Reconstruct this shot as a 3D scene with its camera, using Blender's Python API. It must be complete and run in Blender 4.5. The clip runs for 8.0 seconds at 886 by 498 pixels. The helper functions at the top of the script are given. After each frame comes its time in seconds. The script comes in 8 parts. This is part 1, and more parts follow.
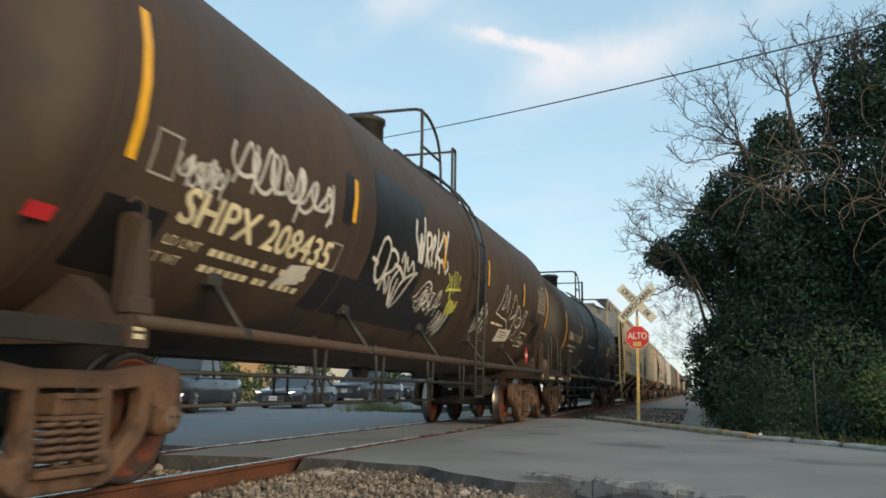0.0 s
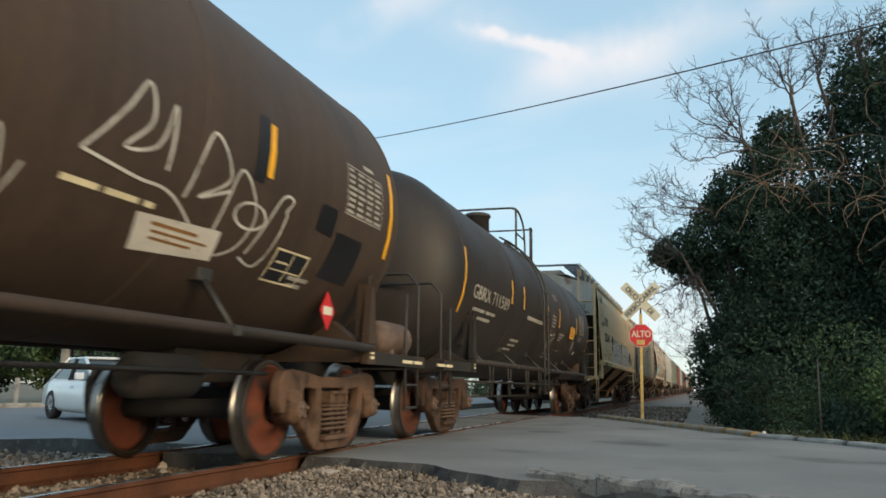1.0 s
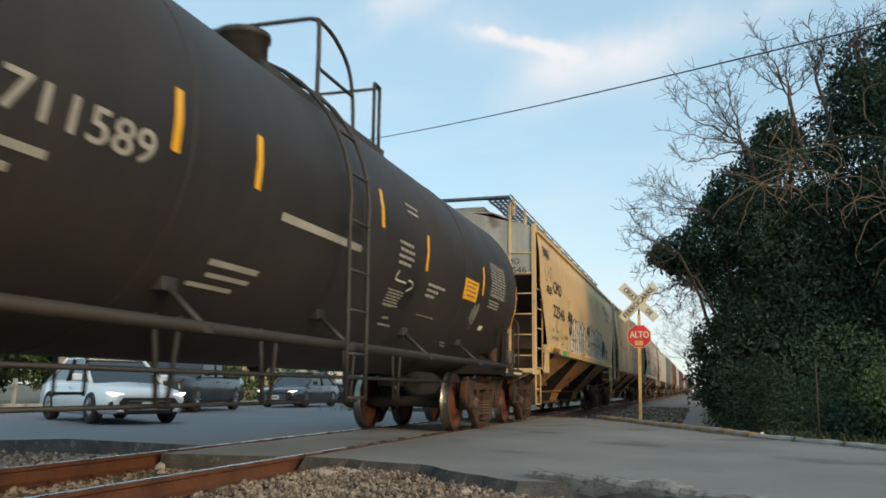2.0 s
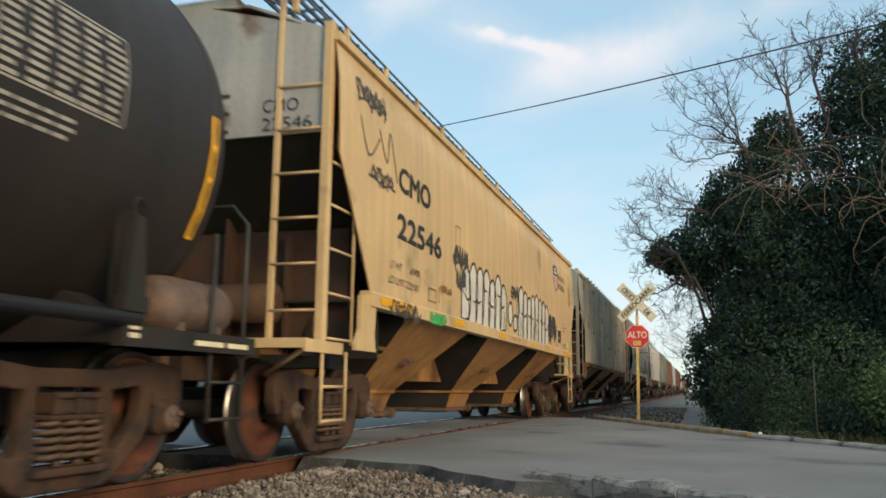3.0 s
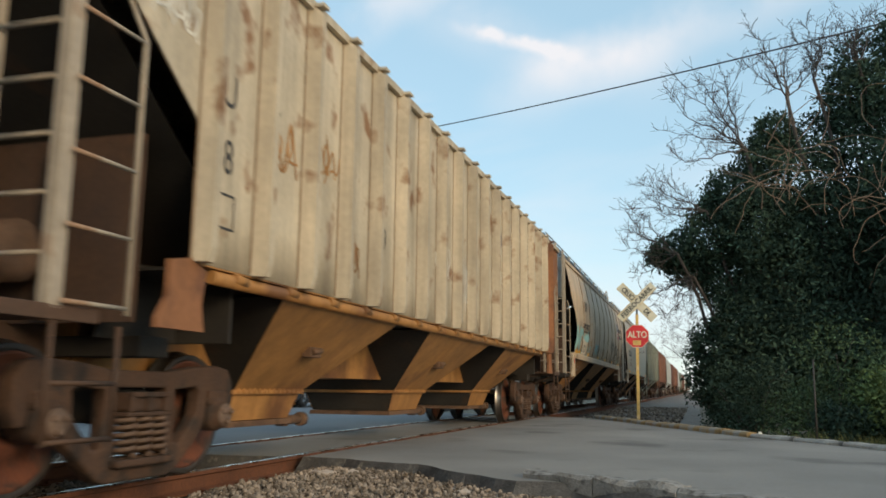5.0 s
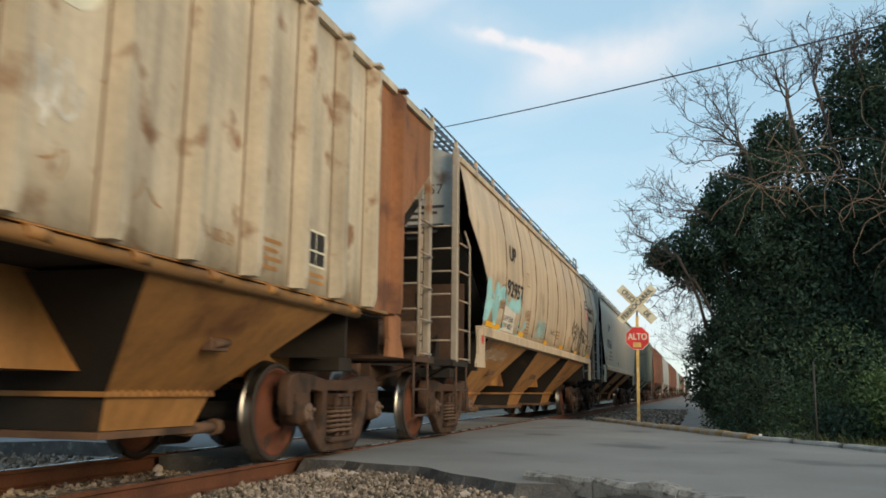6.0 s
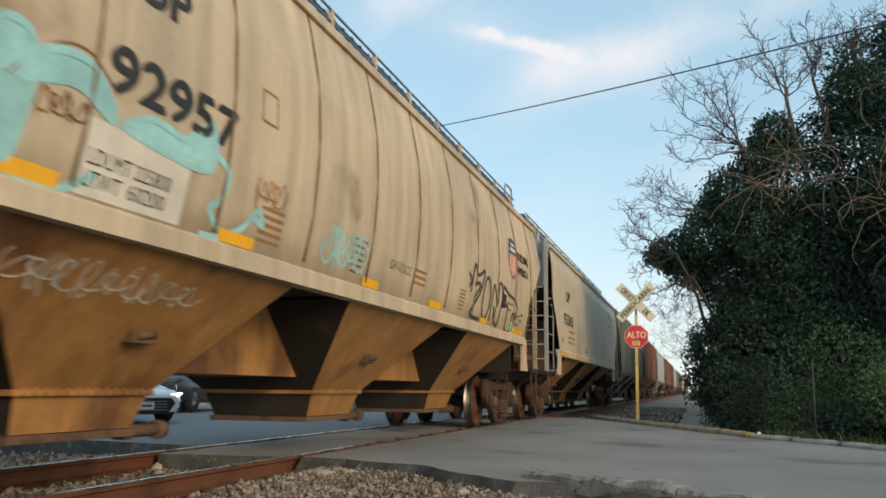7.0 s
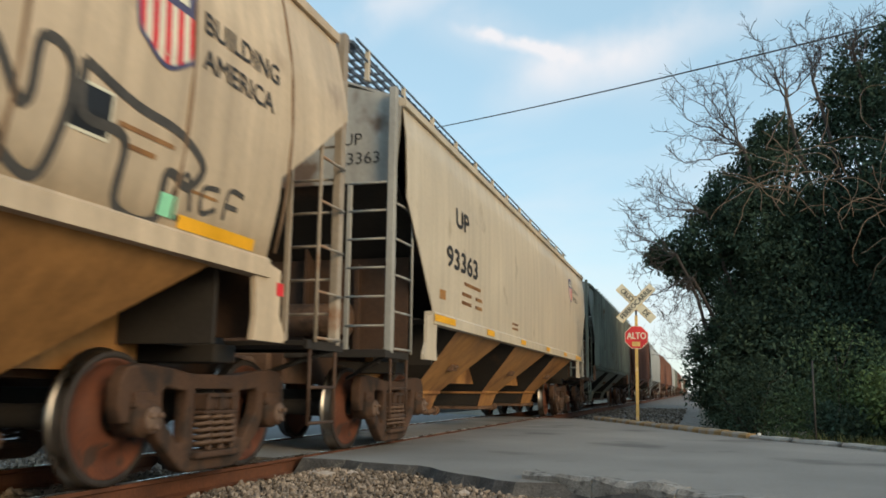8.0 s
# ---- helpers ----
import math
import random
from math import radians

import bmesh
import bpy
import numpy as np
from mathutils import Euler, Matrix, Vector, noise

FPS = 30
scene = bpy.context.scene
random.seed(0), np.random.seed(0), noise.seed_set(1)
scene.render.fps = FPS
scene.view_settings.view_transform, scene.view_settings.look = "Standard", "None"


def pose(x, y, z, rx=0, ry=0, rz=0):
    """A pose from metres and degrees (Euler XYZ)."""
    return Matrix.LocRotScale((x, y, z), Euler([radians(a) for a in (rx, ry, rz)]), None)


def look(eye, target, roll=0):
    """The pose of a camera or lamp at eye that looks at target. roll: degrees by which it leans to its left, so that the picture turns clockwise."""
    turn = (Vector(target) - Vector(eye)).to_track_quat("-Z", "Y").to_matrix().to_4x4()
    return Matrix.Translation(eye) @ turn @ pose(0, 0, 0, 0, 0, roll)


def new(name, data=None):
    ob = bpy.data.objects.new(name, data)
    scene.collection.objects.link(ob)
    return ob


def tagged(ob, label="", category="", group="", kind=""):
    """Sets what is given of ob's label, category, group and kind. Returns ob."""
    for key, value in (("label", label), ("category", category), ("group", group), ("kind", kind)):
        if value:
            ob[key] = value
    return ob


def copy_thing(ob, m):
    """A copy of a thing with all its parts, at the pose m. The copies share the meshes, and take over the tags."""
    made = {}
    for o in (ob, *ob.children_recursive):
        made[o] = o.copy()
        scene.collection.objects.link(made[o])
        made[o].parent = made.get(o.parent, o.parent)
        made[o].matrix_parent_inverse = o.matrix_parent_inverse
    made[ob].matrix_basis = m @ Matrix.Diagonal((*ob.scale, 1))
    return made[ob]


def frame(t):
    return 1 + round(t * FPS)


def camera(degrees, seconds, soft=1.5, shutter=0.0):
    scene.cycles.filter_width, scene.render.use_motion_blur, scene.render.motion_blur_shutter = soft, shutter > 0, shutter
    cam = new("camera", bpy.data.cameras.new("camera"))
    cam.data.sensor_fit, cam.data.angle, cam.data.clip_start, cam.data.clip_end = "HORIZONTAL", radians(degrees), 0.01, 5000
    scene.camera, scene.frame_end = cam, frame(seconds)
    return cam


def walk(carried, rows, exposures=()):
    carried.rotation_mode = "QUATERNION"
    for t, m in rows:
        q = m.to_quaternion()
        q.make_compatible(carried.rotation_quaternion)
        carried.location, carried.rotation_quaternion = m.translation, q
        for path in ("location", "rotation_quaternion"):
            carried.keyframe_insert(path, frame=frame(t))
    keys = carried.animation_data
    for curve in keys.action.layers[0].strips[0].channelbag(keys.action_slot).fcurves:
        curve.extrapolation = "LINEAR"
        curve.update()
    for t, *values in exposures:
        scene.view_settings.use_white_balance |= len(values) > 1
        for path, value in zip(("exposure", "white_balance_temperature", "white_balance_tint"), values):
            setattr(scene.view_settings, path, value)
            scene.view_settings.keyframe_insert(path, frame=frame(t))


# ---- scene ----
# ---- camera: held by hand beside the crossing ----
cam = camera(56.06, 8.0, soft=1.7, shutter=0.18)
EYE = (0.0, 0.0, 0.677)
LEAN = 0.65


def aim(yaw, pitch):
    y, p = radians(yaw), radians(pitch)
    way = Vector((-math.sin(y) * math.cos(p), math.cos(y) * math.cos(p), math.sin(p)))
    return look(EYE, Vector(EYE) + way * 10, LEAN)


SWAY = [(0, 16.905, 9.564), (0.5, 17.322, 9.622), (1.0, 17.143, 9.443), (1.75, 17.05, 9.48), (2.5, 16.96, 9.502),
        (3.0, 16.902, 9.502), (3.5, 17.022, 9.564), (4.0, 17.081, 9.502), (4.5, 16.902, 9.443), (5.25, 16.9, 9.53),
        (6.0, 16.905, 9.622), (6.5, 16.664, 9.502), (7.0, 16.843, 9.506), (7.5, 16.785, 9.564), (8.0, 16.843, 9.564)]
walk(cam, [(t, aim(a, b)) for t, a, b in SWAY])

# ---- light: low evening sun from the right of the track, behind the trees ----
SUN_EL, SUN_AZ = 18.0, 126.0          # azimuth clockwise from +Y
world = bpy.data.worlds.new("sky")
scene.world = world
world.use_nodes = True
wn, wl = world.node_tree.nodes, world.node_tree.links
wn.clear()
w_out, w_bg = wn.new("ShaderNodeOutputWorld"), wn.new("ShaderNodeBackground")
sky = wn.new("ShaderNodeTexSky")
sky.sky_type, sky.sun_disc = "NISHITA", False
sky.sun_elevation, sky.sun_rotation = radians(SUN_EL), radians(SUN_AZ)
sky.air_density, sky.dust_density, sky.ozone_density = 1.0, 0.4, 1.5
w_tc, w_map, w_noise, w_ramp, w_mix = (wn.new("ShaderNodeTexCoord"), wn.new("ShaderNodeMapping"), wn.new("ShaderNodeTexNoise"),
                                       wn.new("ShaderNodeValToRGB"), wn.new("ShaderNodeMix"))
w_map.inputs["Rotation"].default_value = (0.0, 0.5, 0.35)
w_map.inputs["Scale"].default_value = (1.0, 1.8, 5.0)
w_noise.inputs["Scale"].default_value, w_noise.inputs["Detail"].default_value = 1.5, 7.0
w_noise.inputs["Roughness"].default_value, w_noise.inputs["Distortion"].default_value = 0.55, 0.4
w_ramp.color_ramp.elements[0].position, w_ramp.color_ramp.elements[1].position = 0.47, 0.68
w_mix.data_type = "RGBA"
w_mix.inputs["B"].default_value = (4.35, 4.35, 4.5, 1)
wl.new(w_tc.outputs["Generated"], w_map.inputs["Vector"])


def w_math(op, x, y):
    q = wn.new("ShaderNodeMath")
    q.operation, q.use_clamp = op, op == "ADD"
    for k, v in enumerate((x, y)):
        if isinstance(v, (int, float)):
            q.inputs[k].default_value = v
        else:
            wl.new(v, q.inputs[k])
    return q.outputs["Value"]


def w_dot(way):
    q = wn.new("ShaderNodeVectorMath")
    q.operation = "DOT_PRODUCT"
    wl.new(w_tc.outputs["Generated"], q.inputs[0])
    q.inputs[1].default_value = way
    return q.outputs["Value"]


def w_span(x, lo, hi):
    q = wn.new("ShaderNodeMapRange")
    q.interpolation_type = "SMOOTHSTEP"
    q.inputs["From Min"].default_value, q.inputs["From Max"].default_value = lo, hi
    wl.new(x, q.inputs["Value"])
    return q.outputs["Result"]


def cirrus(across, middle, half, width, strength, grain):
    """A torn streak of ice cloud along a great circle: its pole, the middle of the streak, half length and width in radians."""
    tear = wn.new("ShaderNodeTexNoise")
    tear.inputs["Scale"].default_value, tear.inputs["Detail"].default_value = grain, 6.0
    wl.new(w_tc.outputs["Generated"], tear.inputs["Vector"])
    off = w_math("SUBTRACT", tear.outputs["Fac"], 0.5)
    bent = wn.new("ShaderNodeMath")
    bent.operation = "MULTIPLY_ADD"
    wl.new(off, bent.inputs[0])
    bent.inputs[1].default_value = width * 1.6
    wl.new(w_dot(across), bent.inputs[2])
    near = w_span(w_math("ABSOLUTE", bent.outputs["Value"], 0.0), width, 0.0)
    along = w_span(w_dot(middle), math.cos(half * 1.5), math.cos(half * 0.4))
    return w_math("MULTIPLY", w_math("MULTIPLY", near, along), w_math("MULTIPLY", w_span(tear.outputs["Fac"], 0.2, 0.75), strength))


w_cloud = cirrus((0.3209, 0.3800, -0.8676), (0.0010, 0.9140, 0.4060), 0.18, 0.048, 0.95, 8.0)
for streak in (((-0.3409, 0.3194, -0.8842), (-0.1850, 0.8980, 0.3990), 0.06, 0.013, 1.0, 24.0), ((-0.38, 0.31, -0.872), (-0.150, 0.900, 0.408), 0.13, 0.05, 0.55, 7.0),
               ((0.2725, 0.5155, -0.8124), (-0.3174, 0.8453, 0.4299), 0.08, 0.035, 0.6, 12.0), ((0.25, 0.10, -0.96), (0.10, 0.93, 0.36), 0.34, 0.14, 0.5, 4.0)):
    w_cloud = w_math("ADD", w_cloud, cirrus(*streak))
wl.new(w_map.outputs["Vector"], w_noise.inputs["Vector"])
wl.new(w_noise.outputs["Fac"], w_ramp.inputs["Fac"])
w_veil = wn.new("ShaderNodeMath")
w_veil.operation, w_veil.use_clamp = "MULTIPLY_ADD", True
w_veil.inputs[1].default_value = 0.35
wl.new(w_ramp.outputs["Color"], w_veil.inputs[0])
wl.new(w_cloud, w_veil.inputs[2])
wl.new(w_veil.outputs["Value"], w_mix.inputs["Factor"])
w_tint = wn.new("ShaderNodeMix")
w_tint.data_type, w_tint.blend_type = "RGBA", "MULTIPLY"
w_tint.inputs["Factor"].default_value, w_tint.inputs["B"].default_value = 1.0, (1.16, 1.16, 1.02, 1)
wl.new(sky.outputs["Color"], w_tint.inputs["A"])
w_haze = wn.new("ShaderNodeMix")
w_haze.data_type = "RGBA"
w_haze.inputs["Factor"].default_value, w_haze.inputs["B"].default_value = 0.64, (2.45, 3.6, 4.35, 1)
wl.new(w_tint.outputs["Result"], w_haze.inputs["A"])
wl.new(w_haze.outputs["Result"], w_mix.inputs["A"])
wl.new(w_mix.outputs["Result"], w_bg.inputs["Color"])
w_bg.inputs["Strength"].default_value = 0.15
wl.new(w_bg.outputs["Background"], w_out.inputs["Surface"])

sun = new("sun", bpy.data.lights.new("sun", "SUN"))
sun.data.energy, sun.data.angle, sun.data.color = 1.65, radians(22.0), (1.0, 0.745, 0.43)
a, e = radians(SUN_AZ), radians(SUN_EL)
sun.matrix_world = look((20, 0, 20), Vector((20, 0, 20)) - Vector((math.sin(a) * math.cos(e), math.cos(a) * math.cos(e), math.sin(e))))
scene.view_settings.exposure = 0.45


# ---- materials ----
def material(name, color, rough=0.7, metal=0.0, vary=0.25, scale=1.2, fine=30.0, bump=0.15, streak=0.0, stain=None, amount=0.0,
             coat=0.0, random_tone=0.0, stain_scale=1.5):
    """A worn surface: tone at two scales, upright streaks, stains of another colour and fine relief."""
    m = bpy.data.materials.new(name)
    m.use_nodes = True
    n, l = m.node_tree.nodes, m.node_tree.links
    b = n["Principled BSDF"]
    tc = n.new("ShaderNodeTexCoord")

    def tex(sc, detail=5.0, stretch=None):
        t = n.new("ShaderNodeTexNoise")
        t.inputs["Scale"].default_value, t.inputs["Detail"].default_value = sc, detail
        if stretch:
            mp = n.new("ShaderNodeMapping")
            mp.inputs["Scale"].default_value = stretch
            l.new(tc.outputs["Object"], mp.inputs["Vector"])
            l.new(mp.outputs["Vector"], t.inputs["Vector"])
        else:
            l.new(tc.outputs["Object"], t.inputs["Vector"])
        return t.outputs["Fac"]

    def span(fac, lo, hi, a=0.0, z=1.0):
        r = n.new("ShaderNodeMapRange")
        r.inputs["From Min"].default_value, r.inputs["From Max"].default_value = lo, hi
        r.inputs["To Min"].default_value, r.inputs["To Max"].default_value = a, z
        l.new(fac, r.inputs["Value"])
        return r.outputs["Result"]

    def times(x, y):
        q = n.new("ShaderNodeMath")
        q.operation = "MULTIPLY"
        l.new(x, q.inputs[0]), l.new(y, q.inputs[1])
        return q.outputs["Value"]

    big, small = tex(scale), tex(fine, 4.0)
    tone = times(span(big, 0.3, 0.7, 1 - vary, 1 + vary), span(small, 0.3, 0.7, 1 - vary * 0.45, 1 + vary * 0.45))
    if streak:
        tone = times(tone, span(tex(1.0, 4.0, (5.0, 5.0, 0.35)), 0.35, 0.68, 1 + streak * 0.3, 1 - streak))
    if random_tone:
        info = n.new("ShaderNodeObjectInfo")
        tone = times(tone, span(info.outputs["Random"], 0, 1, 1 - random_tone, 1 + random_tone))
    base = n.new("ShaderNodeRGB")
    base.outputs[0].default_value = (*color, 1)
    col = base.outputs[0]
    if stain:
        mx = n.new("ShaderNodeMix")
        mx.data_type = "RGBA"
        mx.inputs["B"].default_value = (*stain, 1)
        l.new(col, mx.inputs["A"])
        l.new(span(tex(stain_scale, 8.0), 0.66 - amount * 0.3, 0.74 - amount * 0.2), mx.inputs["Factor"])
        col = mx.outputs["Result"]
    hv = n.new("ShaderNodeVectorMath")
    hv.operation = "SCALE"
    l.new(col, hv.inputs[0]), l.new(tone, hv.inputs["Scale"])
    l.new(hv.outputs["Vector"], b.inputs["Base Color"])
    l.new(span(big, 0.3, 0.7, max(0.03, rough - 0.1), min(1.0, rough + 0.1)), b.inputs["Roughness"])
    b.inputs["Metallic"].default_value = metal
    b.inputs["Coat Weight"].default_value = coat
    if bump:
        bp = n.new("ShaderNodeBump")
        bp.inputs["Strength"].default_value, bp.inputs["Distance"].default_value = bump, 0.01
        l.new(small, bp.inputs["Height"])
        l.new(bp.outputs["Normal"], b.inputs["Normal"])
    return m


def glass(name, color, rough=0.03):
    m = bpy.data.materials.new(name)
    m.use_nodes = True
    b = m.node_tree.nodes["Principled BSDF"]
    b.inputs["Base Color"].default_value = (*color, 1)
    b.inputs["Roughness"].default_value, b.inputs["IOR"].default_value = rough, 1.5
    return m


def lamp_glow(name, color, power):
    m = bpy.data.materials.new(name)
    m.use_nodes = True
    b = m.node_tree.nodes["Principled BSDF"]
    b.inputs["Base Color"].default_value = (*color, 1)
    b.inputs["Emission Color"].default_value, b.inputs["Emission Strength"].default_value = (*color, 1), power
    return m


RUST = (0.16, 0.06, 0.028)
M_BROKEN = material("broken_asphalt", (0.075, 0.072, 0.07), 0.95, vary=0.45, scale=4, fine=45, bump=1.0, stain=(0.16, 0.15, 0.135), amount=0.3, stain_scale=9)
M_KERB_ROUGH = material("pitted_concrete", (0.25, 0.24, 0.225), 0.95, vary=0.35, scale=5, fine=55, bump=1.0, stain=(0.09, 0.085, 0.08), amount=0.35, stain_scale=14)
M_ASPHALT = material("asphalt", (0.235, 0.222, 0.205), 0.85, vary=0.22, scale=0.5, fine=60, bump=0.5, stain=(0.13, 0.122, 0.114), amount=0.3, stain_scale=0.6)
M_STREET = material("street_asphalt", (0.16, 0.165, 0.175), 0.8, vary=0.18, scale=0.3, fine=50, bump=0.4)
M_GROUND = material("dry_ground", (0.17, 0.14, 0.10), 0.95, vary=0.35, scale=0.4, fine=25, bump=0.6, stain=(0.07, 0.075, 0.035), amount=0.4)
M_BALLAST = material("ballast", (0.23, 0.20, 0.175), 0.9, vary=0.35, scale=1.5, fine=40, bump=0.6, stain=(0.12, 0.075, 0.05), amount=0.3)
M_STONE = material("stone", (0.30, 0.265, 0.235), 0.9, vary=0.3, scale=6, fine=50, bump=0.5, random_tone=0.3)
M_PALE_STONE = material("pale_stone", (0.42, 0.36, 0.31), 0.9, vary=0.25, scale=6, fine=50, bump=0.5)
M_CONCRETE = material("kerb_concrete", (0.32, 0.30, 0.27), 0.9, vary=0.3, scale=2.5, fine=45, bump=0.6, stain=(0.13, 0.12, 0.11), amount=0.4)
M_YELLOW_KERB = material("worn_yellow_kerb", (0.34, 0.225, 0.10), 0.9, vary=0.35, scale=3, fine=40, bump=0.5, stain=(0.25, 0.23, 0.20), amount=0.55, stain_scale=3)
M_RAIL = material("rail_rust", (0.12, 0.045, 0.021), 0.8, metal=0.2, vary=0.35, scale=3, fine=50, bump=0.3)
M_RAIL_TOP = material("polished_rail", (0.62, 0.60, 0.57), 0.28, metal=1.0, vary=0.15, scale=3, fine=30, bump=0.02)
M_TIE = material("old_timber", (0.10, 0.075, 0.055), 0.95, vary=0.4, scale=4, fine=30, bump=0.6, random_tone=0.3)

M_TANK_BROWN = material("brown_black_tank_paint", (0.060, 0.036, 0.022), 0.70, vary=0.20, scale=0.6, fine=14, bump=0.06, streak=0.18, stain=(0.032, 0.022, 0.017), amount=0.25, stain_scale=0.7)
M_TANK_BLACK = material("black_tank_paint", (0.028, 0.021, 0.0175), 0.62, vary=0.22, scale=0.6, fine=14, bump=0.06, streak=0.18, stain=(0.02, 0.018, 0.017), amount=0.2, stain_scale=0.8)
M_PATCH = material("fresh_black_paint", (0.011, 0.010, 0.011), 0.5, vary=0.2, scale=1, bump=0.05)
M_TAN = material("tan_hopper_paint", (0.66, 0.455, 0.23), 0.6, vary=0.10, scale=0.7, fine=18, bump=0.06, streak=0.14, stain=(0.36, 0.25, 0.14), amount=0.12, stain_scale=1.0)
M_TAN_GREY = material("pale_grey_hopper_paint", (0.56, 0.44, 0.31), 0.6, vary=0.11, scale=0.7, fine=18, bump=0.06, streak=0.22, stain=(0.34, 0.25, 0.17), amount=0.15, stain_scale=0.9)
M_CREAM = material("cream_grey_hopper_paint", (0.55, 0.47, 0.36), 0.6, vary=0.09, scale=0.7, fine=18, bump=0.05, streak=0.12, stain=(0.36, 0.29, 0.2), amount=0.1)
M_RIBBED = material("rusting_white_paint", (0.49, 0.415, 0.31), 0.65, vary=0.16, scale=1.3, fine=18, bump=0.12, streak=0.30, stain=(0.22, 0.115, 0.055), amount=0.27, stain_scale=2.6)
M_RUSTY_END = material("rust_brown_paint", (0.27, 0.115, 0.05), 0.75, vary=0.25, scale=1.0, fine=18, bump=0.15, streak=0.3, stain=(0.13, 0.055, 0.03), amount=0.3)
# darker and more orange than the flanks of the hoppers
M_SLOPE = material("orange_brown_paint", (0.36, 0.175, 0.055), 0.7, vary=0.2, scale=0.8, fine=18, bump=0.1, streak=0.25, stain=(0.17, 0.075, 0.03), amount=0.4, stain_scale=1.0)
M_GREEN_GREY = material("green_grey_paint", (0.20, 0.22, 0.18), 0.65, vary=0.2, scale=0.8, fine=18, bump=0.1, streak=0.3, stain=(0.13, 0.09, 0.06), amount=0.25)
M_OXIDE = material("oxide_red_paint", (0.20, 0.085, 0.055), 0.7, vary=0.2, scale=0.8, fine=18, bump=0.1, streak=0.3)
M_GREY_CAR = material("grey_white_paint", (0.42, 0.41, 0.37), 0.65, vary=0.15, scale=0.8, fine=18, bump=0.08, streak=0.25)
M_END_GREY = material("grey_end_paint", (0.36, 0.35, 0.32), 0.65, vary=0.15, scale=0.9, fine=18, bump=0.08, streak=0.2, stain=(0.15, 0.10, 0.07), amount=0.2)
# near-black: the shade under the cars is put into this colour
M_ENDDARK = material("shade_black_underframe", (0.022, 0.018, 0.015), 0.9, vary=0.35, scale=2, fine=25, bump=0.2, stain=(0.05, 0.027, 0.016), amount=0.2)
M_TRUCK = material("rusty_cast_steel", (0.125, 0.070, 0.042), 0.85, vary=0.3, scale=3, fine=35, bump=0.35, stain=(0.05, 0.028, 0.018), amount=0.4, stain_scale=4)
M_SPRING = material("spring_steel", (0.10, 0.06, 0.04), 0.7, vary=0.3, scale=5, fine=30, bump=0.2)
M_WHEEL = material("rust_red_wheel", (0.15, 0.038, 0.016), 0.85, vary=0.3, scale=3, fine=30, bump=0.25, stain=(0.04, 0.022, 0.016), amount=0.5, stain_scale=3)
M_WHEEL_DARK = material("dark_rim_steel", (0.06, 0.05, 0.045), 0.6, metal=0.5, vary=0.3, scale=4, fine=30, bump=0.1)
M_TREAD = material("polished_tread", (0.30, 0.27, 0.24), 0.34, metal=1.0, vary=0.15, scale=5, fine=30, bump=0.02)
M_CAP = material("bearing_cap_steel", (0.15, 0.10, 0.075), 0.7, metal=0.15, vary=0.3, scale=8, fine=40, bump=0.2)
M_TRUCK_DARK = material("grimy_cast_steel", (0.066, 0.034, 0.020), 0.85, vary=0.35, scale=3, fine=35, bump=0.35, stain=(0.024, 0.016, 0.012), amount=0.45, stain_scale=4)
M_IRON = material("dark_iron", (0.055, 0.05, 0.046), 0.6, metal=0.3, vary=0.3, scale=4, fine=30, bump=0.1)
M_REFLECT = material("yellow_reflector_tape", (0.85, 0.42, 0.02), 0.4, vary=0.1, scale=3, fine=20, bump=0.02)
M_WHITE = material("stencil_white", (0.36, 0.33, 0.28), 0.7, vary=0.2, scale=3, fine=40, bump=0.0)
M_CREAM_LETTER = material("stencil_cream", (0.78, 0.66, 0.42), 0.7, vary=0.2, scale=3, fine=40, bump=0.0)
M_BLACK_LETTER = material("stencil_black", (0.03, 0.03, 0.032), 0.7, vary=0.2, scale=3, fine=40, bump=0.0)
M_SPRAY_WHITE = material("sprayed_white", (0.55, 0.52, 0.46), 0.8, vary=0.3, scale=5, fine=30, bump=0.0)
M_SPRAY_FILL = material("sprayed_silver", (0.66, 0.60, 0.52), 0.7, vary=0.12, scale=3, fine=30, bump=0.0)
M_SPRAY_BLACK = material("sprayed_black", (0.06, 0.055, 0.05), 0.8, vary=0.3, scale=5, fine=30, bump=0.0)
M_SPRAY_BLUE = material("sprayed_turquoise", (0.30, 0.55, 0.56), 0.8, vary=0.2, scale=3, fine=30, bump=0.0)
M_SPRAY_GREEN = material("sprayed_green", (0.05, 0.42, 0.12), 0.8, vary=0.2, scale=3, fine=30, bump=0.0)
M_SPRAY_YELLOW = material("sprayed_lime", (0.55, 0.55, 0.10), 0.8, vary=0.2, scale=3, fine=30, bump=0.0)
M_RED = material("red_paint", (0.62, 0.03, 0.035), 0.5, vary=0.15, scale=4, fine=30, bump=0.02)
M_SHIELD_BLUE = material("dark_blue_paint", (0.07, 0.07, 0.14), 0.6, vary=0.15, scale=4, fine=30, bump=0.0)
M_MINT = material("mint_sticker", (0.30, 0.72, 0.45), 0.5, vary=0.1, scale=4, bump=0.0)
M_SIGN_WHITE = material("sign_white", (0.70, 0.66, 0.52), 0.5, vary=0.1, scale=4, fine=30, bump=0.02)
M_POST = material("worn_yellow_post", (0.62, 0.42, 0.14), 0.7, vary=0.25, scale=5, fine=30, bump=0.1, stain=(0.55, 0.52, 0.45), amount=0.3, stain_scale=3)
M_BARK = material("bark", (0.12, 0.09, 0.07), 0.95, vary=0.3, scale=4, fine=30, bump=0.6)
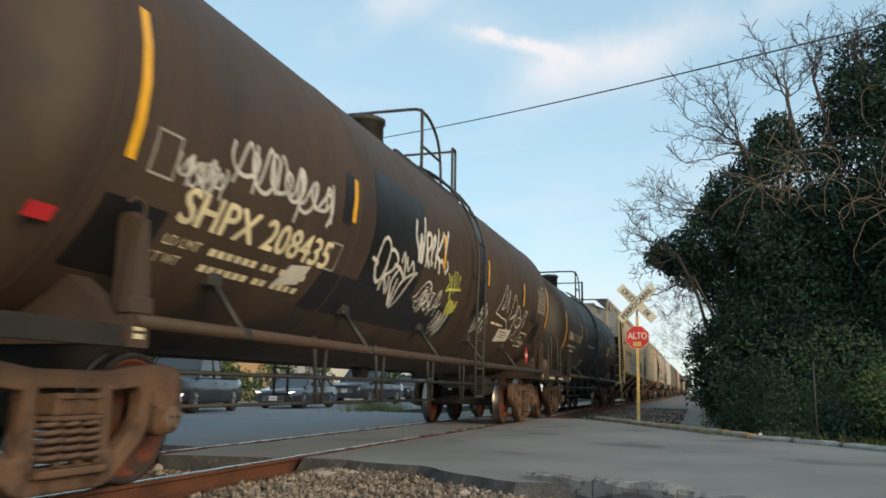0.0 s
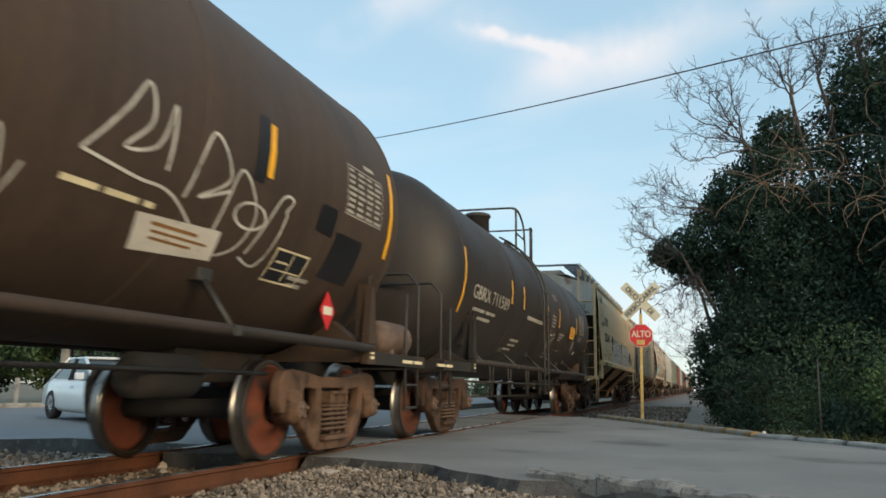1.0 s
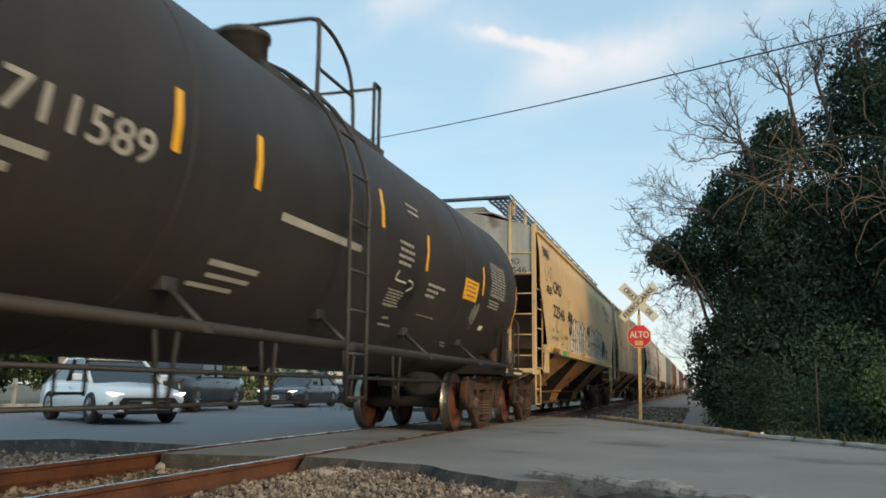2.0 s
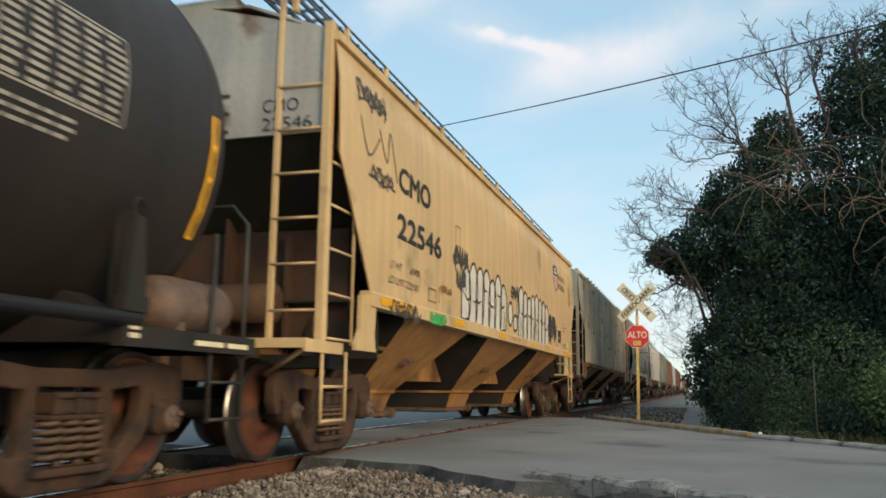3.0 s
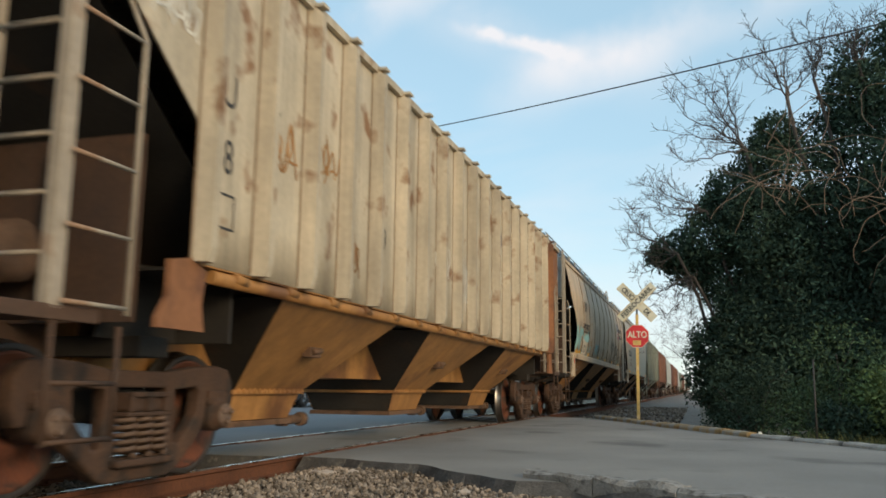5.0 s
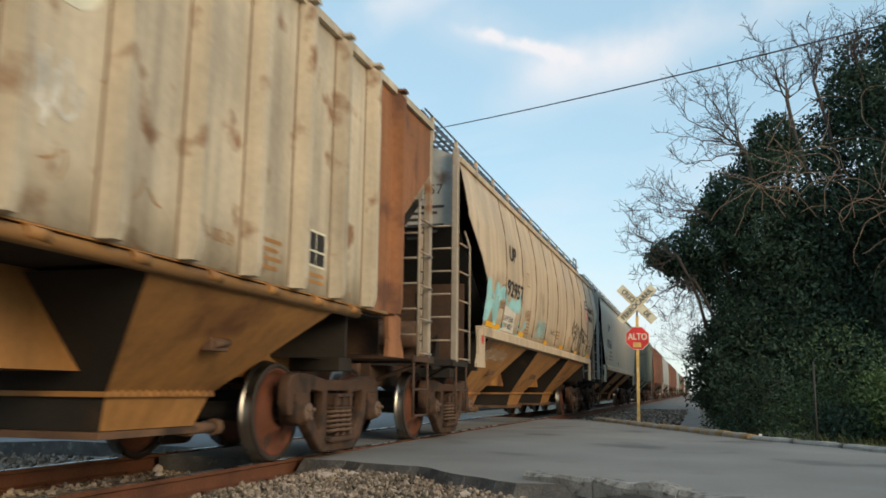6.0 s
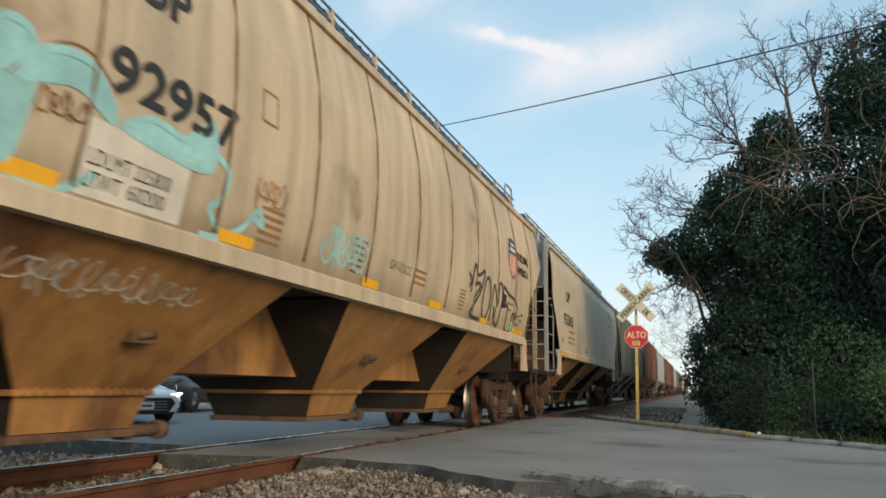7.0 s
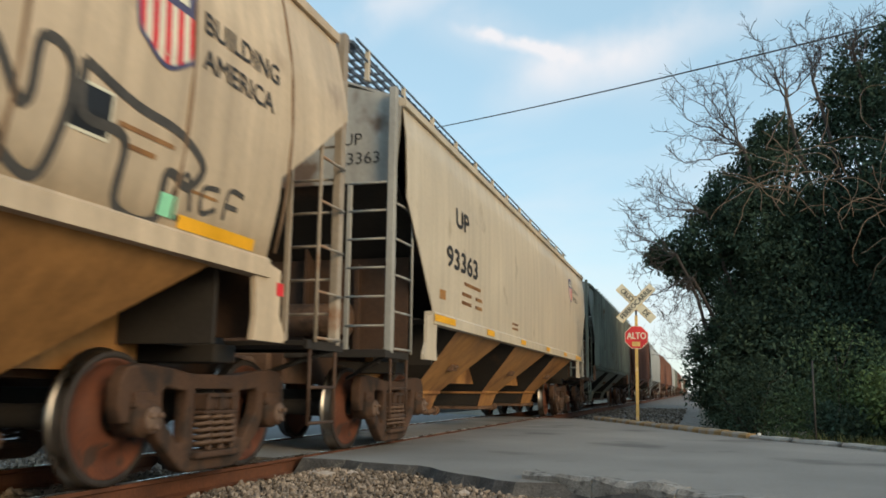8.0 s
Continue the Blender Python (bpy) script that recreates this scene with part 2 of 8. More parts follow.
M_TWIG = material("bare_twig", (0.065, 0.055, 0.05), 0.9, vary=0.3, scale=3, fine=20, bump=0.0)
M_VINE = material("dry_vine", (0.17, 0.12, 0.085), 0.9, vary=0.3, scale=3, fine=20, bump=0.0)
M_CABLE = material("cable_rubber", (0.05, 0.05, 0.055), 0.7, vary=0.1, bump=0.0)
M_TYRE = material("tyre_rubber", (0.03, 0.03, 0.032), 0.85, vary=0.2, scale=8, bump=0.1)
M_ALLOY = material("alloy_rim", (0.45, 0.45, 0.46), 0.35, metal=0.9, vary=0.1, scale=8, bump=0.0)
M_GLASS = glass("car_glass", (0.035, 0.045, 0.055))
M_LAMP_LIT = lamp_glow("lit_headlamp", (1.0, 0.95, 0.85), 1.6)
M_LAMP_RED = glass("red_tail_lens", (0.4, 0.02, 0.02), 0.2)
M_TRIM = material("black_trim", (0.025, 0.025, 0.027), 0.45, vary=0.1, scale=6, bump=0.0)
M_PLATE = material("plate_white", (0.75, 0.75, 0.73), 0.5, vary=0.1, bump=0.0)


def leaf_material(name, color, low=0.65, high=1.35):
    m = material(name, color, 0.9, vary=0.3, scale=0.8, fine=6, bump=0.0)
    n, l = m.node_tree.nodes, m.node_tree.links
    b = n["Principled BSDF"]
    src = b.inputs["Base Color"].links[0].from_socket
    geo, r, s = n.new("ShaderNodeNewGeometry"), n.new("ShaderNodeMapRange"), n.new("ShaderNodeVectorMath")
    s.operation = "SCALE"
    b.inputs["Specular IOR Level"].default_value = 0.12
    r.inputs["To Min"].default_value, r.inputs["To Max"].default_value = low, high
    l.new(geo.outputs["Random Per Island"], r.inputs["Value"])
    l.new(src, s.inputs[0]), l.new(r.outputs["Result"], s.inputs["Scale"])
    l.new(s.outputs["Vector"], b.inputs["Base Color"])
    return m


M_LEAF = leaf_material("dark_leaf", (0.044, 0.072, 0.050))
M_LEAF_MID = leaf_material("green_leaf", (0.062, 0.100, 0.052))
M_LEAF_LIGHT = leaf_material("lighter_leaf", (0.085, 0.13, 0.052))
M_GRASS = leaf_material("dry_grass", (0.16, 0.17, 0.07))


# ---- mesh helpers ----
def box(bm, x0, x1, y0, y1, z0, z1, bevel=0.0):
    r = bmesh.ops.create_cube(bm, size=1.0, matrix=Matrix.LocRotScale(((x0 + x1) / 2, (y0 + y1) / 2, (z0 + z1) / 2), None, (abs(x1 - x0), abs(y1 - y0), abs(z1 - z0))))
    if bevel:
        edges = list({e for v in r["verts"] for e in v.link_edges})
        bmesh.ops.bevel(bm, geom=edges, offset=bevel, segments=2, affect="EDGES", profile=0.5)
    return bm


def tube(bm, pts, r, seg=8, cap=True):
    """A round bar through the points."""
    pts = [Vector(p) for p in pts]
    rings, side = [], None
    for i, p in enumerate(pts):
        way = (pts[min(i + 1, len(pts) - 1)] - pts[max(i - 1, 0)]).normalized()
        if side is None or abs(side.dot(way)) > 0.99:
            side = way.orthogonal().normalized()
        side = (side - way * side.dot(way)).normalized()
        up = way.cross(side)
        rr = r[i] if isinstance(r, (list, tuple)) else r
        rings.append([bm.verts.new(p + (side * math.cos(k * math.tau / seg) + up * math.sin(k * math.tau / seg)) * rr) for k in range(seg)])
    for a, b in zip(rings, rings[1:]):
        for k in range(seg):
            bm.faces.new((a[k], a[(k + 1) % seg], b[(k + 1) % seg], b[k])).smooth = True
    if cap:
        bm.faces.new(rings[0][::-1]), bm.faces.new(rings[-1])
    return bm


def prism(bm, outline, axis, lo, hi):
    """A flat outline pushed along an axis. The outline gives the two other coordinates in xyz order."""
    def at(p, d):
        q = list(p)
        q.insert("xyz".index(axis), d)
        return q
    a = [bm.verts.new(at(p, lo)) for p in outline]
    b = [bm.verts.new(at(p, hi)) for p in outline]
    n = len(outline)
    bm.faces.new(a[::-1]), bm.faces.new(b)
    for i in range(n):
        bm.faces.new((a[i], a[(i + 1) % n], b[(i + 1) % n], b[i]))
    return bm


def quad(bm, *pts):
    return bm.faces.new([bm.verts.new(p) for p in pts])


def spun(bm, profile, axis="x", seg=48, center=(0, 0, 0), cap=True):
    """A profile of (along, radius) turned round an axis."""
    rings = []
    for along, rad in profile:
        ring = []
        for k in range(seg):
            c, s = math.cos(k * math.tau / seg) * rad, math.sin(k * math.tau / seg) * rad
            p = {"x": (along, c, s), "y": (c, along, s), "z": (c, s, along)}[axis]
            ring.append(bm.verts.new(Vector(p) + Vector(center)))
        rings.append(ring)
    for a, b in zip(rings, rings[1:]):
        for k in range(seg):
            bm.faces.new((a[k], a[(k + 1) % seg], b[(k + 1) % seg], b[k])).smooth = True
    for ring in (rings[0][::-1], rings[-1]) if cap else ():
        bm.faces.new(ring)
    return bm


def finish(bm, name, *mats):
    bmesh.ops.recalc_face_normals(bm, faces=bm.faces)
    me = bpy.data.meshes.new(name)
    bm.to_mesh(me)
    bm.free()
    for m in mats:
        me.materials.append(m)
    return me


def part(name, bm, mat, parent, label=""):
    """Links a bmesh or a mesh as one mesh object under a thing or a part."""
    me = bm if isinstance(bm, bpy.types.Mesh) else finish(bm, name, mat)
    ob = new(name, me)
    ob.parent = parent
    return tagged(ob, label)


def raw(name, verts, faces, mat, smooth=False):
    me = bpy.data.meshes.new(name)
    me.from_pydata([tuple(v) for v in verts], [], [tuple(f) for f in faces])
    me.materials.append(mat)
    if smooth:
        me.polygons.foreach_set("use_smooth", [True] * len(me.polygons))
    return me


def letters(text, size):
    """The flat outline mesh of a text, as points (u, v) and faces."""
    cu = bpy.data.curves.new("letters", "FONT")
    cu.body, cu.size, cu.resolution_u = text, size, 3
    ob = bpy.data.objects.new("letters", cu)
    scene.collection.objects.link(ob)
    bpy.context.view_layer.update()
    me = bpy.data.meshes.new_from_object(ob.evaluated_get(bpy.context.evaluated_depsgraph_get()))
    uv = [(v.co.x, v.co.y) for v in me.vertices]
    fs = [list(p.vertices) for p in me.polygons]
    bpy.data.objects.remove(ob)
    bpy.data.meshes.remove(me)
    return uv, fs


def stencil(name, text, size, u0, v0, surface, mat, parent, squeeze=1.0, bold=0.0, label="", width=None):
    """Paint lettering laid on a surface; surface(u, v) gives the place. width: the run of the word along u."""
    uv, fs = letters(text, size)
    if width:
        squeeze = width / max(p[0] for p in uv)
    shifts = [(0, 0)] if not bold else [(0, 0), (bold, 0), (-bold, 0), (0, bold)]
    root = list(range(len(uv)))

    def top_of(k):
        while root[k] != k:
            k = root[k]
        return k
    for f in fs:
        for k in f[1:]:
            root[top_of(k)] = top_of(f[0])
    signs = {}
    for f in fs:
        signs.setdefault(top_of(f[0]), []).append(f)
    ob = None
    for group in signs.values():
        used = sorted({k for f in group for k in f})
        at = {k: i for i, k in enumerate(used)}
        pts, faces = [], []
        for i, (du, dv) in enumerate(shifts):
            n = len(pts)
            pts += [surface(u0 + uv[k][0] * squeeze + du, v0 + uv[k][1] + dv, 0.004 + 0.0015 * i) for k in used]
            faces += [[at[k] + n for k in f] for f in group]
        ob = part(name, raw(name, pts, faces, mat), mat, parent, label)
    return ob


def bars(name, rows, surface, mat, parent, label=""):
    """Writing that cannot be read: plain bars (u, v, length, height)."""
    first = None
    for u, v, w, h in rows:
        bm = bmesh.new() if first is None or len(rows) <= 60 else bm
        n, m = max(1, int(w / 0.25)), max(1, int(h / 0.07))
        for k in range(n * m):
            a, b = u + w * (k % n) / n, u + w * (k % n + 1) / n
            lo, hi = v + h * (k // n) / m, v + h * (k // n + 1) / m
            quad(bm, surface(a, lo, 0.004), surface(b, lo, 0.004), surface(b, hi, 0.004), surface(a, hi, 0.004))
        if len(rows) <= 60:
            first = part(name, bm, mat, parent, label)
        else:
            first = bm
    if len(rows) > 60:
        first = part(name, bm, mat, parent, label)
    return first


def patch(name, outline, surface, mat, parent, lift=0.003, label="", cells=6):
    """A painted patch or plate with four corners (u, v), laid on a curved surface."""
    bm = bmesh.new()
    a, b, c, d = [Vector((*p, 0)) for p in outline]
    grid = [[bm.verts.new(surface(*((a.lerp(b, i / cells)).lerp(d.lerp(c, i / cells), j / cells))[:2], lift)) for i in range(cells + 1)] for j in range(cells + 1)]
    for j in range(cells):
        for i in range(cells):
            bm.faces.new((grid[j][i], grid[j][i + 1], grid[j + 1][i + 1], grid[j + 1][i]))
    return part(name, bm, mat, parent, label)


def smooth_line(ctrl, steps=6):
    out = []
    for i in range(len(ctrl) - 1):
        p0, p1, p2, p3 = (Vector(ctrl[max(0, min(len(ctrl) - 1, i + k))]) for k in (-1, 0, 1, 2))
        for s in range(steps):
            t = s / steps
            out.append(0.5 * (2 * p1 + (p2 - p0) * t + (2 * p0 - 5 * p1 + 4 * p2 - p3) * t * t + (3 * p1 - p0 - 3 * p2 + p3) * t ** 3))
    return out + [Vector(ctrl[-1])]


def ribbon(strokes, width, surface, lift=0.005):
    """Sprayed strokes (lists of (u, v)) as flat ribbons on a surface."""
    pts, faces = [], []
    for ctrl in strokes:
        line = smooth_line(ctrl)
        n0 = len(pts)
        for i, p in enumerate(line):
            d = line[min(i + 1, len(line) - 1)] - line[max(i - 1, 0)]
            nrm = Vector((-d.y, d.x)).normalized() * width * 0.5
            pts += [surface(*(p + nrm), lift), surface(*(p - nrm), lift)]
        faces += [(n0 + 2 * i, n0 + 2 * i + 1, n0 + 2 * i + 3, n0 + 2 * i + 2) for i in range(len(line) - 1)]
    return pts, faces


def scribble(seed, u0, v0, w, h, count):
    """A tangled scrawl in a box: running loops, a second pass of points, a few slashes; no letters."""
    rng = random.Random(seed)
    out = []
    n = count * 7
    ph, drift = rng.uniform(0, 6), rng.uniform(0.8, 1.3)
    line = []
    for k in range(n + 1):
        q = k / n
        turn = ph + q * count * math.tau * drift + 0.7 * math.sin(q * 9 + ph)
        tall = 0.5 * h * (0.72 + 0.28 * math.sin(q * 17 + ph * 2))
        line.append((u0 + w * q + 0.42 * w / count * math.cos(turn), v0 + 0.5 * h + tall * math.sin(turn) + rng.uniform(-0.03, 0.03) * h))
    out.append(line)
    zig = []
    for k in range(count * 2 + 1):
        zig.append((u0 + w * k / (count * 2) + rng.uniform(-0.2, 0.2) * w / count, v0 + h * (rng.uniform(0.7, 1.1) if k % 2 else rng.uniform(-0.15, 0.3))))
    out.append(zig)
    for k in range(max(1, count // 2)):
        x = u0 + w * rng.random()
        out.append([(x, v0 + h * rng.uniform(0.9, 1.15)), (x + rng.uniform(-0.05, 0.05), v0 + h * 0.4), (x + rng.uniform(-0.12, 0.12) * w / count, v0 - h * rng.uniform(0.05, 0.3))])
    return out


def tag_paint(name, strokes, width, surface, mat, parent, label="", lift=0.005):
    for k, stroke in enumerate(strokes):
        part(name if k == 0 else "graffiti_stroke", raw(name, *ribbon([stroke], width, surface, lift + 0.0004 * (k % 4)), mat), mat, parent, label if k == 0 else "")


# ---- ground, road, track ----
TRACK_X, GAUGE = -4.643, 1.505        # track centre line; distance between rail centres
NEAR_RAIL, FAR_RAIL = TRACK_X + GAUGE / 2, TRACK_X - GAUGE / 2
SPEED = 10.0                          # metres a second, towards -Y


def wob(x, y, s, k=0.0):
    return noise.noise(Vector((x * s, y * s, k)))


def ground():
    bm = bmesh.new()
    edges = [-3000, -600, -150, -60, -30, -20, -12, -8] + [i * 0.8 - 6.4 for i in range(1, 18)] + [10, 14, 20, 40, 100, 600, 3000]
    rows = [-400, -60, -20, -8, -2, 0, 2, 4, 6, 8, 10, 13, 16, 20, 25, 30, 40, 60, 100, 200, 500, 1200, 3000]
    grid = [[bm.verts.new((x, y, -0.42 + (0.04 * wob(x, y, 0.7) if abs(x) < 40 and abs(y) < 100 else 0))) for x in edges] for y in rows]
    for a, b in zip(grid, grid[1:]):
        for i in range(len(edges) - 1):
            bm.faces.new((a[i], a[i + 1], b[i + 1], b[i])).smooth = True
    return tagged(new("ground", finish(bm, "ground", M_GROUND)), "dry brown earth with patches of weeds", "ground", kind="structure")


ground()


def bed(name, x0, x1, y0, y1, z, drop, mat, label, cell=0.35, seed=0.0):
    """A gravel bed with an uneven top and sloping shoulders."""
    nx, ny = max(2, int((x1 - x0) / cell)), max(2, int((y1 - y0) / (cell * 3)))
    bm = bmesh.new()
    grid = []
    for j in range(ny + 1):
        y = y0 + (y1 - y0) * j / ny
        row = []
        for i in range(nx + 1):
            x = x0 + (x1 - x0) * i / nx
            edge = min(i, nx - i) / nx
            row.append(bm.verts.new((x, y, z - (drop if edge == 0 else 0) + 0.03 * wob(x, y, 1.6, seed))))
        grid.append(row)
    for a, b in zip(grid, grid[1:]):
        for i in range(nx):
            bm.faces.new((a[i], a[i + 1], b[i + 1], b[i])).smooth = True
    return tagged(new(name, finish(bm, name, mat)), label, "gravel", kind="structure")


bed("ground_ballast_near", TRACK_X - 3.6, 2.5, -14.0, 9.0, -0.20, 0.25, M_BALLAST, "grey-brown gravel bed along the track")
bed("ground_gravel_heap", NEAR_RAIL + 0.34, 2.0, -6.0, 7.7, -0.125, 0.1, M_BALLAST, "heaped gravel beside the rail", seed=3.0)
bed("ground_ballast_far", TRACK_X - 3.0, 0.2, 19.5, 420.0, -0.20, 0.25, M_BALLAST, "dark gravel bed of the track running into the distance", cell=0.9)


def road_height(x, y):
    side = min(1.0, max(0.0, (FAR_RAIL - 1.2 - x) / 5.0))
    return -0.012 - 0.15 * side * side * (3 - 2 * side)


def slab(name, outline, mat, label, thick=0.30, cell=0.5, crumble=0.0):
    """A paved sheet with its real edge: the outline is cut into cells and laid on the road's height."""
    bm = bmesh.new()
    f = bm.faces.new([bm.verts.new((x, y, 0)) for x, y in outline])
    xs, ys = [p[0] for p in outline], [p[1] for p in outline]
    for lo, hi, nrm in ((min(xs), max(xs), (1, 0, 0)), (min(ys), max(ys), (0, 1, 0))):
        q = math.floor(lo / cell + 1) * cell
        while q < hi:
            bmesh.ops.bisect_plane(bm, geom=list(bm.verts) + list(bm.edges) + list(bm.faces), plane_co=Vector(nrm) * q, plane_no=nrm)
            q += cell
    base = list(bm.faces)
    rng = random.Random(12)
    r = bmesh.ops.extrude_face_region(bm, geom=base)
    for v in (g for g in r["geom"] if isinstance(g, bmesh.types.BMVert)):
        v.co.z = -thick - 0.2
        v.co.x += rng.uniform(-1.6, -1.0) * crumble
        v.co.y += rng.uniform(-4.6, -3.4) * crumble
    for v in bm.verts:
        if v.co.z > -0.1:
            v.co.z = road_height(v.co.x, v.co.y) + 0.012 * wob(v.co.x, v.co.y, 1.1)
    bm.normal_update()
    for f in bm.faces:
        f.material_index = 1 if abs(f.normal.z) < 0.7 else 0
    return tagged(new(name, finish(bm, name, mat, M_BROKEN)), label, "road", kind="structure")


ragged = random.Random(4)
EDGE = [(NEAR_RAIL + 0.11, 7.75), (-3.3, 7.72), (-2.9, 7.55), (-2.45, 7.42), (-2.05, 7.0), (-1.7, 6.75), (-1.35, 6.45), (-0.9, 6.45), (0.0, 5.75), (1.2, 4.9), (4.0, 2.7), (14.0, -5.0)]
def crumbled(pts, step, amount):
    """Breaks a line into short uneven pieces."""
    out = []
    for (xa, ya), (xb, yb) in zip(pts, pts[1:]):
        n = max(1, round(math.hypot(xb - xa, yb - ya) / step)) if xa < 4 else 1
        out += [(xa + (xb - xa) * k / n + (ragged.uniform(-amount, amount) if k else 0), ya + (yb - ya) * k / n + (ragged.uniform(-amount, amount) if k else 0)) for k in range(n)]
    return out + [pts[-1]]


slab("road_near", crumbled(EDGE, 0.20, 0.028) + [(20, -5), (20, -2), (6.2, 6.5), (2.3, 11.3), (0.75, 13.65), (-2.25, 20.6), (NEAR_RAIL + 0.11, 21.8)], M_ASPHALT, "worn grey asphalt road with a ragged edge", crumble=0.09)
slab("road_between_rails", [(NEAR_RAIL - 0.12, 7.6), (NEAR_RAIL - 0.12, 21.8), (FAR_RAIL + 0.12, 22.0), (FAR_RAIL + 0.12, 7.5)], M_ASPHALT, "dark asphalt between the rails of the crossing")
slab("road_far", [(FAR_RAIL - 0.11, 8.6), (FAR_RAIL - 0.11, 22.3), (-8.0, 24.5), (-11.5, 29.5), (-11.5, 140.0), (-20.6, 140.0), (-20.6, 44.0), (-19.6, 38.0), (-22.4, 21.8), (-30.0, -10.0), (-18.0, -10.0), (-12.5, 9.4), (-8.0, 9.3)],
     M_STREET, "blue-grey asphalt street behind the track", cell=2.0)


def kerb(name, pts, width, z0, z1, mat, label, seed, rough=0.008):
    """A kerb of cast pieces with chipped tops; each piece is a part."""
    rng = random.Random(seed)
    holder = tagged(new(name), label, "kerb", kind="structure")
    for (xa, ya), (xb, yb) in zip(pts, pts[1:]):
        way = Vector((xb - xa, yb - ya, 0))
        n = max(1, round(way.length / 0.9))
        ang = math.atan2(way.y, way.x)
        for k in range(n):
            ln = way.length / n - 0.012
            bm = bmesh.new()
            cells = 14
            prof = [(-width / 2, z0), (-width / 2, z1 - 0.03), (-width / 2 + 0.03, z1), (width / 2 - 0.03, z1), (width / 2, z1 - 0.03), (width / 2, z0)]
            rings = [[bm.verts.new((ln * i / cells, p[0] + wob(ln * i / cells + 7.0 * k, p[1] * 9, 3.0, seed) * rough, p[1] + (wob(ln * i / cells + 7.0 * k, p[0] * 6, 2.6, seed + 5.0) * rough * 2.2 - rough * 0.5 + rng.uniform(-0.2, 0.2) * rough if p[1] > z0 else 0))) for p in prof] for i in range(cells + 1)]
            for a, b in zip(rings, rings[1:]):
                for i in range(len(prof) - 1):
                    bm.faces.new((a[i], a[i + 1], b[i + 1], b[i]))
            bm.faces.new(rings[0]), bm.faces.new(rings[-1][::-1])
            ob = part("kerb_stone", bm, mat, holder)
            ob.matrix_basis = pose(xa + way.x * k / n, ya + way.y * k / n, rng.uniform(-0.006, 0.006), 0, 0, math.degrees(ang) + rng.uniform(-0.4, 0.4))


kerb("kerb_near", [(-1.30, 6.78), (-0.1, 5.98), (1.1, 5.15), (4.0, 2.95)], 0.20, -0.35, 0.06, M_KERB_ROUGH, "broken grey concrete kerb with chipped edge", 3, rough=0.024)
kerb("kerb_far", [(-2.35, 20.75), (0.78, 13.72)], 0.18, -0.35, 0.075, M_YELLOW_KERB, "low kerb with worn yellow paint", 5)
kerb("kerb_far_grey", [(0.80, 13.68), (2.35, 11.3), (6.2, 6.6)], 0.16, -0.35, 0.05, M_CONCRETE, "low grey concrete kerb at the roadside", 6)
kerb("kerb_street", [(-30.1, -8.0), (-22.5, 21.8), (-19.7, 38.0)], 0.2, -0.45, 0.0, M_CONCRETE, "pale concrete kerb of the street", 8)
kerb("kerb_street_far", [(-19.7, 38.0), (-20.7, 44.0), (-20.7, 75.0)], 0.2, -0.45, 0.0, M_CONCRETE, "pale concrete kerb of the street", 9)


def rail(name, x):
    holder = tagged(new(name), "rusty steel rail with a bright worn top", "rail", kind="structure")
    holder.location = (x, 0, 0)
    bm = bmesh.new()
    prof = [(-0.07, -0.17), (0.07, -0.17), (0.07, -0.155), (0.012, -0.135), (0.010, -0.045), (0.036, -0.034), (0.036, -0.006), (-0.036, -0.006), (-0.036, -0.034), (-0.010, -0.045), (-0.012, -0.135), (-0.07, -0.155)]
    prism(bm, prof, "y", -14.0, 420.0)
    part("rail_web", bm, M_RAIL, holder)
    bm = bmesh.new()
    prism(bm, [(-0.026, -0.0058), (0.026, -0.0058), (0.020, 0.0), (-0.020, 0.0)], "y", -14.0, 420.0)
    part("rail_head", bm, M_RAIL_TOP, holder, "polished running surface")
    return holder


rail("rail_near", NEAR_RAIL)
rail("rail_far", FAR_RAIL)


def ties():
    holder = tagged(new("track_ties"), "weathered timber ties half sunk in gravel", "railway tie", kind="structure")
    bm = bmesh.new()
    box(bm, -1.3, 1.3, -0.11, 0.11, -0.36, -0.172, 0.012)
    me = finish(bm, "tie", M_TIE)
    bm = bmesh.new()
    for s in (-1, 1):
        for dx in (-0.1, 0.1):
            box(bm, s * GAUGE / 2 + dx - 0.012, s * GAUGE / 2 + dx + 0.012, -0.05, -0.025, -0.175, -0.14)
            box(bm, s * GAUGE / 2 + dx - 0.02, s * GAUGE / 2 + dx + 0.02, -0.055, -0.02, -0.147, -0.138)
        box(bm, s * GAUGE / 2 - 0.13, s * GAUGE / 2 + 0.13, -0.09, 0.09, -0.174, -0.162)
    fix = finish(bm, "spikes", M_RAIL)
    rng = random.Random(2)
    for i in range(70):
        y = -8.0 + i * 0.52
        if 7.4 < y < 22.0:
            continue
        ob = part("tie", me, M_TIE, holder)
        ob.matrix_basis = pose(TRACK_X + rng.uniform(-0.03, 0.03), y, 0, 0, 0, rng.uniform(-1.5, 1.5))
        part("rail_spikes", fix, M_RAIL, holder).matrix_basis = pose(TRACK_X, y, 0)


ties()


def stone_mesh(seed, size):
    rng = random.Random(seed)
    bm = bmesh.new()
    bmesh.ops.create_icosphere(bm, subdivisions=1, radius=size)
    for v in bm.verts:
        v.co *= rng.uniform(0.5, 1.2)
        v.co.z *= 0.68
    return bm


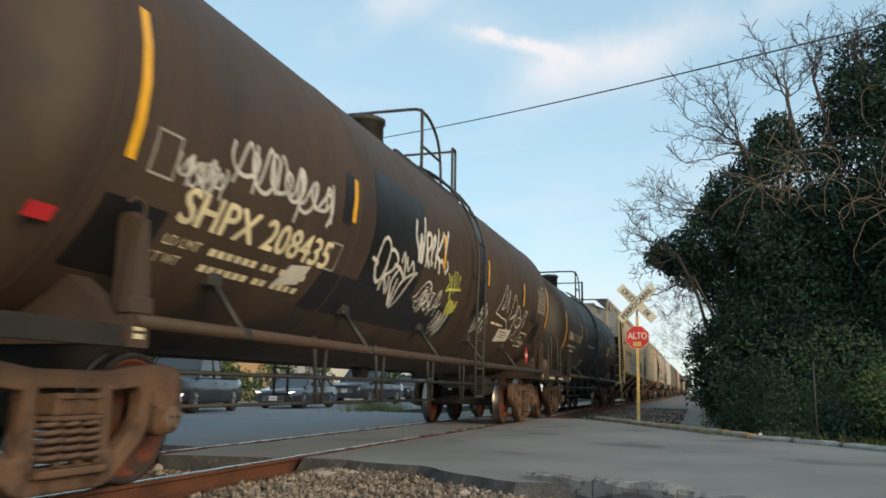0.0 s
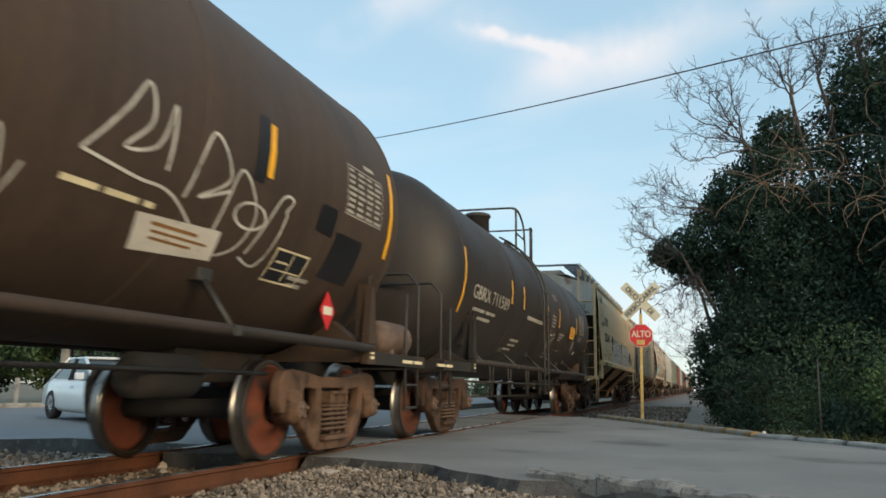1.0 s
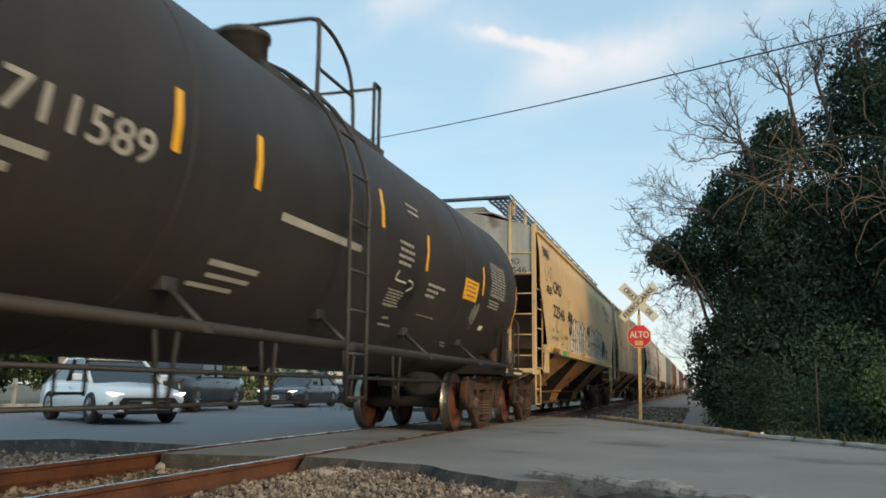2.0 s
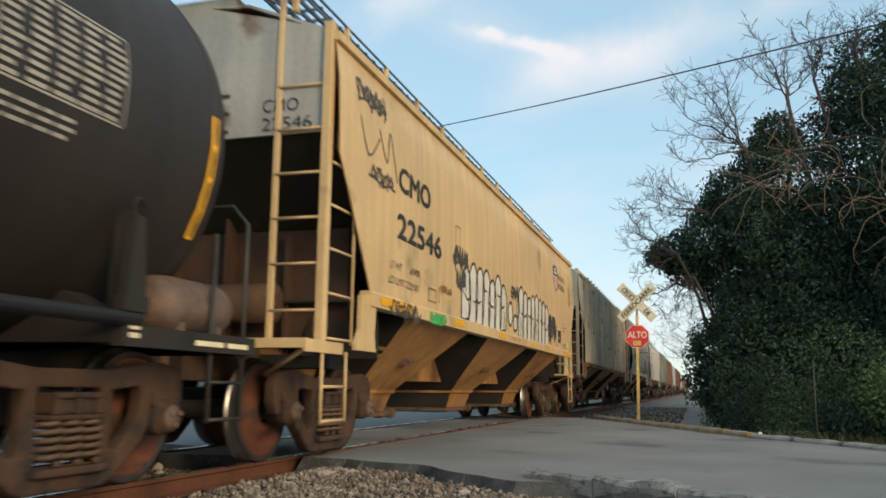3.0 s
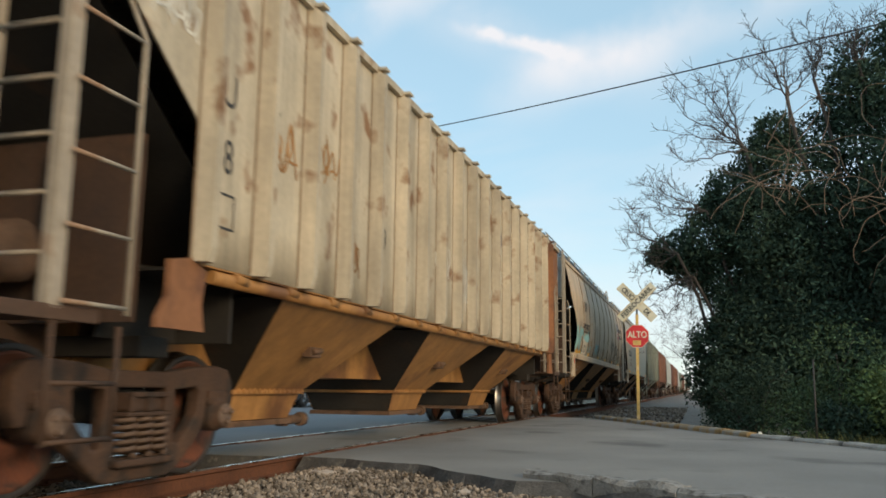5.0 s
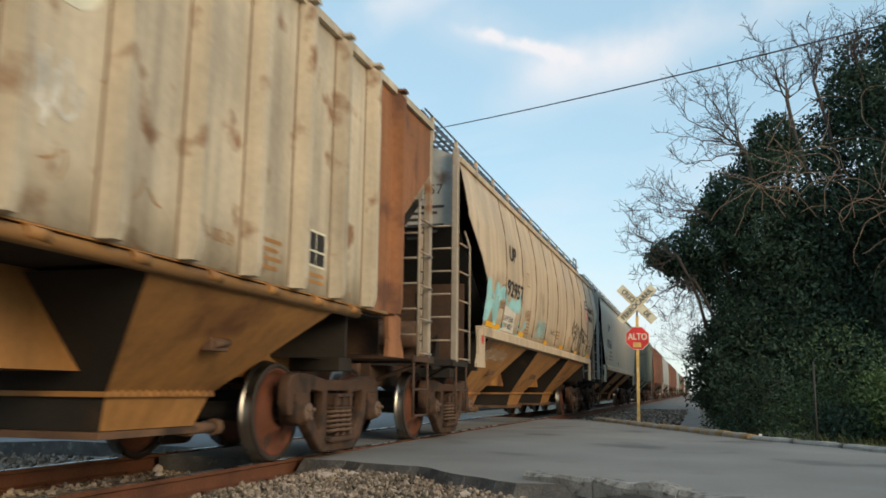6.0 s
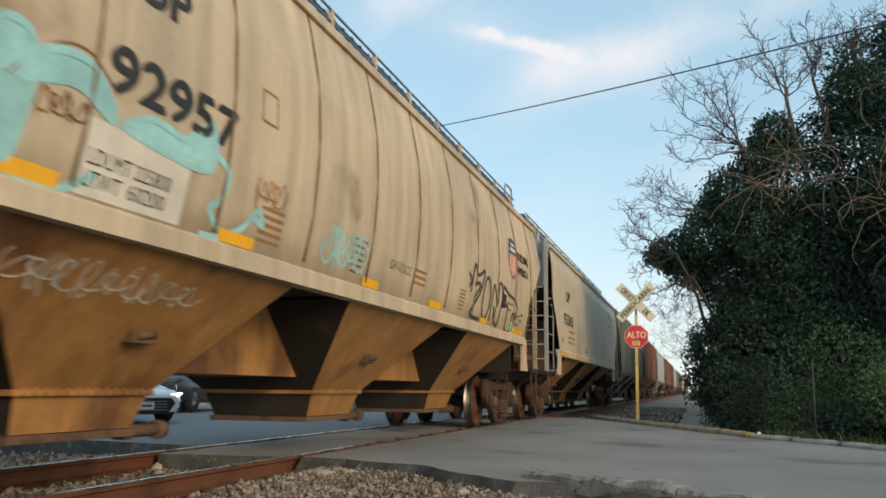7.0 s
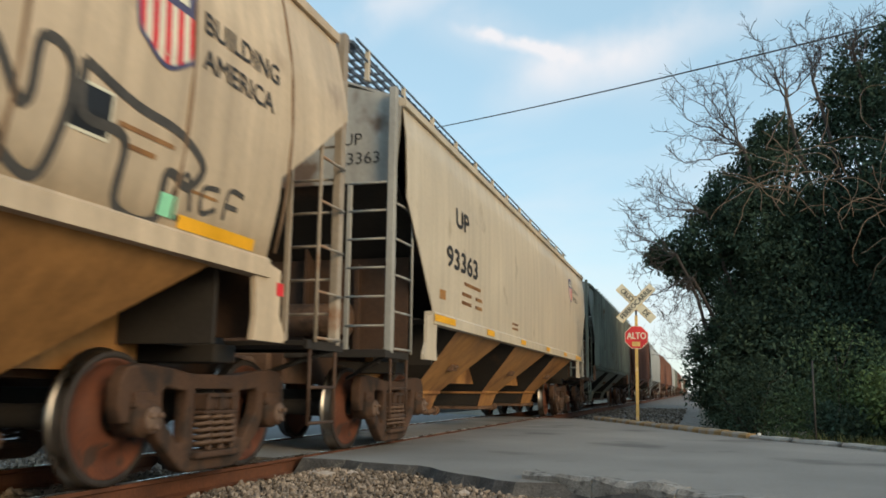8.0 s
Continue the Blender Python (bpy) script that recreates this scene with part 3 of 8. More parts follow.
def gravel(name, count, place, size, mat, label, seed):
    """Loose stones too many to count, joined."""
    rng = random.Random(seed)
    shapes = []
    for s in range(8):
        bm = stone_mesh(seed * 20 + s, 1.0)
        bm.verts.ensure_lookup_table()
        shapes.append((np.array([v.co[:] for v in bm.verts]), [[v.index for v in f.verts] for f in bm.faces]))
        bm.free()
    verts, faces, n = [], [], 0
    for k in range(count):
        x, y, z = place(rng)
        vs, fs = shapes[rng.randrange(8)]
        s = rng.uniform(*size) * rng.choice((0.7, 1, 1, 1.3))
        rot = np.array(Euler((rng.uniform(0, 6), rng.uniform(0, 6), rng.uniform(0, 6))).to_matrix())
        verts.append(vs @ rot.T * s + np.array((x, y, z)))
        faces += [[i + n for i in f] for f in fs]
        n += len(vs)
    me = raw(name, np.concatenate(verts).tolist(), faces, mat)
    return tagged(new(name, me), label, "gravel", kind="stuff")


M_LOOSE = leaf_material("loose_stone", (0.215, 0.175, 0.14), 0.35, 1.75)


def near_heap(rng):
    # outside of the near rail, up to the broken edge of the road
    while True:
        x, y = rng.uniform(NEAR_RAIL + 0.12, 1.0), rng.uniform(3.4, 7.75)
        if x > NEAR_RAIL + 0.12 + 0.16 * (7.75 - y) * rng.random() and (x < -1.2 or y < 6.5 - (x + 1.2) * 0.7):
            break
    rise = 0.05 * max(0, 1 - abs(x + 2.8) / 1.2) - 0.02 * max(0, x + 1.5)
    return x, y, (-0.12 if x > NEAR_RAIL + 0.42 else -0.165) + rise * 0.5 + rng.uniform(-0.02, 0.02) + 0.03 * wob(x, y, 1.6)


gravel("gravel", 19000, near_heap, (0.009, 0.027), M_LOOSE, "loose grey and tan crushed stone", 1)
gravel("gravel", 3500, lambda r: (r.uniform(FAR_RAIL + 0.1, NEAR_RAIL - 0.1), r.uniform(2.0, 7.65), -0.185 + r.uniform(-0.02, 0.015)), (0.018, 0.04), M_LOOSE, "loose stone between the rails", 2)
gravel("gravel", 5000, lambda r: (r.uniform(-11.0, FAR_RAIL - 0.1), r.uniform(3.5, 8.8), -0.19 + r.uniform(-0.02, 0.02)), (0.02, 0.04), M_LOOSE, "loose stone beyond the far rail", 3)
gravel("gravel", 3000, lambda r: (r.uniform(NEAR_RAIL + 0.1, -0.5), r.uniform(21.5, 45.0), -0.19 + r.uniform(-0.02, 0.02)), (0.025, 0.05), M_LOOSE, "dark loose stone beside the track", 4)


gravel("gravel", 5000, lambda r: (r.uniform(NEAR_RAIL + 0.4, 2.2), r.uniform(-5.0, 3.6), -0.125 + r.uniform(-0.01, 0.02)), (0.015, 0.032), M_LOOSE, "scattered stone on the heaped gravel", 5)


def rocks():
    rng = random.Random(12)
    for x, y, s in [(-3.35, 7.12, 0.085), (-3.2, 7.02, 0.10), (-3.02, 7.2, 0.06), (-2.72, 6.98, 0.055), (-2.9, 6.75, 0.05), (-5.0, 7.1, 0.06), (-4.7, 6.7, 0.05), (-1.7, 6.25, 0.05)]:
        bm = stone_mesh(int(s * 1000) + int(x * 10), s)
        ob = tagged(new("rock", finish(bm, "rock", M_PALE_STONE)), "pale broken rock lying in the gravel", "rock", group="rocks by the rail")
        ob.matrix_basis = pose(x, y, -0.10, 0, 0, rng.uniform(0, 360))


rocks()


# ---- the train ----
WHEEL_R, AXLE_GAP = 0.457, 1.778


def cast_plate(outlines, half_thick, edge):
    """A flat casting with holes and rounded edges; outlines of (y, z), the first one the outside."""
    cu = bpy.data.curves.new("casting", "CURVE")
    cu.dimensions, cu.fill_mode, cu.extrude, cu.bevel_depth, cu.bevel_resolution = "2D", "BOTH", half_thick, edge, 2
    for pts in outlines:
        sp = cu.splines.new("POLY")
        sp.points.add(len(pts) - 1)
        for q, (y, z) in zip(sp.points, pts):
            q.co = (y, z, 0, 1)
        sp.use_cyclic_u = True
    ob = bpy.data.objects.new("casting", cu)
    scene.collection.objects.link(ob)
    bpy.context.view_layer.update()
    me = bpy.data.meshes.new_from_object(ob.evaluated_get(bpy.context.evaluated_depsgraph_get()))
    bpy.data.objects.remove(ob)
    me.transform(Matrix(((0, 0, 1, 0), (1, 0, 0, 0), (0, 1, 0, 0), (0, 0, 0, 1))))
    return me


def bogie_meshes():
    out = {}
    # cast side frame: one closed outline with two triangular windows and the spring opening
    half_edge = [(0.30, 0.752), (0.62, 0.792), (0.90, 0.810), (1.05, 0.785), (1.115, 0.70), (1.12, 0.56), (1.09, 0.45), (1.035, 0.45), (1.02, 0.585),
                 (0.755, 0.585), (0.745, 0.42), (0.69, 0.325), (0.40, 0.095), (0.32, 0.07)]
    window = [(0.355, 0.66), (0.63, 0.685), (0.69, 0.64), (0.675, 0.47), (0.46, 0.245), (0.355, 0.265)]
    mirror = lambda pts: [(-y, z) for y, z in pts[::-1]]
    spring = [(-0.275, 0.675), (0.275, 0.675), (0.285, 0.60), (0.275, 0.19), (-0.275, 0.19), (-0.285, 0.60)]
    bm = bmesh.new()
    bm.from_mesh(cast_plate([half_edge + mirror(half_edge), window, mirror(window), spring], 0.038, 0.018))
    h = AXLE_GAP / 2
    for s in (-1, 1):
        box(bm, -0.085, 0.085, s * h - 0.125, s * h + 0.125, 0.575, 0.64, 0.015)      # pedestal roof
    box(bm, -0.125, 0.125, -0.30, 0.30, 0.15, 0.20, 0.015)
    out["side_frame"] = finish(bm, "side_frame", M_TRUCK)
    # coil springs between seat and bolster end
    bm = bmesh.new()
    pts = [(0.05 + 0.072 * math.cos(q), 0.072 * math.sin(q), 0.222 + 0.235 * q / (math.tau * 5)) for q in np.linspace(0, math.tau * 5, 70)]
    tube(bm, pts, 0.0165, 7)
    out["coil_spring"] = finish(bm, "coil_spring", M_SPRING)
    # bolster end, seen over the springs
    bm = bmesh.new()
    box(bm, -0.13, 0.13, -0.24, 0.24, 0.47, 0.50, 0.01)
    box(bm, -0.10, 0.10, -0.20, 0.20, 0.50, 0.625, 0.02)
    box(bm, 0.09, 0.135, -0.21, 0.21, 0.595, 0.63, 0.008)
    for cy in (-0.18, 0.0, 0.18):
        box(bm, 0.09, 0.13, cy - 0.03, cy + 0.03, 0.50, 0.60, 0.01)
    out["bolster_end"] = finish(bm, "bolster_end", M_TRUCK)
    # bearing with its cap
    bm = bmesh.new()
    spun(bm, [(-0.13, 0.125), (0.05, 0.125), (0.065, 0.118), (0.07, 0.105), (0.115, 0.10), (0.12, 0.092)], "x", 24, (0, 0, 0))
    box(bm, -0.10, 0.06, -0.125, 0.125, 0.07, 0.135, 0.02)
    out["bearing"] = finish(bm, "bearing", M_TRUCK)
    bm = bmesh.new()
    spun(bm, [(0.115, 0.088), (0.132, 0.082), (0.136, 0.03)], "x", 20)
    for k in range(3):
        q = k * math.tau / 3 + 0.5
        spun(bm, [(0.13, 0.022), (0.158, 0.022), (0.162, 0.016)], "x", 6, (0, 0.052 * math.cos(q), 0.052 * math.sin(q)))
    out["bearing_cap"] = finish(bm, "bearing_cap", M_CAP)
    # axle, wheel disc, rim, tread
    bm = bmesh.new()
    spun(bm, [(-1.02, 0.07), (-0.78, 0.075), (-0.76, 0.11), (-0.55, 0.105), (0.0, 0.085), (0.55, 0.105), (0.76, 0.11), (0.78, 0.075), (1.02, 0.07)], "x", 16)
    out["axle"] = finish(bm, "axle", M_ENDDARK)
    bm = bmesh.new()
    spun(bm, [(-0.03, 0.12), (0.09, 0.125), (0.085, 0.17), (0.02, 0.23), (0.0, 0.30), (0.012, 0.365), (0.054, 0.388), (0.0575, 0.4105), (-0.02, 0.43), (-0.03, 0.36)], "x", 48)
    out["wheel_disc"] = finish(bm, "wheel_disc", M_WHEEL)
    bm = bmesh.new()
    spun(bm, [(0.056, 0.4095), (0.0615, 0.412), (0.062, 0.452), (0.057, 0.4555), (0.05, 0.4555), (-0.06, 0.4555), (-0.075, 0.45), (-0.08, 0.42)], "x", 64, cap=False)
    out["rim"] = finish(bm, "rim", M_WHEEL_DARK)
    bm = bmesh.new()
    spun(bm, [(0.040, 0.4558), (0.038, 0.4565), (-0.03, 0.4575), (-0.042, 0.467), (-0.055, 0.483), (-0.068, 0.483), (-0.074, 0.455)], "x", 64, cap=False)
    out["tread"] = finish(bm, "tread", M_TREAD)
    # cross beam and brake gear
    bm = bmesh.new()
    box(bm, -0.95, 0.95, -0.19, 0.19, 0.42, 0.66, 0.03)
    for s in (-1, 1):
        box(bm, -0.7, 0.7, s * 0.36 - 0.03, s * 0.36 + 0.03, 0.40, 0.47, 0.01)
        for x in (-0.74, 0.74):
            prism(bm, [(s * 0.40, 0.30), (s * 0.45, 0.34), (s * 0.47, 0.50), (s * 0.43, 0.62), (s * 0.36, 0.60), (s * 0.36, 0.32)], "x", x - 0.05, x + 0.05)
    out["bolster"] = finish(bm, "bolster", M_ENDDARK)
    return out


BOGIE = bogie_meshes()
M_WHEEL_GRIMY = material("grimy_wheel", (0.115, 0.036, 0.017), 0.8, vary=0.3, scale=4, fine=30, bump=0.2, stain=(0.04, 0.022, 0.016), amount=0.4, stain_scale=5)
GRIMY = dict(BOGIE)
for key, paint in (("side_frame", M_TRUCK_DARK), ("bolster_end", M_TRUCK_DARK), ("bearing", M_TRUCK_DARK), ("wheel_disc", M_WHEEL_GRIMY)):
    GRIMY[key] = BOGIE[key].copy()
    GRIMY[key].materials[0] = paint
WHEELSETS = []          # (part, distance of its axle from the car's middle)
CARS = []               # (car, place of its middle at the start)


def bogie(car, y, grimy=False):
    kit = GRIMY if grimy else BOGIE
    beam = part("bolster", kit["bolster"], None, car)
    beam.location = (0, y, 0)
    for s in (-1, 1):
        fr = part("side_frame", kit["side_frame"], None, car, "rusty cast steel side frame of the bogie")
        fr.location, fr.rotation_euler = (s * 1.00, y, 0), (0, 0, 0 if s > 0 else math.pi)
        for cy in (-0.165, 0.0, 0.165):
            part("coil_spring", kit["coil_spring"], None, fr).location = (0, cy, 0)
        part("bolster_end", kit["bolster_end"], None, fr)
        for d in (-1, 1):
            b = part("bearing", kit["bearing"], None, fr)
            b.location = (0.03, d * AXLE_GAP / 2, WHEEL_R)
            c = part("bearing_cap", kit["bearing_cap"], None, fr, "worn grey bearing cap")
            c.location = (0.03, d * AXLE_GAP / 2, WHEEL_R)
    for d in (-1, 1):
        ax = part("wheelset", kit["axle"], None, car, "axle with two rust-red steel wheels")
        ax.location = (0, y + d * AXLE_GAP / 2, WHEEL_R)
        for s in (-1, 1):
            for key in ("wheel_disc", "rim", "tread"):
                w = part(key, kit[key], None, ax)
                w.location, w.rotation_euler = (s * 0.752, 0, 0), (0, 0, 0 if s > 0 else math.pi)


def coupler(car, y, s):
    """Draft gear, coupler head, hoses; s: which end."""
    bm = bmesh.new()
    box(bm, -0.07, 0.07, y, y + s * 0.3, 0.80, 0.95, 0.02)
    box(bm, -0.15, 0.15, y + s * 0.20, y + s * 0.44, 0.76, 1.0, 0.04)
    box(bm, -0.20, 0.20, y - s * 0.1, y + s * 0.05, 0.70, 1.05, 0.02)
    part("coupler", bm, M_TRUCK, car, "rusty knuckle coupler")
    bm = bmesh.new()
    tube(bm, smooth_line([(0.32, y, 0.75), (0.34, y + s * 0.15, 0.55), (0.3, y + s * 0.4, 0.40), (0.2, y + s * 0.62, 0.46)], 5), 0.022, 6)
    part("air_hose", bm, M_TRIM, car, "black rubber air hose")


def tank_car(name, middle, half_trucks, r, zc, cyl, paint, label, ladder_u=0.62, rail_u=0.25, overhang=1.5):
    """A tank car: tank with dished heads, bolsters, pipes, platform with rails, ladders, heads of the frame."""
    car = tagged(new(name), label, "tank car", group="cars of the freight train")
    CARS.append((car, middle))
    bm = bmesh.new()
    prof, dish = [], 0.72
    for k in range(9):
        q = k / 8 * math.pi / 2
        prof.append((-cyl - dish * math.cos(q), max(0.02, r * math.sin(q))))
    prof += [(y, r) for y in np.linspace(-cyl, cyl, 9)[1:-1]] + [(-a, b) for a, b in prof[::-1]]
    spun(bm, prof, "y", 72, (0, 0, zc))
    part("tank", bm, paint, car)
    # weld seams
    for y in (-cyl + 0.02, -cyl / 2, cyl / 2, cyl - 0.02):
        bm = bmesh.new()
        spun(bm, [(y - 0.02, r + 0.0005), (y - 0.012, r + 0.006), (y + 0.012, r + 0.006), (y + 0.02, r + 0.0005)], "y", 72, (0, 0, zc))
        part("weld_seam", bm, paint, car)
    for s in (-1, 1):
        e = s * (half_trucks + overhang)
        # stub sill, saddle and end platform
        bm = bmesh.new()
        box(bm, -0.28, 0.28, s * (half_trucks - 1.6), e + s * 0.30, 0.70, 1.02, 0.01)
        part("stub_sill", bm, M_ENDDARK, car)
        bm = bmesh.new()
        sad = [(-1.45, 0.92), (1.45, 0.92), (1.47, 1.02)] + [(math.sin(q) * (r + 0.02), zc - math.cos(q) * (r + 0.02)) for q in np.linspace(0.72, -0.72, 15)] + [(-1.47, 1.02)]
        prism(bm, sad, "y", s * half_trucks - 0.10, s * half_trucks + 0.10)
        part("saddle", bm, paint, car)
        bm = bmesh.new()
        box(bm, -1.42, 1.42, e - s * 0.28, e + s * 0.22, 0.985, 1.02, 0.004)
        box(bm, -1.44, 1.44, e + s * 0.21, e + s * 0.25, 0.90, 1.03, 0.005)
        for x in (-1.43, 1.43):
            box(bm, x - 0.02, x + 0.02, s * (half_trucks - 0.1), e + s * 0.25, 0.90, 1.03, 0.005)
        part("end_platform", bm, M_ENDDARK, car, "dark steel end platform")
        bars("sill_lettering", [(e - 0.55, 0.94, 0.35, 0.035), (e - 0.15, 0.94, 0.28, 0.035)], lambda u, v, k: (1.452 + k, u, v), M_CREAM_LETTER, car)
        for x in (-1.38, 1.38):
            bm = bmesh.new()
            tube(bm, [(x, e + s * 0.18, 0.42), (x, e + s * 0.18, 1.9), (x * 0.9, e + s * 0.18, 2.05), (x * 0.35, e + s * 0.18, 2.05)], 0.018, 6)
            tube(bm, [(x, e - s * 0.25, 0.42), (x, e - s * 0.25, 1.75)], 0.018, 6)
            for z in (0.44, 0.70):
                tube(bm, [(x, e + s * 0.18, z), (x, e - s * 0.25, z)], 0.014, 6)
            part("grab_rail", bm, M_IRON, car, "black bent-pipe grab rail and step")
        # shear plates and angle struts on the tank's flank
        for x in (-1, 1):
            y = s * (half_trucks - 0.02)
            bm = bmesh.new()
            prism(bm, [(y - 0.10, 0.90), (y + 0.10, 0.90), (y + 0.08, 1.30), (y + 0.035, 1.68), (y - 0.035, 1.68), (y - 0.08, 1.30)], "x", x * 1.40, x * 1.475)
            box(bm, x * 1.30, x * 1.42, y - 0.035, y + 0.035, 1.05, 1.72, 0.006)
            box(bm, x * 1.40, x * 1.49, y - 0.11, y + 0.11, 1.10, 1.20, 0.008)
            tube(bm, smooth_line([(x * 1.43, y - s * 0.02, 1.66), (x * 1.44, y - s * 0.03, 1.76), (x * 1.43, y + s * 0.04, 1.80), (x * 1.41, y + s * 0.10, 1.76)], 4), 0.012, 6)
            bracket = part("side_bracket", bm, M_ENDDARK if paint is M_TANK_BLACK else paint, car, "dark upright steel bracket at the end of the side pipe")
            bars("bracket_print", [(y - 0.05, 0.95, 0.10, 0.03), (y - 0.05, 1.00, 0.10, 0.025)], lambda u, v, k, q=x: (q * (1.4755 + k), u, v), M_CREAM_LETTER, bracket)
        if s > 0:
            bm = bmesh.new()
            spun(bm, [(e - 0.75, 0.05), (e - 0.73, 0.13), (e - 0.66, 0.19), (e - 0.55, 0.20), (e + 0.02, 0.20), (e + 0.10, 0.17), (e + 0.14, 0.05)], "y", 24, (1.16, 0, 1.22))
            tube(bm, smooth_line([(0.96, e - 0.2, 1.22), (0.7, e - 0.2, 1.2), (0.55, e - 0.15, 1.12), (0.5, e, 0.98)], 4), 0.022, 6)
            for yy in (e - 0.5, e - 0.05):
                box(bm, 1.0, 1.32, yy - 0.03, yy + 0.03, 1.02, 1.10, 0.01)
            part("brake_chamber", bm, M_CAP, car, "dusty grey air reservoir lying on the end platform")
        coupler(car, e + s * 0.25, s)
        bogie(car, s * half_trucks, grimy=paint is M_TANK_BLACK)
    # long side pipes and their hangers
    for x in (-1, 1):
        bm = bmesh.new()
        tube(bm, [(x * 1.46, -half_trucks - 0.02, 1.06), (x * 1.46, half_trucks + 0.02, 1.06)], 0.045, 10)
        part("side_pipe", bm, paint, car)
        for k in range(5):
            y = 1.75 + (k - 3) * 2.45
            foot = (x * r * math.cos(0.74), zc - r * math.sin(0.74))
            bm = bmesh.new()
            tube(bm, [(x * 1.45, y, 1.08), (foot[0], y + 0.03, foot[1])], 0.026, 6)
            box(bm, x * 1.42, x * 1.51, y - 0.05, y + 0.05, 1.02, 1.10, 0.008)
            box(bm, foot[0] - 0.05, foot[0] + 0.05, y - 0.06, y + 0.12, foot[1] - 0.05, foot[1] + 0.05, 0.01)
            part("pipe_strut", bm, M_IRON, car)
    bm = bmesh.new()
    tube(bm, [(0.95, -half_trucks + 1.2, 0.78), (0.95, half_trucks - 1.2, 0.78)], 0.02, 6)
    tube(bm, [(0.75, -half_trucks + 1.2, 0.52), (0.75, half_trucks * 0.2, 0.52)], 0.018, 6)
    part("brake_rod", bm, M_IRON, car)
    for y in (-half_trucks * 0.45, -half_trucks * 0.2, half_trucks * 0.1, half_trucks * 0.35):
        bm = bmesh.new()
        for dy in (-0.16, 0.16):
            tube(bm, [(0.9, y + dy, 1.2), (0.9, y + dy * 0.4, 0.52)], 0.022, 6)
        part("rod_hanger", bm, M_IRON, car)
    bm = bmesh.new()
    spun(bm, [(half_trucks - 2.85, 0.1), (half_trucks - 2.8, 0.17), (half_trucks - 2.15, 0.17), (half_trucks - 2.1, 0.1)], "y", 20, (0.75, 0, 0.74))
    # cylinder coloured near-black for the shade below the tank
    part("air_reservoir", bm, M_ENDDARK, car, "brake air cylinder, its shade put into a near-black colour")
    bm = bmesh.new()
    spun(bm, [(0.80, 0.02), (0.80, 0.09), (0.88, 0.12), (1.05, 0.14)], "z", 20, (0, 0.2, 0))
    part("bottom_outlet", bm, M_ENDDARK, car)
    # top platform, dome, rails
    top, q0 = zc + r - 0.28, rail_u
    bm = bmesh.new()
    spun(bm, [(top + 0.15, 0.27), (top + 0.80, 0.27), (top + 0.805, 0.30), (top + 0.87, 0.30), (top + 0.90, 0.24)], "z", 28, (0, q0 - 0.1, 0))
    part("dome", bm, M_IRON, car, "dark manway dome on the tank's top")
    bm = bmesh.new()
    for x in (-0.86, -0.80, -0.74, -0.68, 0.68, 0.74, 0.80, 0.86):
        box(bm, x - 0.012, x + 0.012, q0 - 1.2, q0 + 1.85, top - 0.02, top + 0.03)
    for k in range(26):
        y = q0 - 1.2 + k * 3.05 / 25
        box(bm, -0.87, -0.66, y - 0.008, y + 0.008, top, top + 0.028)
        box(bm, 0.66, 0.87, y - 0.008, y + 0.008, top, top + 0.028)
    for x in (-0.89, 0.89):
        box(bm, x - 0.02, x + 0.02, q0 - 1.22, q0 + 1.87, top - 0.06, top + 0.05)
    part("platform_grating", bm, M_IRON, car, "black steel grating platform")
    bm = bmesh.new()
    tube(bm, smooth_line([(0.86, q0, top), (0.86, q0, top + 0.9), (0.80, q0, top + 1.0), (0.6, q0, top + 1.02), (-0.6, q0, top + 1.02), (-0.80, q0, top + 1.0), (-0.86, q0, top + 0.9), (-0.86, q0, top)], 3), 0.026, 6)
    part("guard_hoop", bm, M_IRON, car, "bent-pipe guard rail across the tank")
    for x in (-0.86, 0.86):
        bm = bmesh.new()
        tube(bm, smooth_line([(x, q0, top + 0.98), (x, q0 + 0.4, top + 0.95), (x, q0 + 0.8, top + 0.75), (x, q0 + 0.95, top + 0.4), (x, q0 + 0.98, top)], 4), 0.024, 6)
        tube(bm, [(x, q0, top + 0.45), (x, q0 + 0.93, top + 0.45)], 0.02, 6)
        part("guard_rail", bm, M_IRON, car, "curved pipe guard rail")
        bm = bmesh.new()
        for y in (q0 + 1.62, q0 + 1.80):
            tube(bm, [(x, y, top - 0.05), (x, y, top + 0.86)], 0.024, 6)
        tube(bm, [(x, q0 + 1.62, top + 0.86), (x, q0 + 1.80, top + 0.86)], 0.026, 6)
        part("ladder_hoop", bm, M_IRON, car)
    bm = bmesh.new()
    tube(bm, [(-0.86, q0 + 1.80, top + 0.86), (0.86, q0 + 1.80, top + 0.86)], 0.02, 6)
    part("cross_rail", bm, M_IRON, car)
    # ladder on the flank, following the tank's round
    bm = bmesh.new()
    tube(bm, [(0, -0.225, 0), (0, 0.225, 0)], 0.016, 6)
    rung = finish(bm, "rung", M_IRON)
    for x in (-1, 1):
        stiles = []
        for dy in (0.0, 0.45):
            bm = bmesh.new()
            arc = [(x * (r + 0.10) * math.cos(q), dy + ladder_u, zc + (r + 0.10) * math.sin(q)) for q in np.linspace(1.15, -0.1, 10)]
            tube(bm, arc + [(x * 1.60, dy + ladder_u, 1.2), (x * 1.60, dy + ladder_u, 0.55)], 0.022, 6)
            stiles.append(part("ladder_stile", bm, M_IRON, car, "steel ladder rail bent round the tank"))
        spots = [(x * (r + 0.10) * math.cos(q), zc + (r + 0.10) * math.sin(q)) for q in np.linspace(1.05, -0.1, 5)] + [(x * 1.60, z) for z in (1.75, 1.38, 0.98, 0.58)]
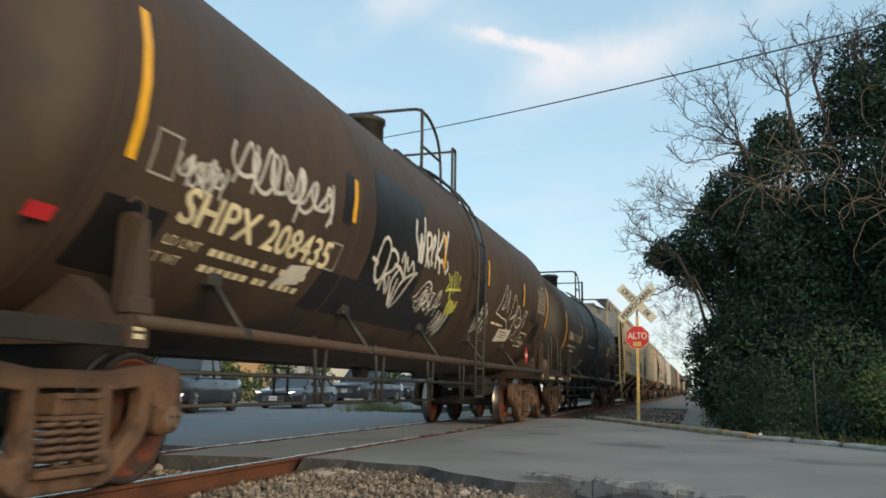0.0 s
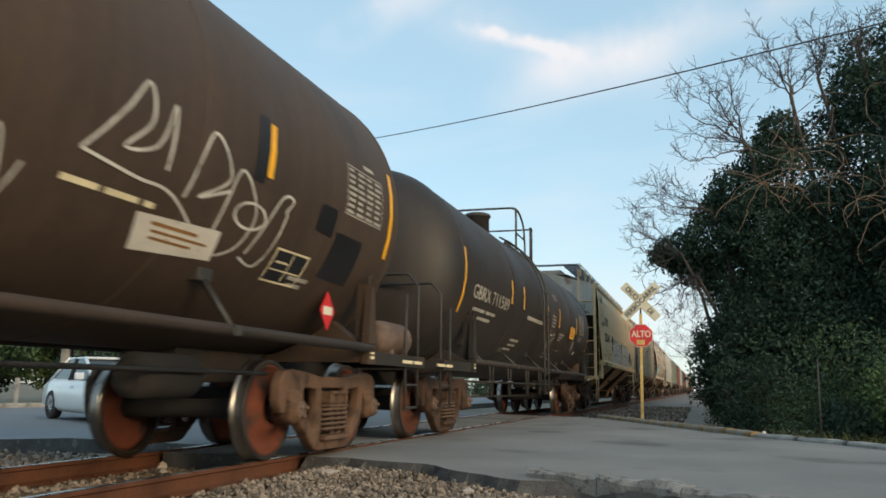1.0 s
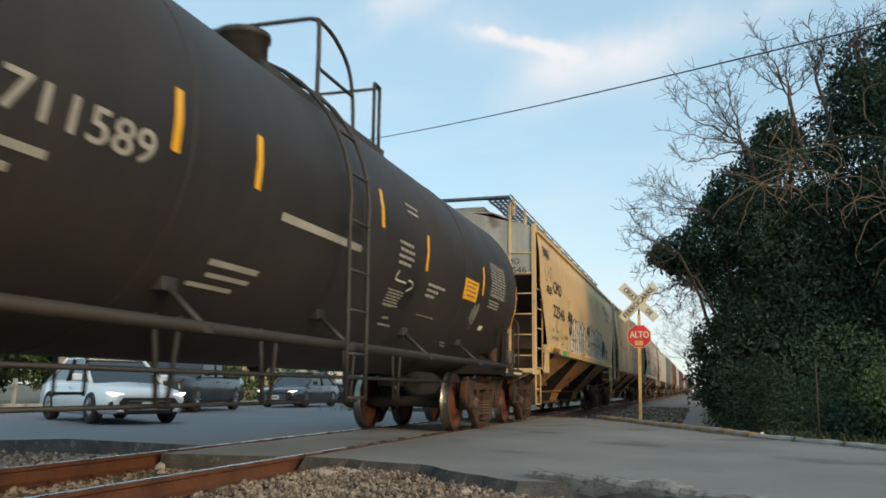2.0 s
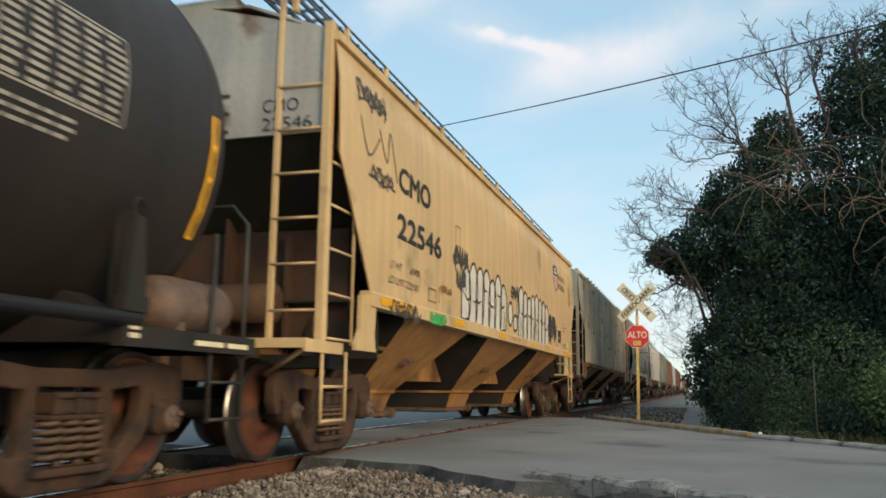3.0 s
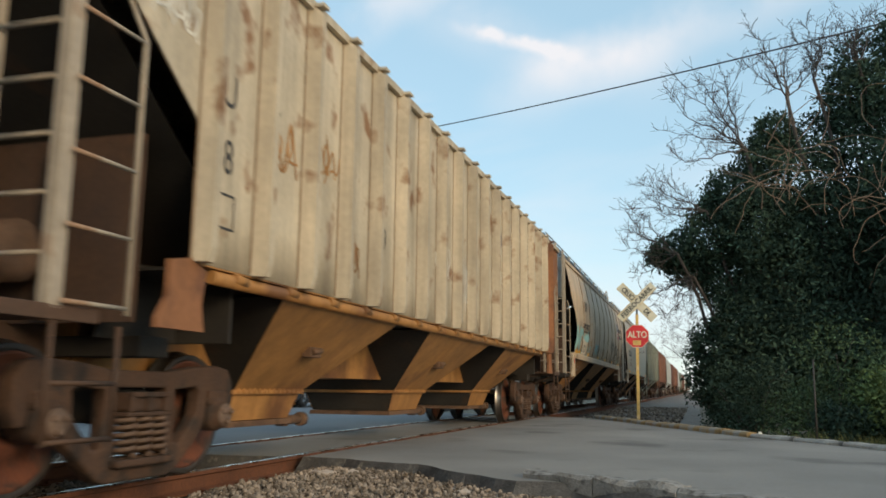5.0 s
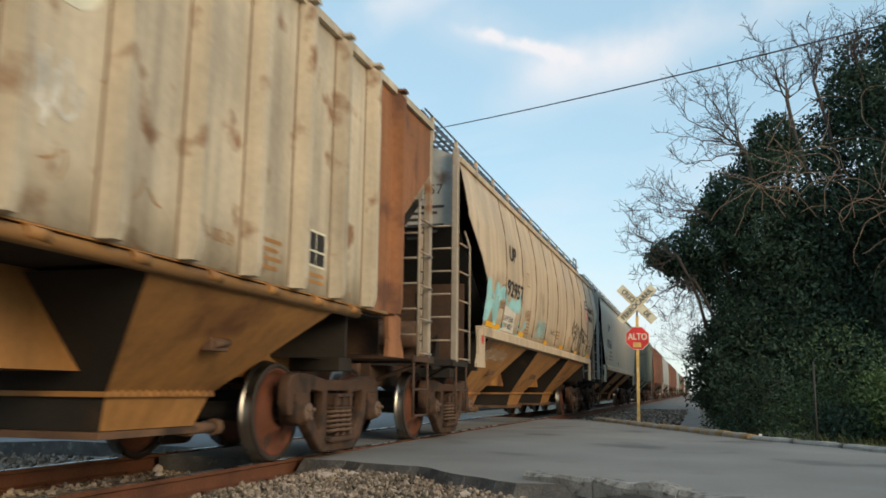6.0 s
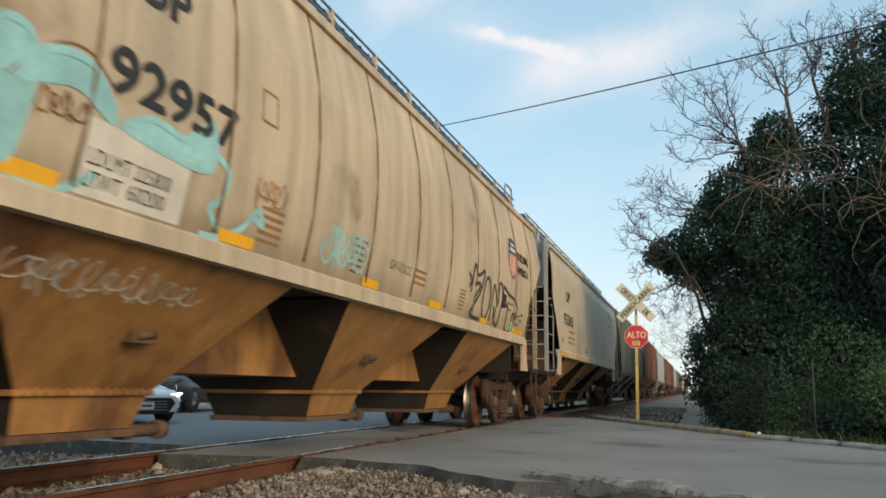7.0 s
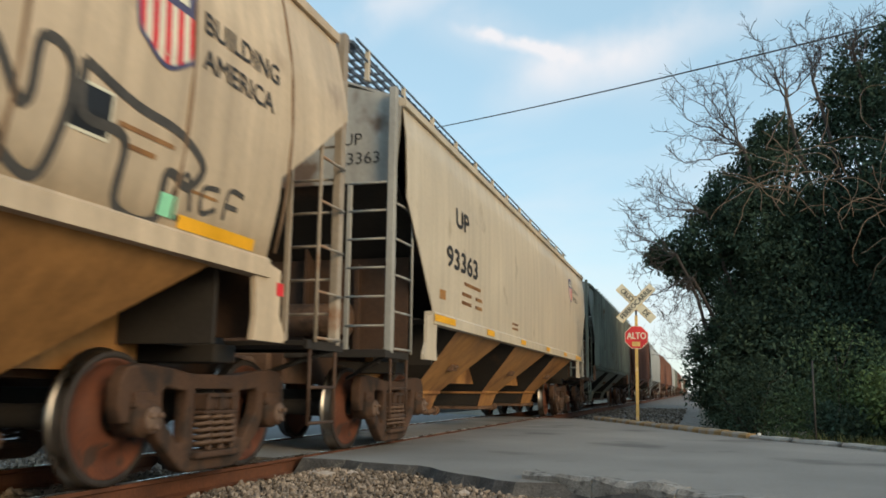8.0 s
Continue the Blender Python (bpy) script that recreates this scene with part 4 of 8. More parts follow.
        for px, pz in spots:
            part("rung", rung, None, stiles[0]).location = (px, ladder_u + 0.225, pz)
    return car


def on_tank(r, zc):
    """Paint on a tank's flank: u along the car, v the height on the skin."""
    def at(u, v, lift):
        q = (v - zc) / r
        return ((r + lift) * math.cos(q), u, zc + (r + lift) * math.sin(q))
    return at


def hopper_side(kind):
    """Half section of the body from the side sill to the roof's middle: (half width, height)."""
    if kind == "ribbed":
        return [(1.54, 1.47), (1.54, 2.3), (1.54, 3.1), (1.54, 3.95), (1.46, 4.03), (0.6, 4.34), (0.0, 4.40)]
    if kind == "round":
        return [(1.53, 1.60), (1.63, 2.1), (1.665, 2.65), (1.64, 3.2), (1.54, 3.72), (1.48, 3.95), (1.40, 4.02), (0.6, 4.36), (0.0, 4.42)]
    return [(1.60, 1.56), (1.61, 2.3), (1.61, 3.0), (1.59, 3.5), (1.53, 3.92), (1.45, 4.0), (0.6, 4.34), (0.0, 4.40)]


def on_hopper(kind, out=0.0):
    prof = hopper_side(kind)

    def at(u, v, lift):
        for (xa, za), (xb, zb) in zip(prof, prof[1:]):
            if v <= zb or zb > 3.9:
                return (xa + (xb - xa) * (v - za) / (zb - za) + lift + out, u, v)
    return at


def hopper_car(name, middle, half_trucks, half, kind, paint, slope_paint, end_paint, label, post_paint=None, cut_more=0.0, post_at=0.0, bay_end=5.5):
    """A covered hopper: skin with cut-back ends, slope sheets, outlet bays, posts, ladders, roof walk."""
    car = tagged(new(name), label, "hopper car", group="cars of the freight train")
    CARS.append((car, middle))
    prof = hopper_side(kind)
    zs = prof[0][1]
    cut_top, cut_low, cut = {"ribbed": (3.30, 2.39, 1.23), "round": (3.12, 2.27, 1.22), "smooth": (2.80, 1.62, 0.85)}[kind]
    cut += cut_more

    def end_at(z):
        # where the flank ends: upright above, cut back below
        return half - cut * min(1.0, max(0.0, (cut_top - z) / (cut_top - cut_low)))
    heights = sorted({*(z for _, z in prof[:-3]), cut_top, cut_low, 1.9, 2.45, 3.3})
    side = on_hopper(kind)
    for x in (-1, 1):
        bm = bmesh.new()
        cols = 24
        rows = []
        loop = heights + heights[::-1]
        for i, z in enumerate(loop):
            e = end_at(z)
            px = side(0, z, 0)[0] - (0.0 if i < len(heights) else 0.014)
            rows.append([bm.verts.new((x * px, -e + 2 * e * k / cols, z)) for k in range(cols + 1)])
        for a, b in zip(rows, rows[1:] + rows[:1]):
            for k in range(cols):
                bm.faces.new((a[k], a[k + 1], b[k + 1], b[k])).smooth = True
        part("side_sheet", bm, paint, car)
        # sill and eave
        bm = bmesh.new()
        e = half - cut + 0.02
        px = prof[0][0]
        if kind == "ribbed":
            # a slim bar tucked under the flank, held by lugs
            tube(bm, [(x * 1.50, -e + 0.3, zs - 0.065), (x * 1.50, e - 0.9, zs - 0.065)], 0.05, 8)
            box(bm, x * 1.38, x * 1.535, -e, e, zs - 0.012, zs + 0.012)
            for k in range(16):
                y = -e + 0.55 + k * (2 * e - 1.7) / 15
                tube(bm, [(x * 1.53, y, zs - 0.045), (x * 1.53, y + 0.17, zs - 0.055)], 0.038, 7)
        else:
            prism(bm, [(x * (px - 0.10), zs - 0.10), (x * (px + 0.035), zs - 0.10), (x * (px + 0.035), zs + 0.03), (x * (px + 0.01), zs + 0.055), (x * (px - 0.10), zs + 0.055)], "y", -e, e)
        part("side_sill", bm, slope_paint if kind == "ribbed" else paint, car)
        bm = bmesh.new()
        ex, ez = prof[-4]
        prism(bm, [(x * (ex - 0.02), ez - 0.05), (x * (ex + 0.05), ez - 0.05), (x * (ex + 0.05), ez + 0.03), (x * (prof[-3][0] - 0.03), prof[-3][1] + 0.012), (x * (prof[-3][0] - 0.06), prof[-3][1] - 0.02)], "y", -half - 0.01, half + 0.01)
        part("eave", bm, paint, car)
        if kind == "ribbed":
            n = 19
            for k in range(n):
                y = -half + cut + 0.06 + (2 * (half - cut) - 0.12) * k / (n - 1)
                bm = bmesh.new()
                # a pressed post: sloping cheeks, flat face, bent in at foot and head
                lv = [(zs + 0.0, 0.10), (zs + 0.09, 0.125), (3.86, 0.125), (3.93, 0.06)]
                rings = [[bm.verts.new((x * (1.5405 + dx * deep), y + dy, z)) for dx, dy in ((0, -0.075), (0.6, -0.052), (1, -0.036), (1, 0.036), (0.6, 0.052), (0, 0.075))] for z, deep in lv]
                for a, b in zip(rings, rings[1:]):
                    for i in range(5):
                        bm.faces.new((a[i], a[i + 1], b[i + 1], b[i]))
                bm.faces.new(rings[0]), bm.faces.new(rings[-1][::-1])
                box(bm, x * 1.50, x * 1.68, y - 0.06, y + 0.06, 3.925, 3.955)
                rib = part("side_rib", bm, M_RUSTY_END if paint is M_RIBBED and k == n - 1 else paint, car)
                # dark strips along the rib's foot: weld dirt and painted rib shadow
                bm = bmesh.new()
                for dy in (-0.086, 0.079):
                    box(bm, x * 1.540, x * 1.5435, y + dy - 0.010, y + dy + 0.010, zs + 0.01, 3.9)
                part("rib_weld", bm, M_SEAM, rib, "rusty weld line with dirt and the rib's shade in its colour")
        elif kind == "round":
            for k in range(-4, 6):
                y = -0.06 + 1.357 * k
                bm = bmesh.new()
                tube(bm, [(x * (side(0, z, 0)[0] + 0.002), y, z) for z in np.linspace(zs + 0.1, 3.88, 9)], 0.015, 5)
                part("panel_seam", bm, M_SEAM, car)
    # roof
    bm = bmesh.new()
    roof = [(p[0], p[1]) for p in prof[-3:]]
    line = roof + [(-a, b) for a, b in roof[-2::-1]]
    prism(bm, line + [(-a, b - 0.03) for a, b in line], "y", -half, half)
    part("roof", bm, end_paint, car)
    bm = bmesh.new()
    tz = prof[-1][1]
    for s in (-1, 1):
        wide = 0.52 if kind != "ribbed" else 0.10
        for k in range(5):
            x = s * (wide + k * 0.11)
            box(bm, x - 0.014, x + 0.014, -half - 0.24, half + 0.24, tz + 0.20, tz + 0.24)
        for k in range(int(half * 2 / 0.24)):
            y = -half - 0.2 + k * (2 * half + 0.4) / int(half * 2 / 0.24)
            box(bm, s * (wide - 0.02), s * (wide + 0.48), y - 0.012, y + 0.012, tz + 0.205, tz + 0.235)
        for z in (0.235, 0.10):
            box(bm, s * (wide + 0.51), s * (wide + 0.53), -half - 0.24, half + 0.24, tz + z, tz + z + 0.022)
        for k in range(13):
            y = -half + 0.15 + k * (2 * half - 0.3) / 12
            tube(bm, [(s * (wide - 0.02), y + 0.1, tz + 0.20), (s * (wide + 0.51), y + 0.1, tz - 0.10)], 0.014, 5)
    for e in (-1, 1):
        for k in range(4):
            y = e * (half + 0.05 + k * 0.055)
            box(bm, -0.5, wide + 0.48, y - 0.012, y + 0.012, tz + 0.20, tz + 0.24)
    part("roof_walk", bm, M_WALK, car, "galvanized grating roof walkway")
    for s in (-1, 1):
        for k in range(13):
            y = -half + 0.15 + k * (2 * half - 0.3) / 12
            bm = bmesh.new()
            box(bm, s * (wide + 0.48), s * (wide + 0.535), y - 0.028, y + 0.028, tz - 0.12, tz + 0.26, 0.006)
            part("walk_bracket", bm, paint, car)
    for k in range(10):
        y = -half + 0.6 + k * (2 * half - 1.2) / 9
        bm = bmesh.new()
        box(bm, -0.42, 0.42, y - 0.55, y + 0.55, tz - 0.02, tz + 0.09, 0.03)
        part("roof_hatch", bm, end_paint, car)
    # added near-black sheet: blocks bright gaps above the bays, stands for shade
    bm = bmesh.new()
    box(bm, -1.42, 1.42, -half + cut, half - cut, zs - 0.05, zs - 0.03)
    part("floor_sheet", bm, M_ENDDARK, car)
    # upright end sheets, slope sheets, interior behind the bays
    bm = bmesh.new()
    tube(bm, [(0, -0.26, 0), (0, 0.26, 0)], 0.014, 6)
    side_rung = finish(bm, "rung", post_paint or paint)
    bm = bmesh.new()
    tube(bm, [(-0.25, 0, 0), (0.25, 0, 0)], 0.013, 6)
    end_rung = finish(bm, "rung", post_paint or paint)
    for s in (-1, 1):
        bm = bmesh.new()
        w = prof[-4][0]
        outline = [(-1.46, 3.0), (1.46, 3.0), (w, prof[-4][1]), (prof[-3][0], prof[-3][1]), (0, prof[-1][1]), (-prof[-3][0], prof[-3][1]), (-w, prof[-4][1])]
        prism(bm, outline, "y", s * (half - 0.03), s * (half + 0.0))
        part("end_sheet", bm, end_paint, car)
        bm = bmesh.new()
        a = [(-1.47, s * (half - 0.02), 3.02), (1.47, s * (half - 0.02), 3.02), (1.47, s * (half - 2.1), 1.52), (-1.47, s * (half - 2.1), 1.52)]
        b = [(p[0], p[1] - s * 0.02, p[2] - 0.015) for p in a]
        va, vb = [bm.verts.new(p) for p in a], [bm.verts.new(p) for p in b]
        bm.faces.new(va), bm.faces.new(vb[::-1])
        for i in range(4):
            bm.faces.new((va[i], va[(i + 1) % 4], vb[(i + 1) % 4], vb[i]))
        # near-black sheet: the shade below the car's end lies in its colour
        part("slope_sheet", bm, M_ENDDARK, car)
        # bulkhead plate under the slope and the centre sill
        bm = bmesh.new()
        box(bm, -0.34, 0.34, s * (half - 3.2), s * (half + 0.35), 0.72, 1.08, 0.01)
        box(bm, -0.62, 0.62, s * half_trucks - 0.08, s * half_trucks + 0.08, 1.0, 2.0)
        prism(bm, [(s * (half - 2.4), 1.07), (s * (half - 0.8), 1.07), (s * (half - 0.8), 2.40), (s * (half - 2.1), 1.48), (s * (half - 2.4), 1.48)], "x", -0.02, 0.02)
        part("end_frame", bm, M_ENDRUST, car, "rust-stained end frame")
        bm = bmesh.new()
        box(bm, -1.12, 1.12, s * half_trucks - 0.16, s * half_trucks + 0.16, 0.86, 1.0, 0.01)
        # full-width wall added to keep the gap behind the bogie dark
        box(bm, -1.36, 1.36, s * (half_trucks - 0.55) - 0.02, s * (half_trucks - 0.55) + 0.02, 0.98, 1.56, 0.004)
        for x in (-0.9, 0.9):
            prism(bm, [(s * (half_trucks - 0.55), 0.98), (s * (half_trucks + 0.35), 0.98), (s * (half_trucks + 0.1), 1.5), (s * (half_trucks - 0.55), 1.55)], "x", x - 0.012, x + 0.012)
        part("body_bolster", bm, M_ENDDARK, car, "cross bearer over the bogie, shade put into its near-black colour")
        bm = bmesh.new()
        box(bm, -1.30, 1.30, s * (half - 1.0) - 0.012, s * (half - 1.0) + 0.012, 1.06, 2.28, 0.004)
        for x in (-0.65, 0.0, 0.65):
            box(bm, x - 0.03, x + 0.03, s * (half - 0.99), s * (half - 0.90), 1.07, 2.2, 0.006)
        part("end_bulkhead", bm, M_ENDRUST, car, "rust-stained upright plate under the slope sheet")
        for x in (-0.96, 0.96) if kind == "round" and s > 0 else ():
            bm = bmesh.new()
            tube(bm, smooth_line([(x, s * (half - 0.25), tz + 0.2), (x, s * (half - 0.25), tz + 0.46), (x, s * (half - 0.15), tz + 0.5), (x, s * (half + 0.3), tz + 0.5), (x, s * (half + 0.38), tz + 0.44), (x, s * (half + 0.38), tz + 0.2)], 3), 0.02, 6)
            part("roof_handhold", bm, post_paint or paint, car)
        bm = bmesh.new()
        spun(bm, [(-0.45, 0.1), (-0.42, 0.2), (0.42, 0.2), (0.45, 0.1)], "x", 18, (0.2, s * (half - 0.75), 1.5))
        part("air_reservoir", bm, M_TRUCK, car)
        # end platform with step boards
        bm = bmesh.new()
        box(bm, -1.50, 1.50, s * (half - 0.42), s * (half + 0.32), 1.03, 1.07, 0.004)
        box(bm, -1.52, 1.52, s * (half + 0.30), s * (half + 0.34), 1.0, 1.085, 0.006)
        for x in (-1.50, 1.50):
            box(bm, x - 0.02, x + 0.02, s * (half - 0.42), s * (half + 0.34), 1.0 if post_paint else 0.97, 1.08, 0.006)
            tube(bm, [(x * 0.97, s * (half + 0.2), 1.02), (x * 0.6, s * (half - 0.1), 0.78)], 0.022, 6)
        part("end_platform", bm, M_ENDRUST if kind == "ribbed" else M_ENDDARK if post_paint else paint, car)
        for x in (-1, 1):
            # corner post and side ladder
            bm = bmesh.new()
            post_y = half + 0.25 + (post_at if s < 0 else max(post_at, -0.25) * 0.4)
            box(bm, x * 1.44, x * 1.52, s * (post_y - 0.05), s * (post_y + 0.05), 1.05, prof[-3][1] + 0.05, 0.008)
            box(bm, x * 0.95, x * 1.0, s * (post_y - 0.025), s * (post_y + 0.025), 1.05, 2.98 if post_paint else tz + 0.1, 0.006)
            post = part("corner_post", bm, post_paint or paint, car)
            bm = bmesh.new()
            y1, y2 = s * (post_y - 0.01), s * (post_y - 0.53)
            tube(bm, [(x * 1.545, y2, 1.06), (x * 1.545, y2, 2.72), (x * 1.50, s * (post_y - 0.41), 2.95)], 0.018, 6)
            stile = part("ladder_stile", bm, post_paint or paint, car, "steel side ladder rail")
            for k in range(5):
                part("rung", side_rung, None, stile).location = (x * 1.545, (y1 + y2) / 2, 1.10 + k * 0.40)
            bm = bmesh.new()
            for y in (y1, y2):
                tube(bm, [(x * 1.50, y, 1.0), (x * 1.50, y, 0.36)], 0.017, 6)
            for z in (0.38, 0.68):
                tube(bm, [(x * 1.50, y1, z), (x * 1.50, y2, z)], 0.015, 6)
            part("stirrup_step", bm, M_ENDRUST if post_paint else paint, car)
            for k in range(6):
                part("rung", end_rung, None, post).location = (x * 1.22, s * (post_y + 0.02), 1.35 + k * (0.32 if post_paint else 0.42))
            bm = bmesh.new()
            px = prof[0][0]
            jy = half - cut - (0.55 if kind == "smooth" and s > 0 else 0.0)
            prism(bm, [(s * (jy + 0.02), zs + 0.02), (s * (jy + 0.24), zs - 0.02), (s * (jy + 0.24), 1.22), (s * (jy + 0.34), 1.08), (s * (jy + 0.34), 1.02), (s * (jy - 0.16), 1.02), (s * (jy - 0.12), 1.2), (s * (jy - 0.16), zs - 0.05)], "x", x * (px - 0.03), x * (px + 0.012))
            part("jacking_plate", bm, M_RUSTY_END if kind == "ribbed" else paint, car)
        coupler(car, s * (half + 0.40), s)
        bogie(car, s * half_trucks, grimy=True)
    # outlet bays: steep funnels; and the centre sill between them
    span = 2 * (half - cut) - 0.3
    lanes = [(-bay_end, -2.75, -4.15), (-1.6, 1.6, 0.0), (2.75, bay_end, 4.15)]
    for ya, yb, y in lanes:
        bm = bmesh.new()
        zt, px = zs - 0.08, prof[0][0] - 0.04
        lv = [(px, ya - y, yb - y, zt), (0.66, -0.66, 0.66, 0.62), (0.57, -0.58, 0.58, 0.36)]
        rings = [[bm.verts.new((sx * a, y + (hi if sy > 0 else lo), z)) for sx, sy in ((1, 1), (-1, 1), (-1, -1), (1, -1))] for a, lo, hi, z in lv]
        for a, b in zip(rings, rings[1:]):
            for i in (1, 3):
                bm.faces.new((a[i], a[(i + 1) % 4], b[(i + 1) % 4], b[i]))
        bay = part("outlet_bay", bm, slope_paint, car, "sloped outlet hopper in an orange-brown tone")
        # faces across the track in near-black: their shade is put into the colour
        bm = bmesh.new()
        rings = [[bm.verts.new((sx * (a - 0.006), y + (hi - 0.004 if sy > 0 else lo + 0.004), z)) for sx, sy in ((1, 1), (-1, 1), (-1, -1), (1, -1))] for a, lo, hi, z in lv]
        for a, b in zip(rings, rings[1:]):
            for i in (0, 2):
                bm.faces.new((a[i], a[(i + 1) % 4], b[(i + 1) % 4], b[i]))
        part("cross_slope", bm, M_ENDDARK, bay, "cross slope with its shade put into a near-black colour")
        bm = bmesh.new()
        box(bm, -0.69, 0.69, y - 0.69, y + 0.69, 0.60, 0.64, 0.004)
        for q in range(14):
            for x in (-0.695, 0.695):
                tube(bm, [(x, y - 0.62 + q * 0.095, 0.605), (x, y - 0.62 + q * 0.095, 0.655)], 0.012, 5)
        part("bay_flange", bm, slope_paint, car)
        bm = bmesh.new()
        box(bm, -0.60, 0.60, y - 0.62, y + 0.62, 0.30, 0.355, 0.004)
        for x in (-0.5, 0.5):
            tube(bm, [(x, y + 0.5, 0.33), (x, y + 1.05, 0.33)], 0.05, 8)
            tube(bm, [(x, y + 0.98, 0.33), (x, y + 1.08, 0.33)], 0.075, 8)
            box(bm, x - 0.06, x + 0.06, y + 0.56, y + 0.64, 0.27, 0.45, 0.01)
        part("outlet_gate", bm, M_TRUCK, car, "rusty sliding outlet gate")
        bm = bmesh.new()
        cz = 1.0
        cx = 0.66 + (px - 0.66) * (cz - 0.62) / (zt - 0.62)
        box(bm, cx - 0.02, cx + 0.075, y - 0.12, y + 0.12, cz - 0.05, cz + 0.05, 0.01)
        tube(bm, [(cx + 0.08, y - 0.10, cz), (cx + 0.08, y + 0.10, cz + 0.02)], 0.03, 6)
        part("vibrator_bracket", bm, M_TRUCK, car, "rusty vibrator bracket")
    bm = bmesh.new()
    box(bm, -0.55, 0.55, -span / 2, span / 2, 0.78, 1.60, 0.0)
    part("centre_sill", bm, slope_paint, car)
    return car


M_POSTS = material("rusting_grey_posts", (0.36, 0.30, 0.235), 0.7, vary=0.2, scale=2, fine=20, bump=0.1, streak=0.2, stain=(0.22, 0.10, 0.045), amount=0.30, stain_scale=2.0)
M_SEAM = material("seam_dirt_and_shade", (0.17, 0.105, 0.06), 0.8, vary=0.2, scale=2, bump=0.0)
M_WALK = material("galvanized_walk", (0.13, 0.16, 0.20), 0.6, metal=0.4, vary=0.2, scale=3, bump=0.05)
M_ENDRUST = material("rusted_end_frame", (0.075, 0.040, 0.024), 0.8, vary=0.3, scale=1.5, fine=25, bump=0.2, stain=(0.035, 0.022, 0.016), amount=0.35)

tank_a = tank_car("tank_car", 11.05, 6.85, 1.55, 2.52, 7.25, M_TANK_BROWN, "dirty brown-black tank car with sprayed graffiti and white stencils")
tank_b = tank_car("tank_car", 28.05, 6.15, 1.5, 2.38, 6.85, M_TANK_BLACK, "black tank car with white stencils and yellow reflector strips", ladder_u=-1.05, rail_u=-0.35, overhang=1.2)
hop_a = hopper_car("hopper_car", 44.27, 6.4, 7.55, "smooth", M_TAN, M_SLOPE, M_END_GREY, "tan covered hopper car with silver and black graffiti", post_at=-0.25, bay_end=5.4)
hop_b = hopper_car("hopper_car", 61.5, 6.62, 8.1, "ribbed", M_RIBBED, M_SLOPE, M_END_GREY, "rusting off-white ribbed hopper car with patched paint", post_paint=M_POSTS, post_at=-0.33)
hop_c = hopper_car("hopper_car", 78.98, 6.8, 7.85, "round", M_TAN_GREY, M_SLOPE, M_END_GREY, "pale tan round-sided hopper car with turquoise graffiti", post_paint=M_POSTS, post_at=-0.12, bay_end=6.0)
hop_d = hopper_car("hopper_car", 96.45, 6.6, 7.85, "smooth", M_CREAM, M_SLOPE, M_END_GREY, "cream-grey smooth-sided hopper car", post_paint=M_END_GREY, cut_more=0.2, post_at=-0.12)
hop_e = hopper_car("hopper_car", 113.9, 6.8, 7.85, "ribbed", M_GREEN_GREY, M_GREEN_GREY, M_END_GREY, "dull green-grey ribbed hopper car")
hop_f = hopper_car("hopper_car", 131.4, 6.8, 7.85, "ribbed", M_OXIDE, M_OXIDE, M_OXIDE, "oxide red ribbed hopper car")
hop_g = hopper_car("hopper_car", 148.9, 6.8, 7.85, "smooth", M_GREY_CAR, M_GREY_CAR, M_END_GREY, "grey-white hopper car far down the train")
for k in range(14):
    src = (hop_f, hop_f, hop_g, hop_e)[k % 4]
    CARS.append((copy_thing(src, pose(TRACK_X, 166.4 + 17.5 * k, 0)), 166.4 + 17.5 * k))


# ---- lettering, tape and graffiti on the cars ----
def moved(surface, stretch, shift):
    return lambda u, v, k: surface(u * stretch + shift, v, k)


def oval(cu, cv, ru, rv, n=11, a0=0.3):
    return [(cu + ru * math.cos(a0 + q), cv + rv * math.sin(a0 + q)) for q in np.linspace(0, math.tau * 1.02, n)]


def chart(u, v, w, h, rows, cols, surface, mat, parent):
    """A stencilled table: unreadable lines in a ruled frame."""
    rng = random.Random(int(u * 100))
    lines = []
    for r in range(rows):
        z = v + h - (r + 0.8) * h / rows
        q = u + 0.02
        for c in range(cols):
            ln = w / cols * rng.uniform(0.55, 0.9)
            lines.append((q, z, ln, h / rows * 0.5))
            q += w / cols
    bars("stencil_table", lines, surface, mat, parent)
    t = 0.012
    bars("table_frame", [(u - t, v - t, w + t, t), (u - t, v + h, w + t, t), (u - t, v, t, h), (u + w, v, t, h)], surface, mat, parent)


def box_frame(u, v, w, h, surface, mat, parent, fill=None, t=0.018):
    if fill:
        patch("data_panel", [(u, v), (u + w, v), (u + w, v + h), (u, v + h)], surface, fill, parent, 0.0025)
    bars("panel_frame", [(u - t, v - t, w + 2 * t, t), (u - t, v + h, w + 2 * t, t), (u - t, v, t, h), (u + w, v, t, h)], surface, mat, parent)


def tape(u, v, w, h, surface, parent, mat=None):
    n = max(2, int(max(w, h) / 0.2))
    return patch("reflector_strip", [(u, v), (u + w, v), (u + w, v + h), (u, v + h)], surface, mat or M_REFLECT, parent, 0.006, "yellow reflector tape", cells=n)


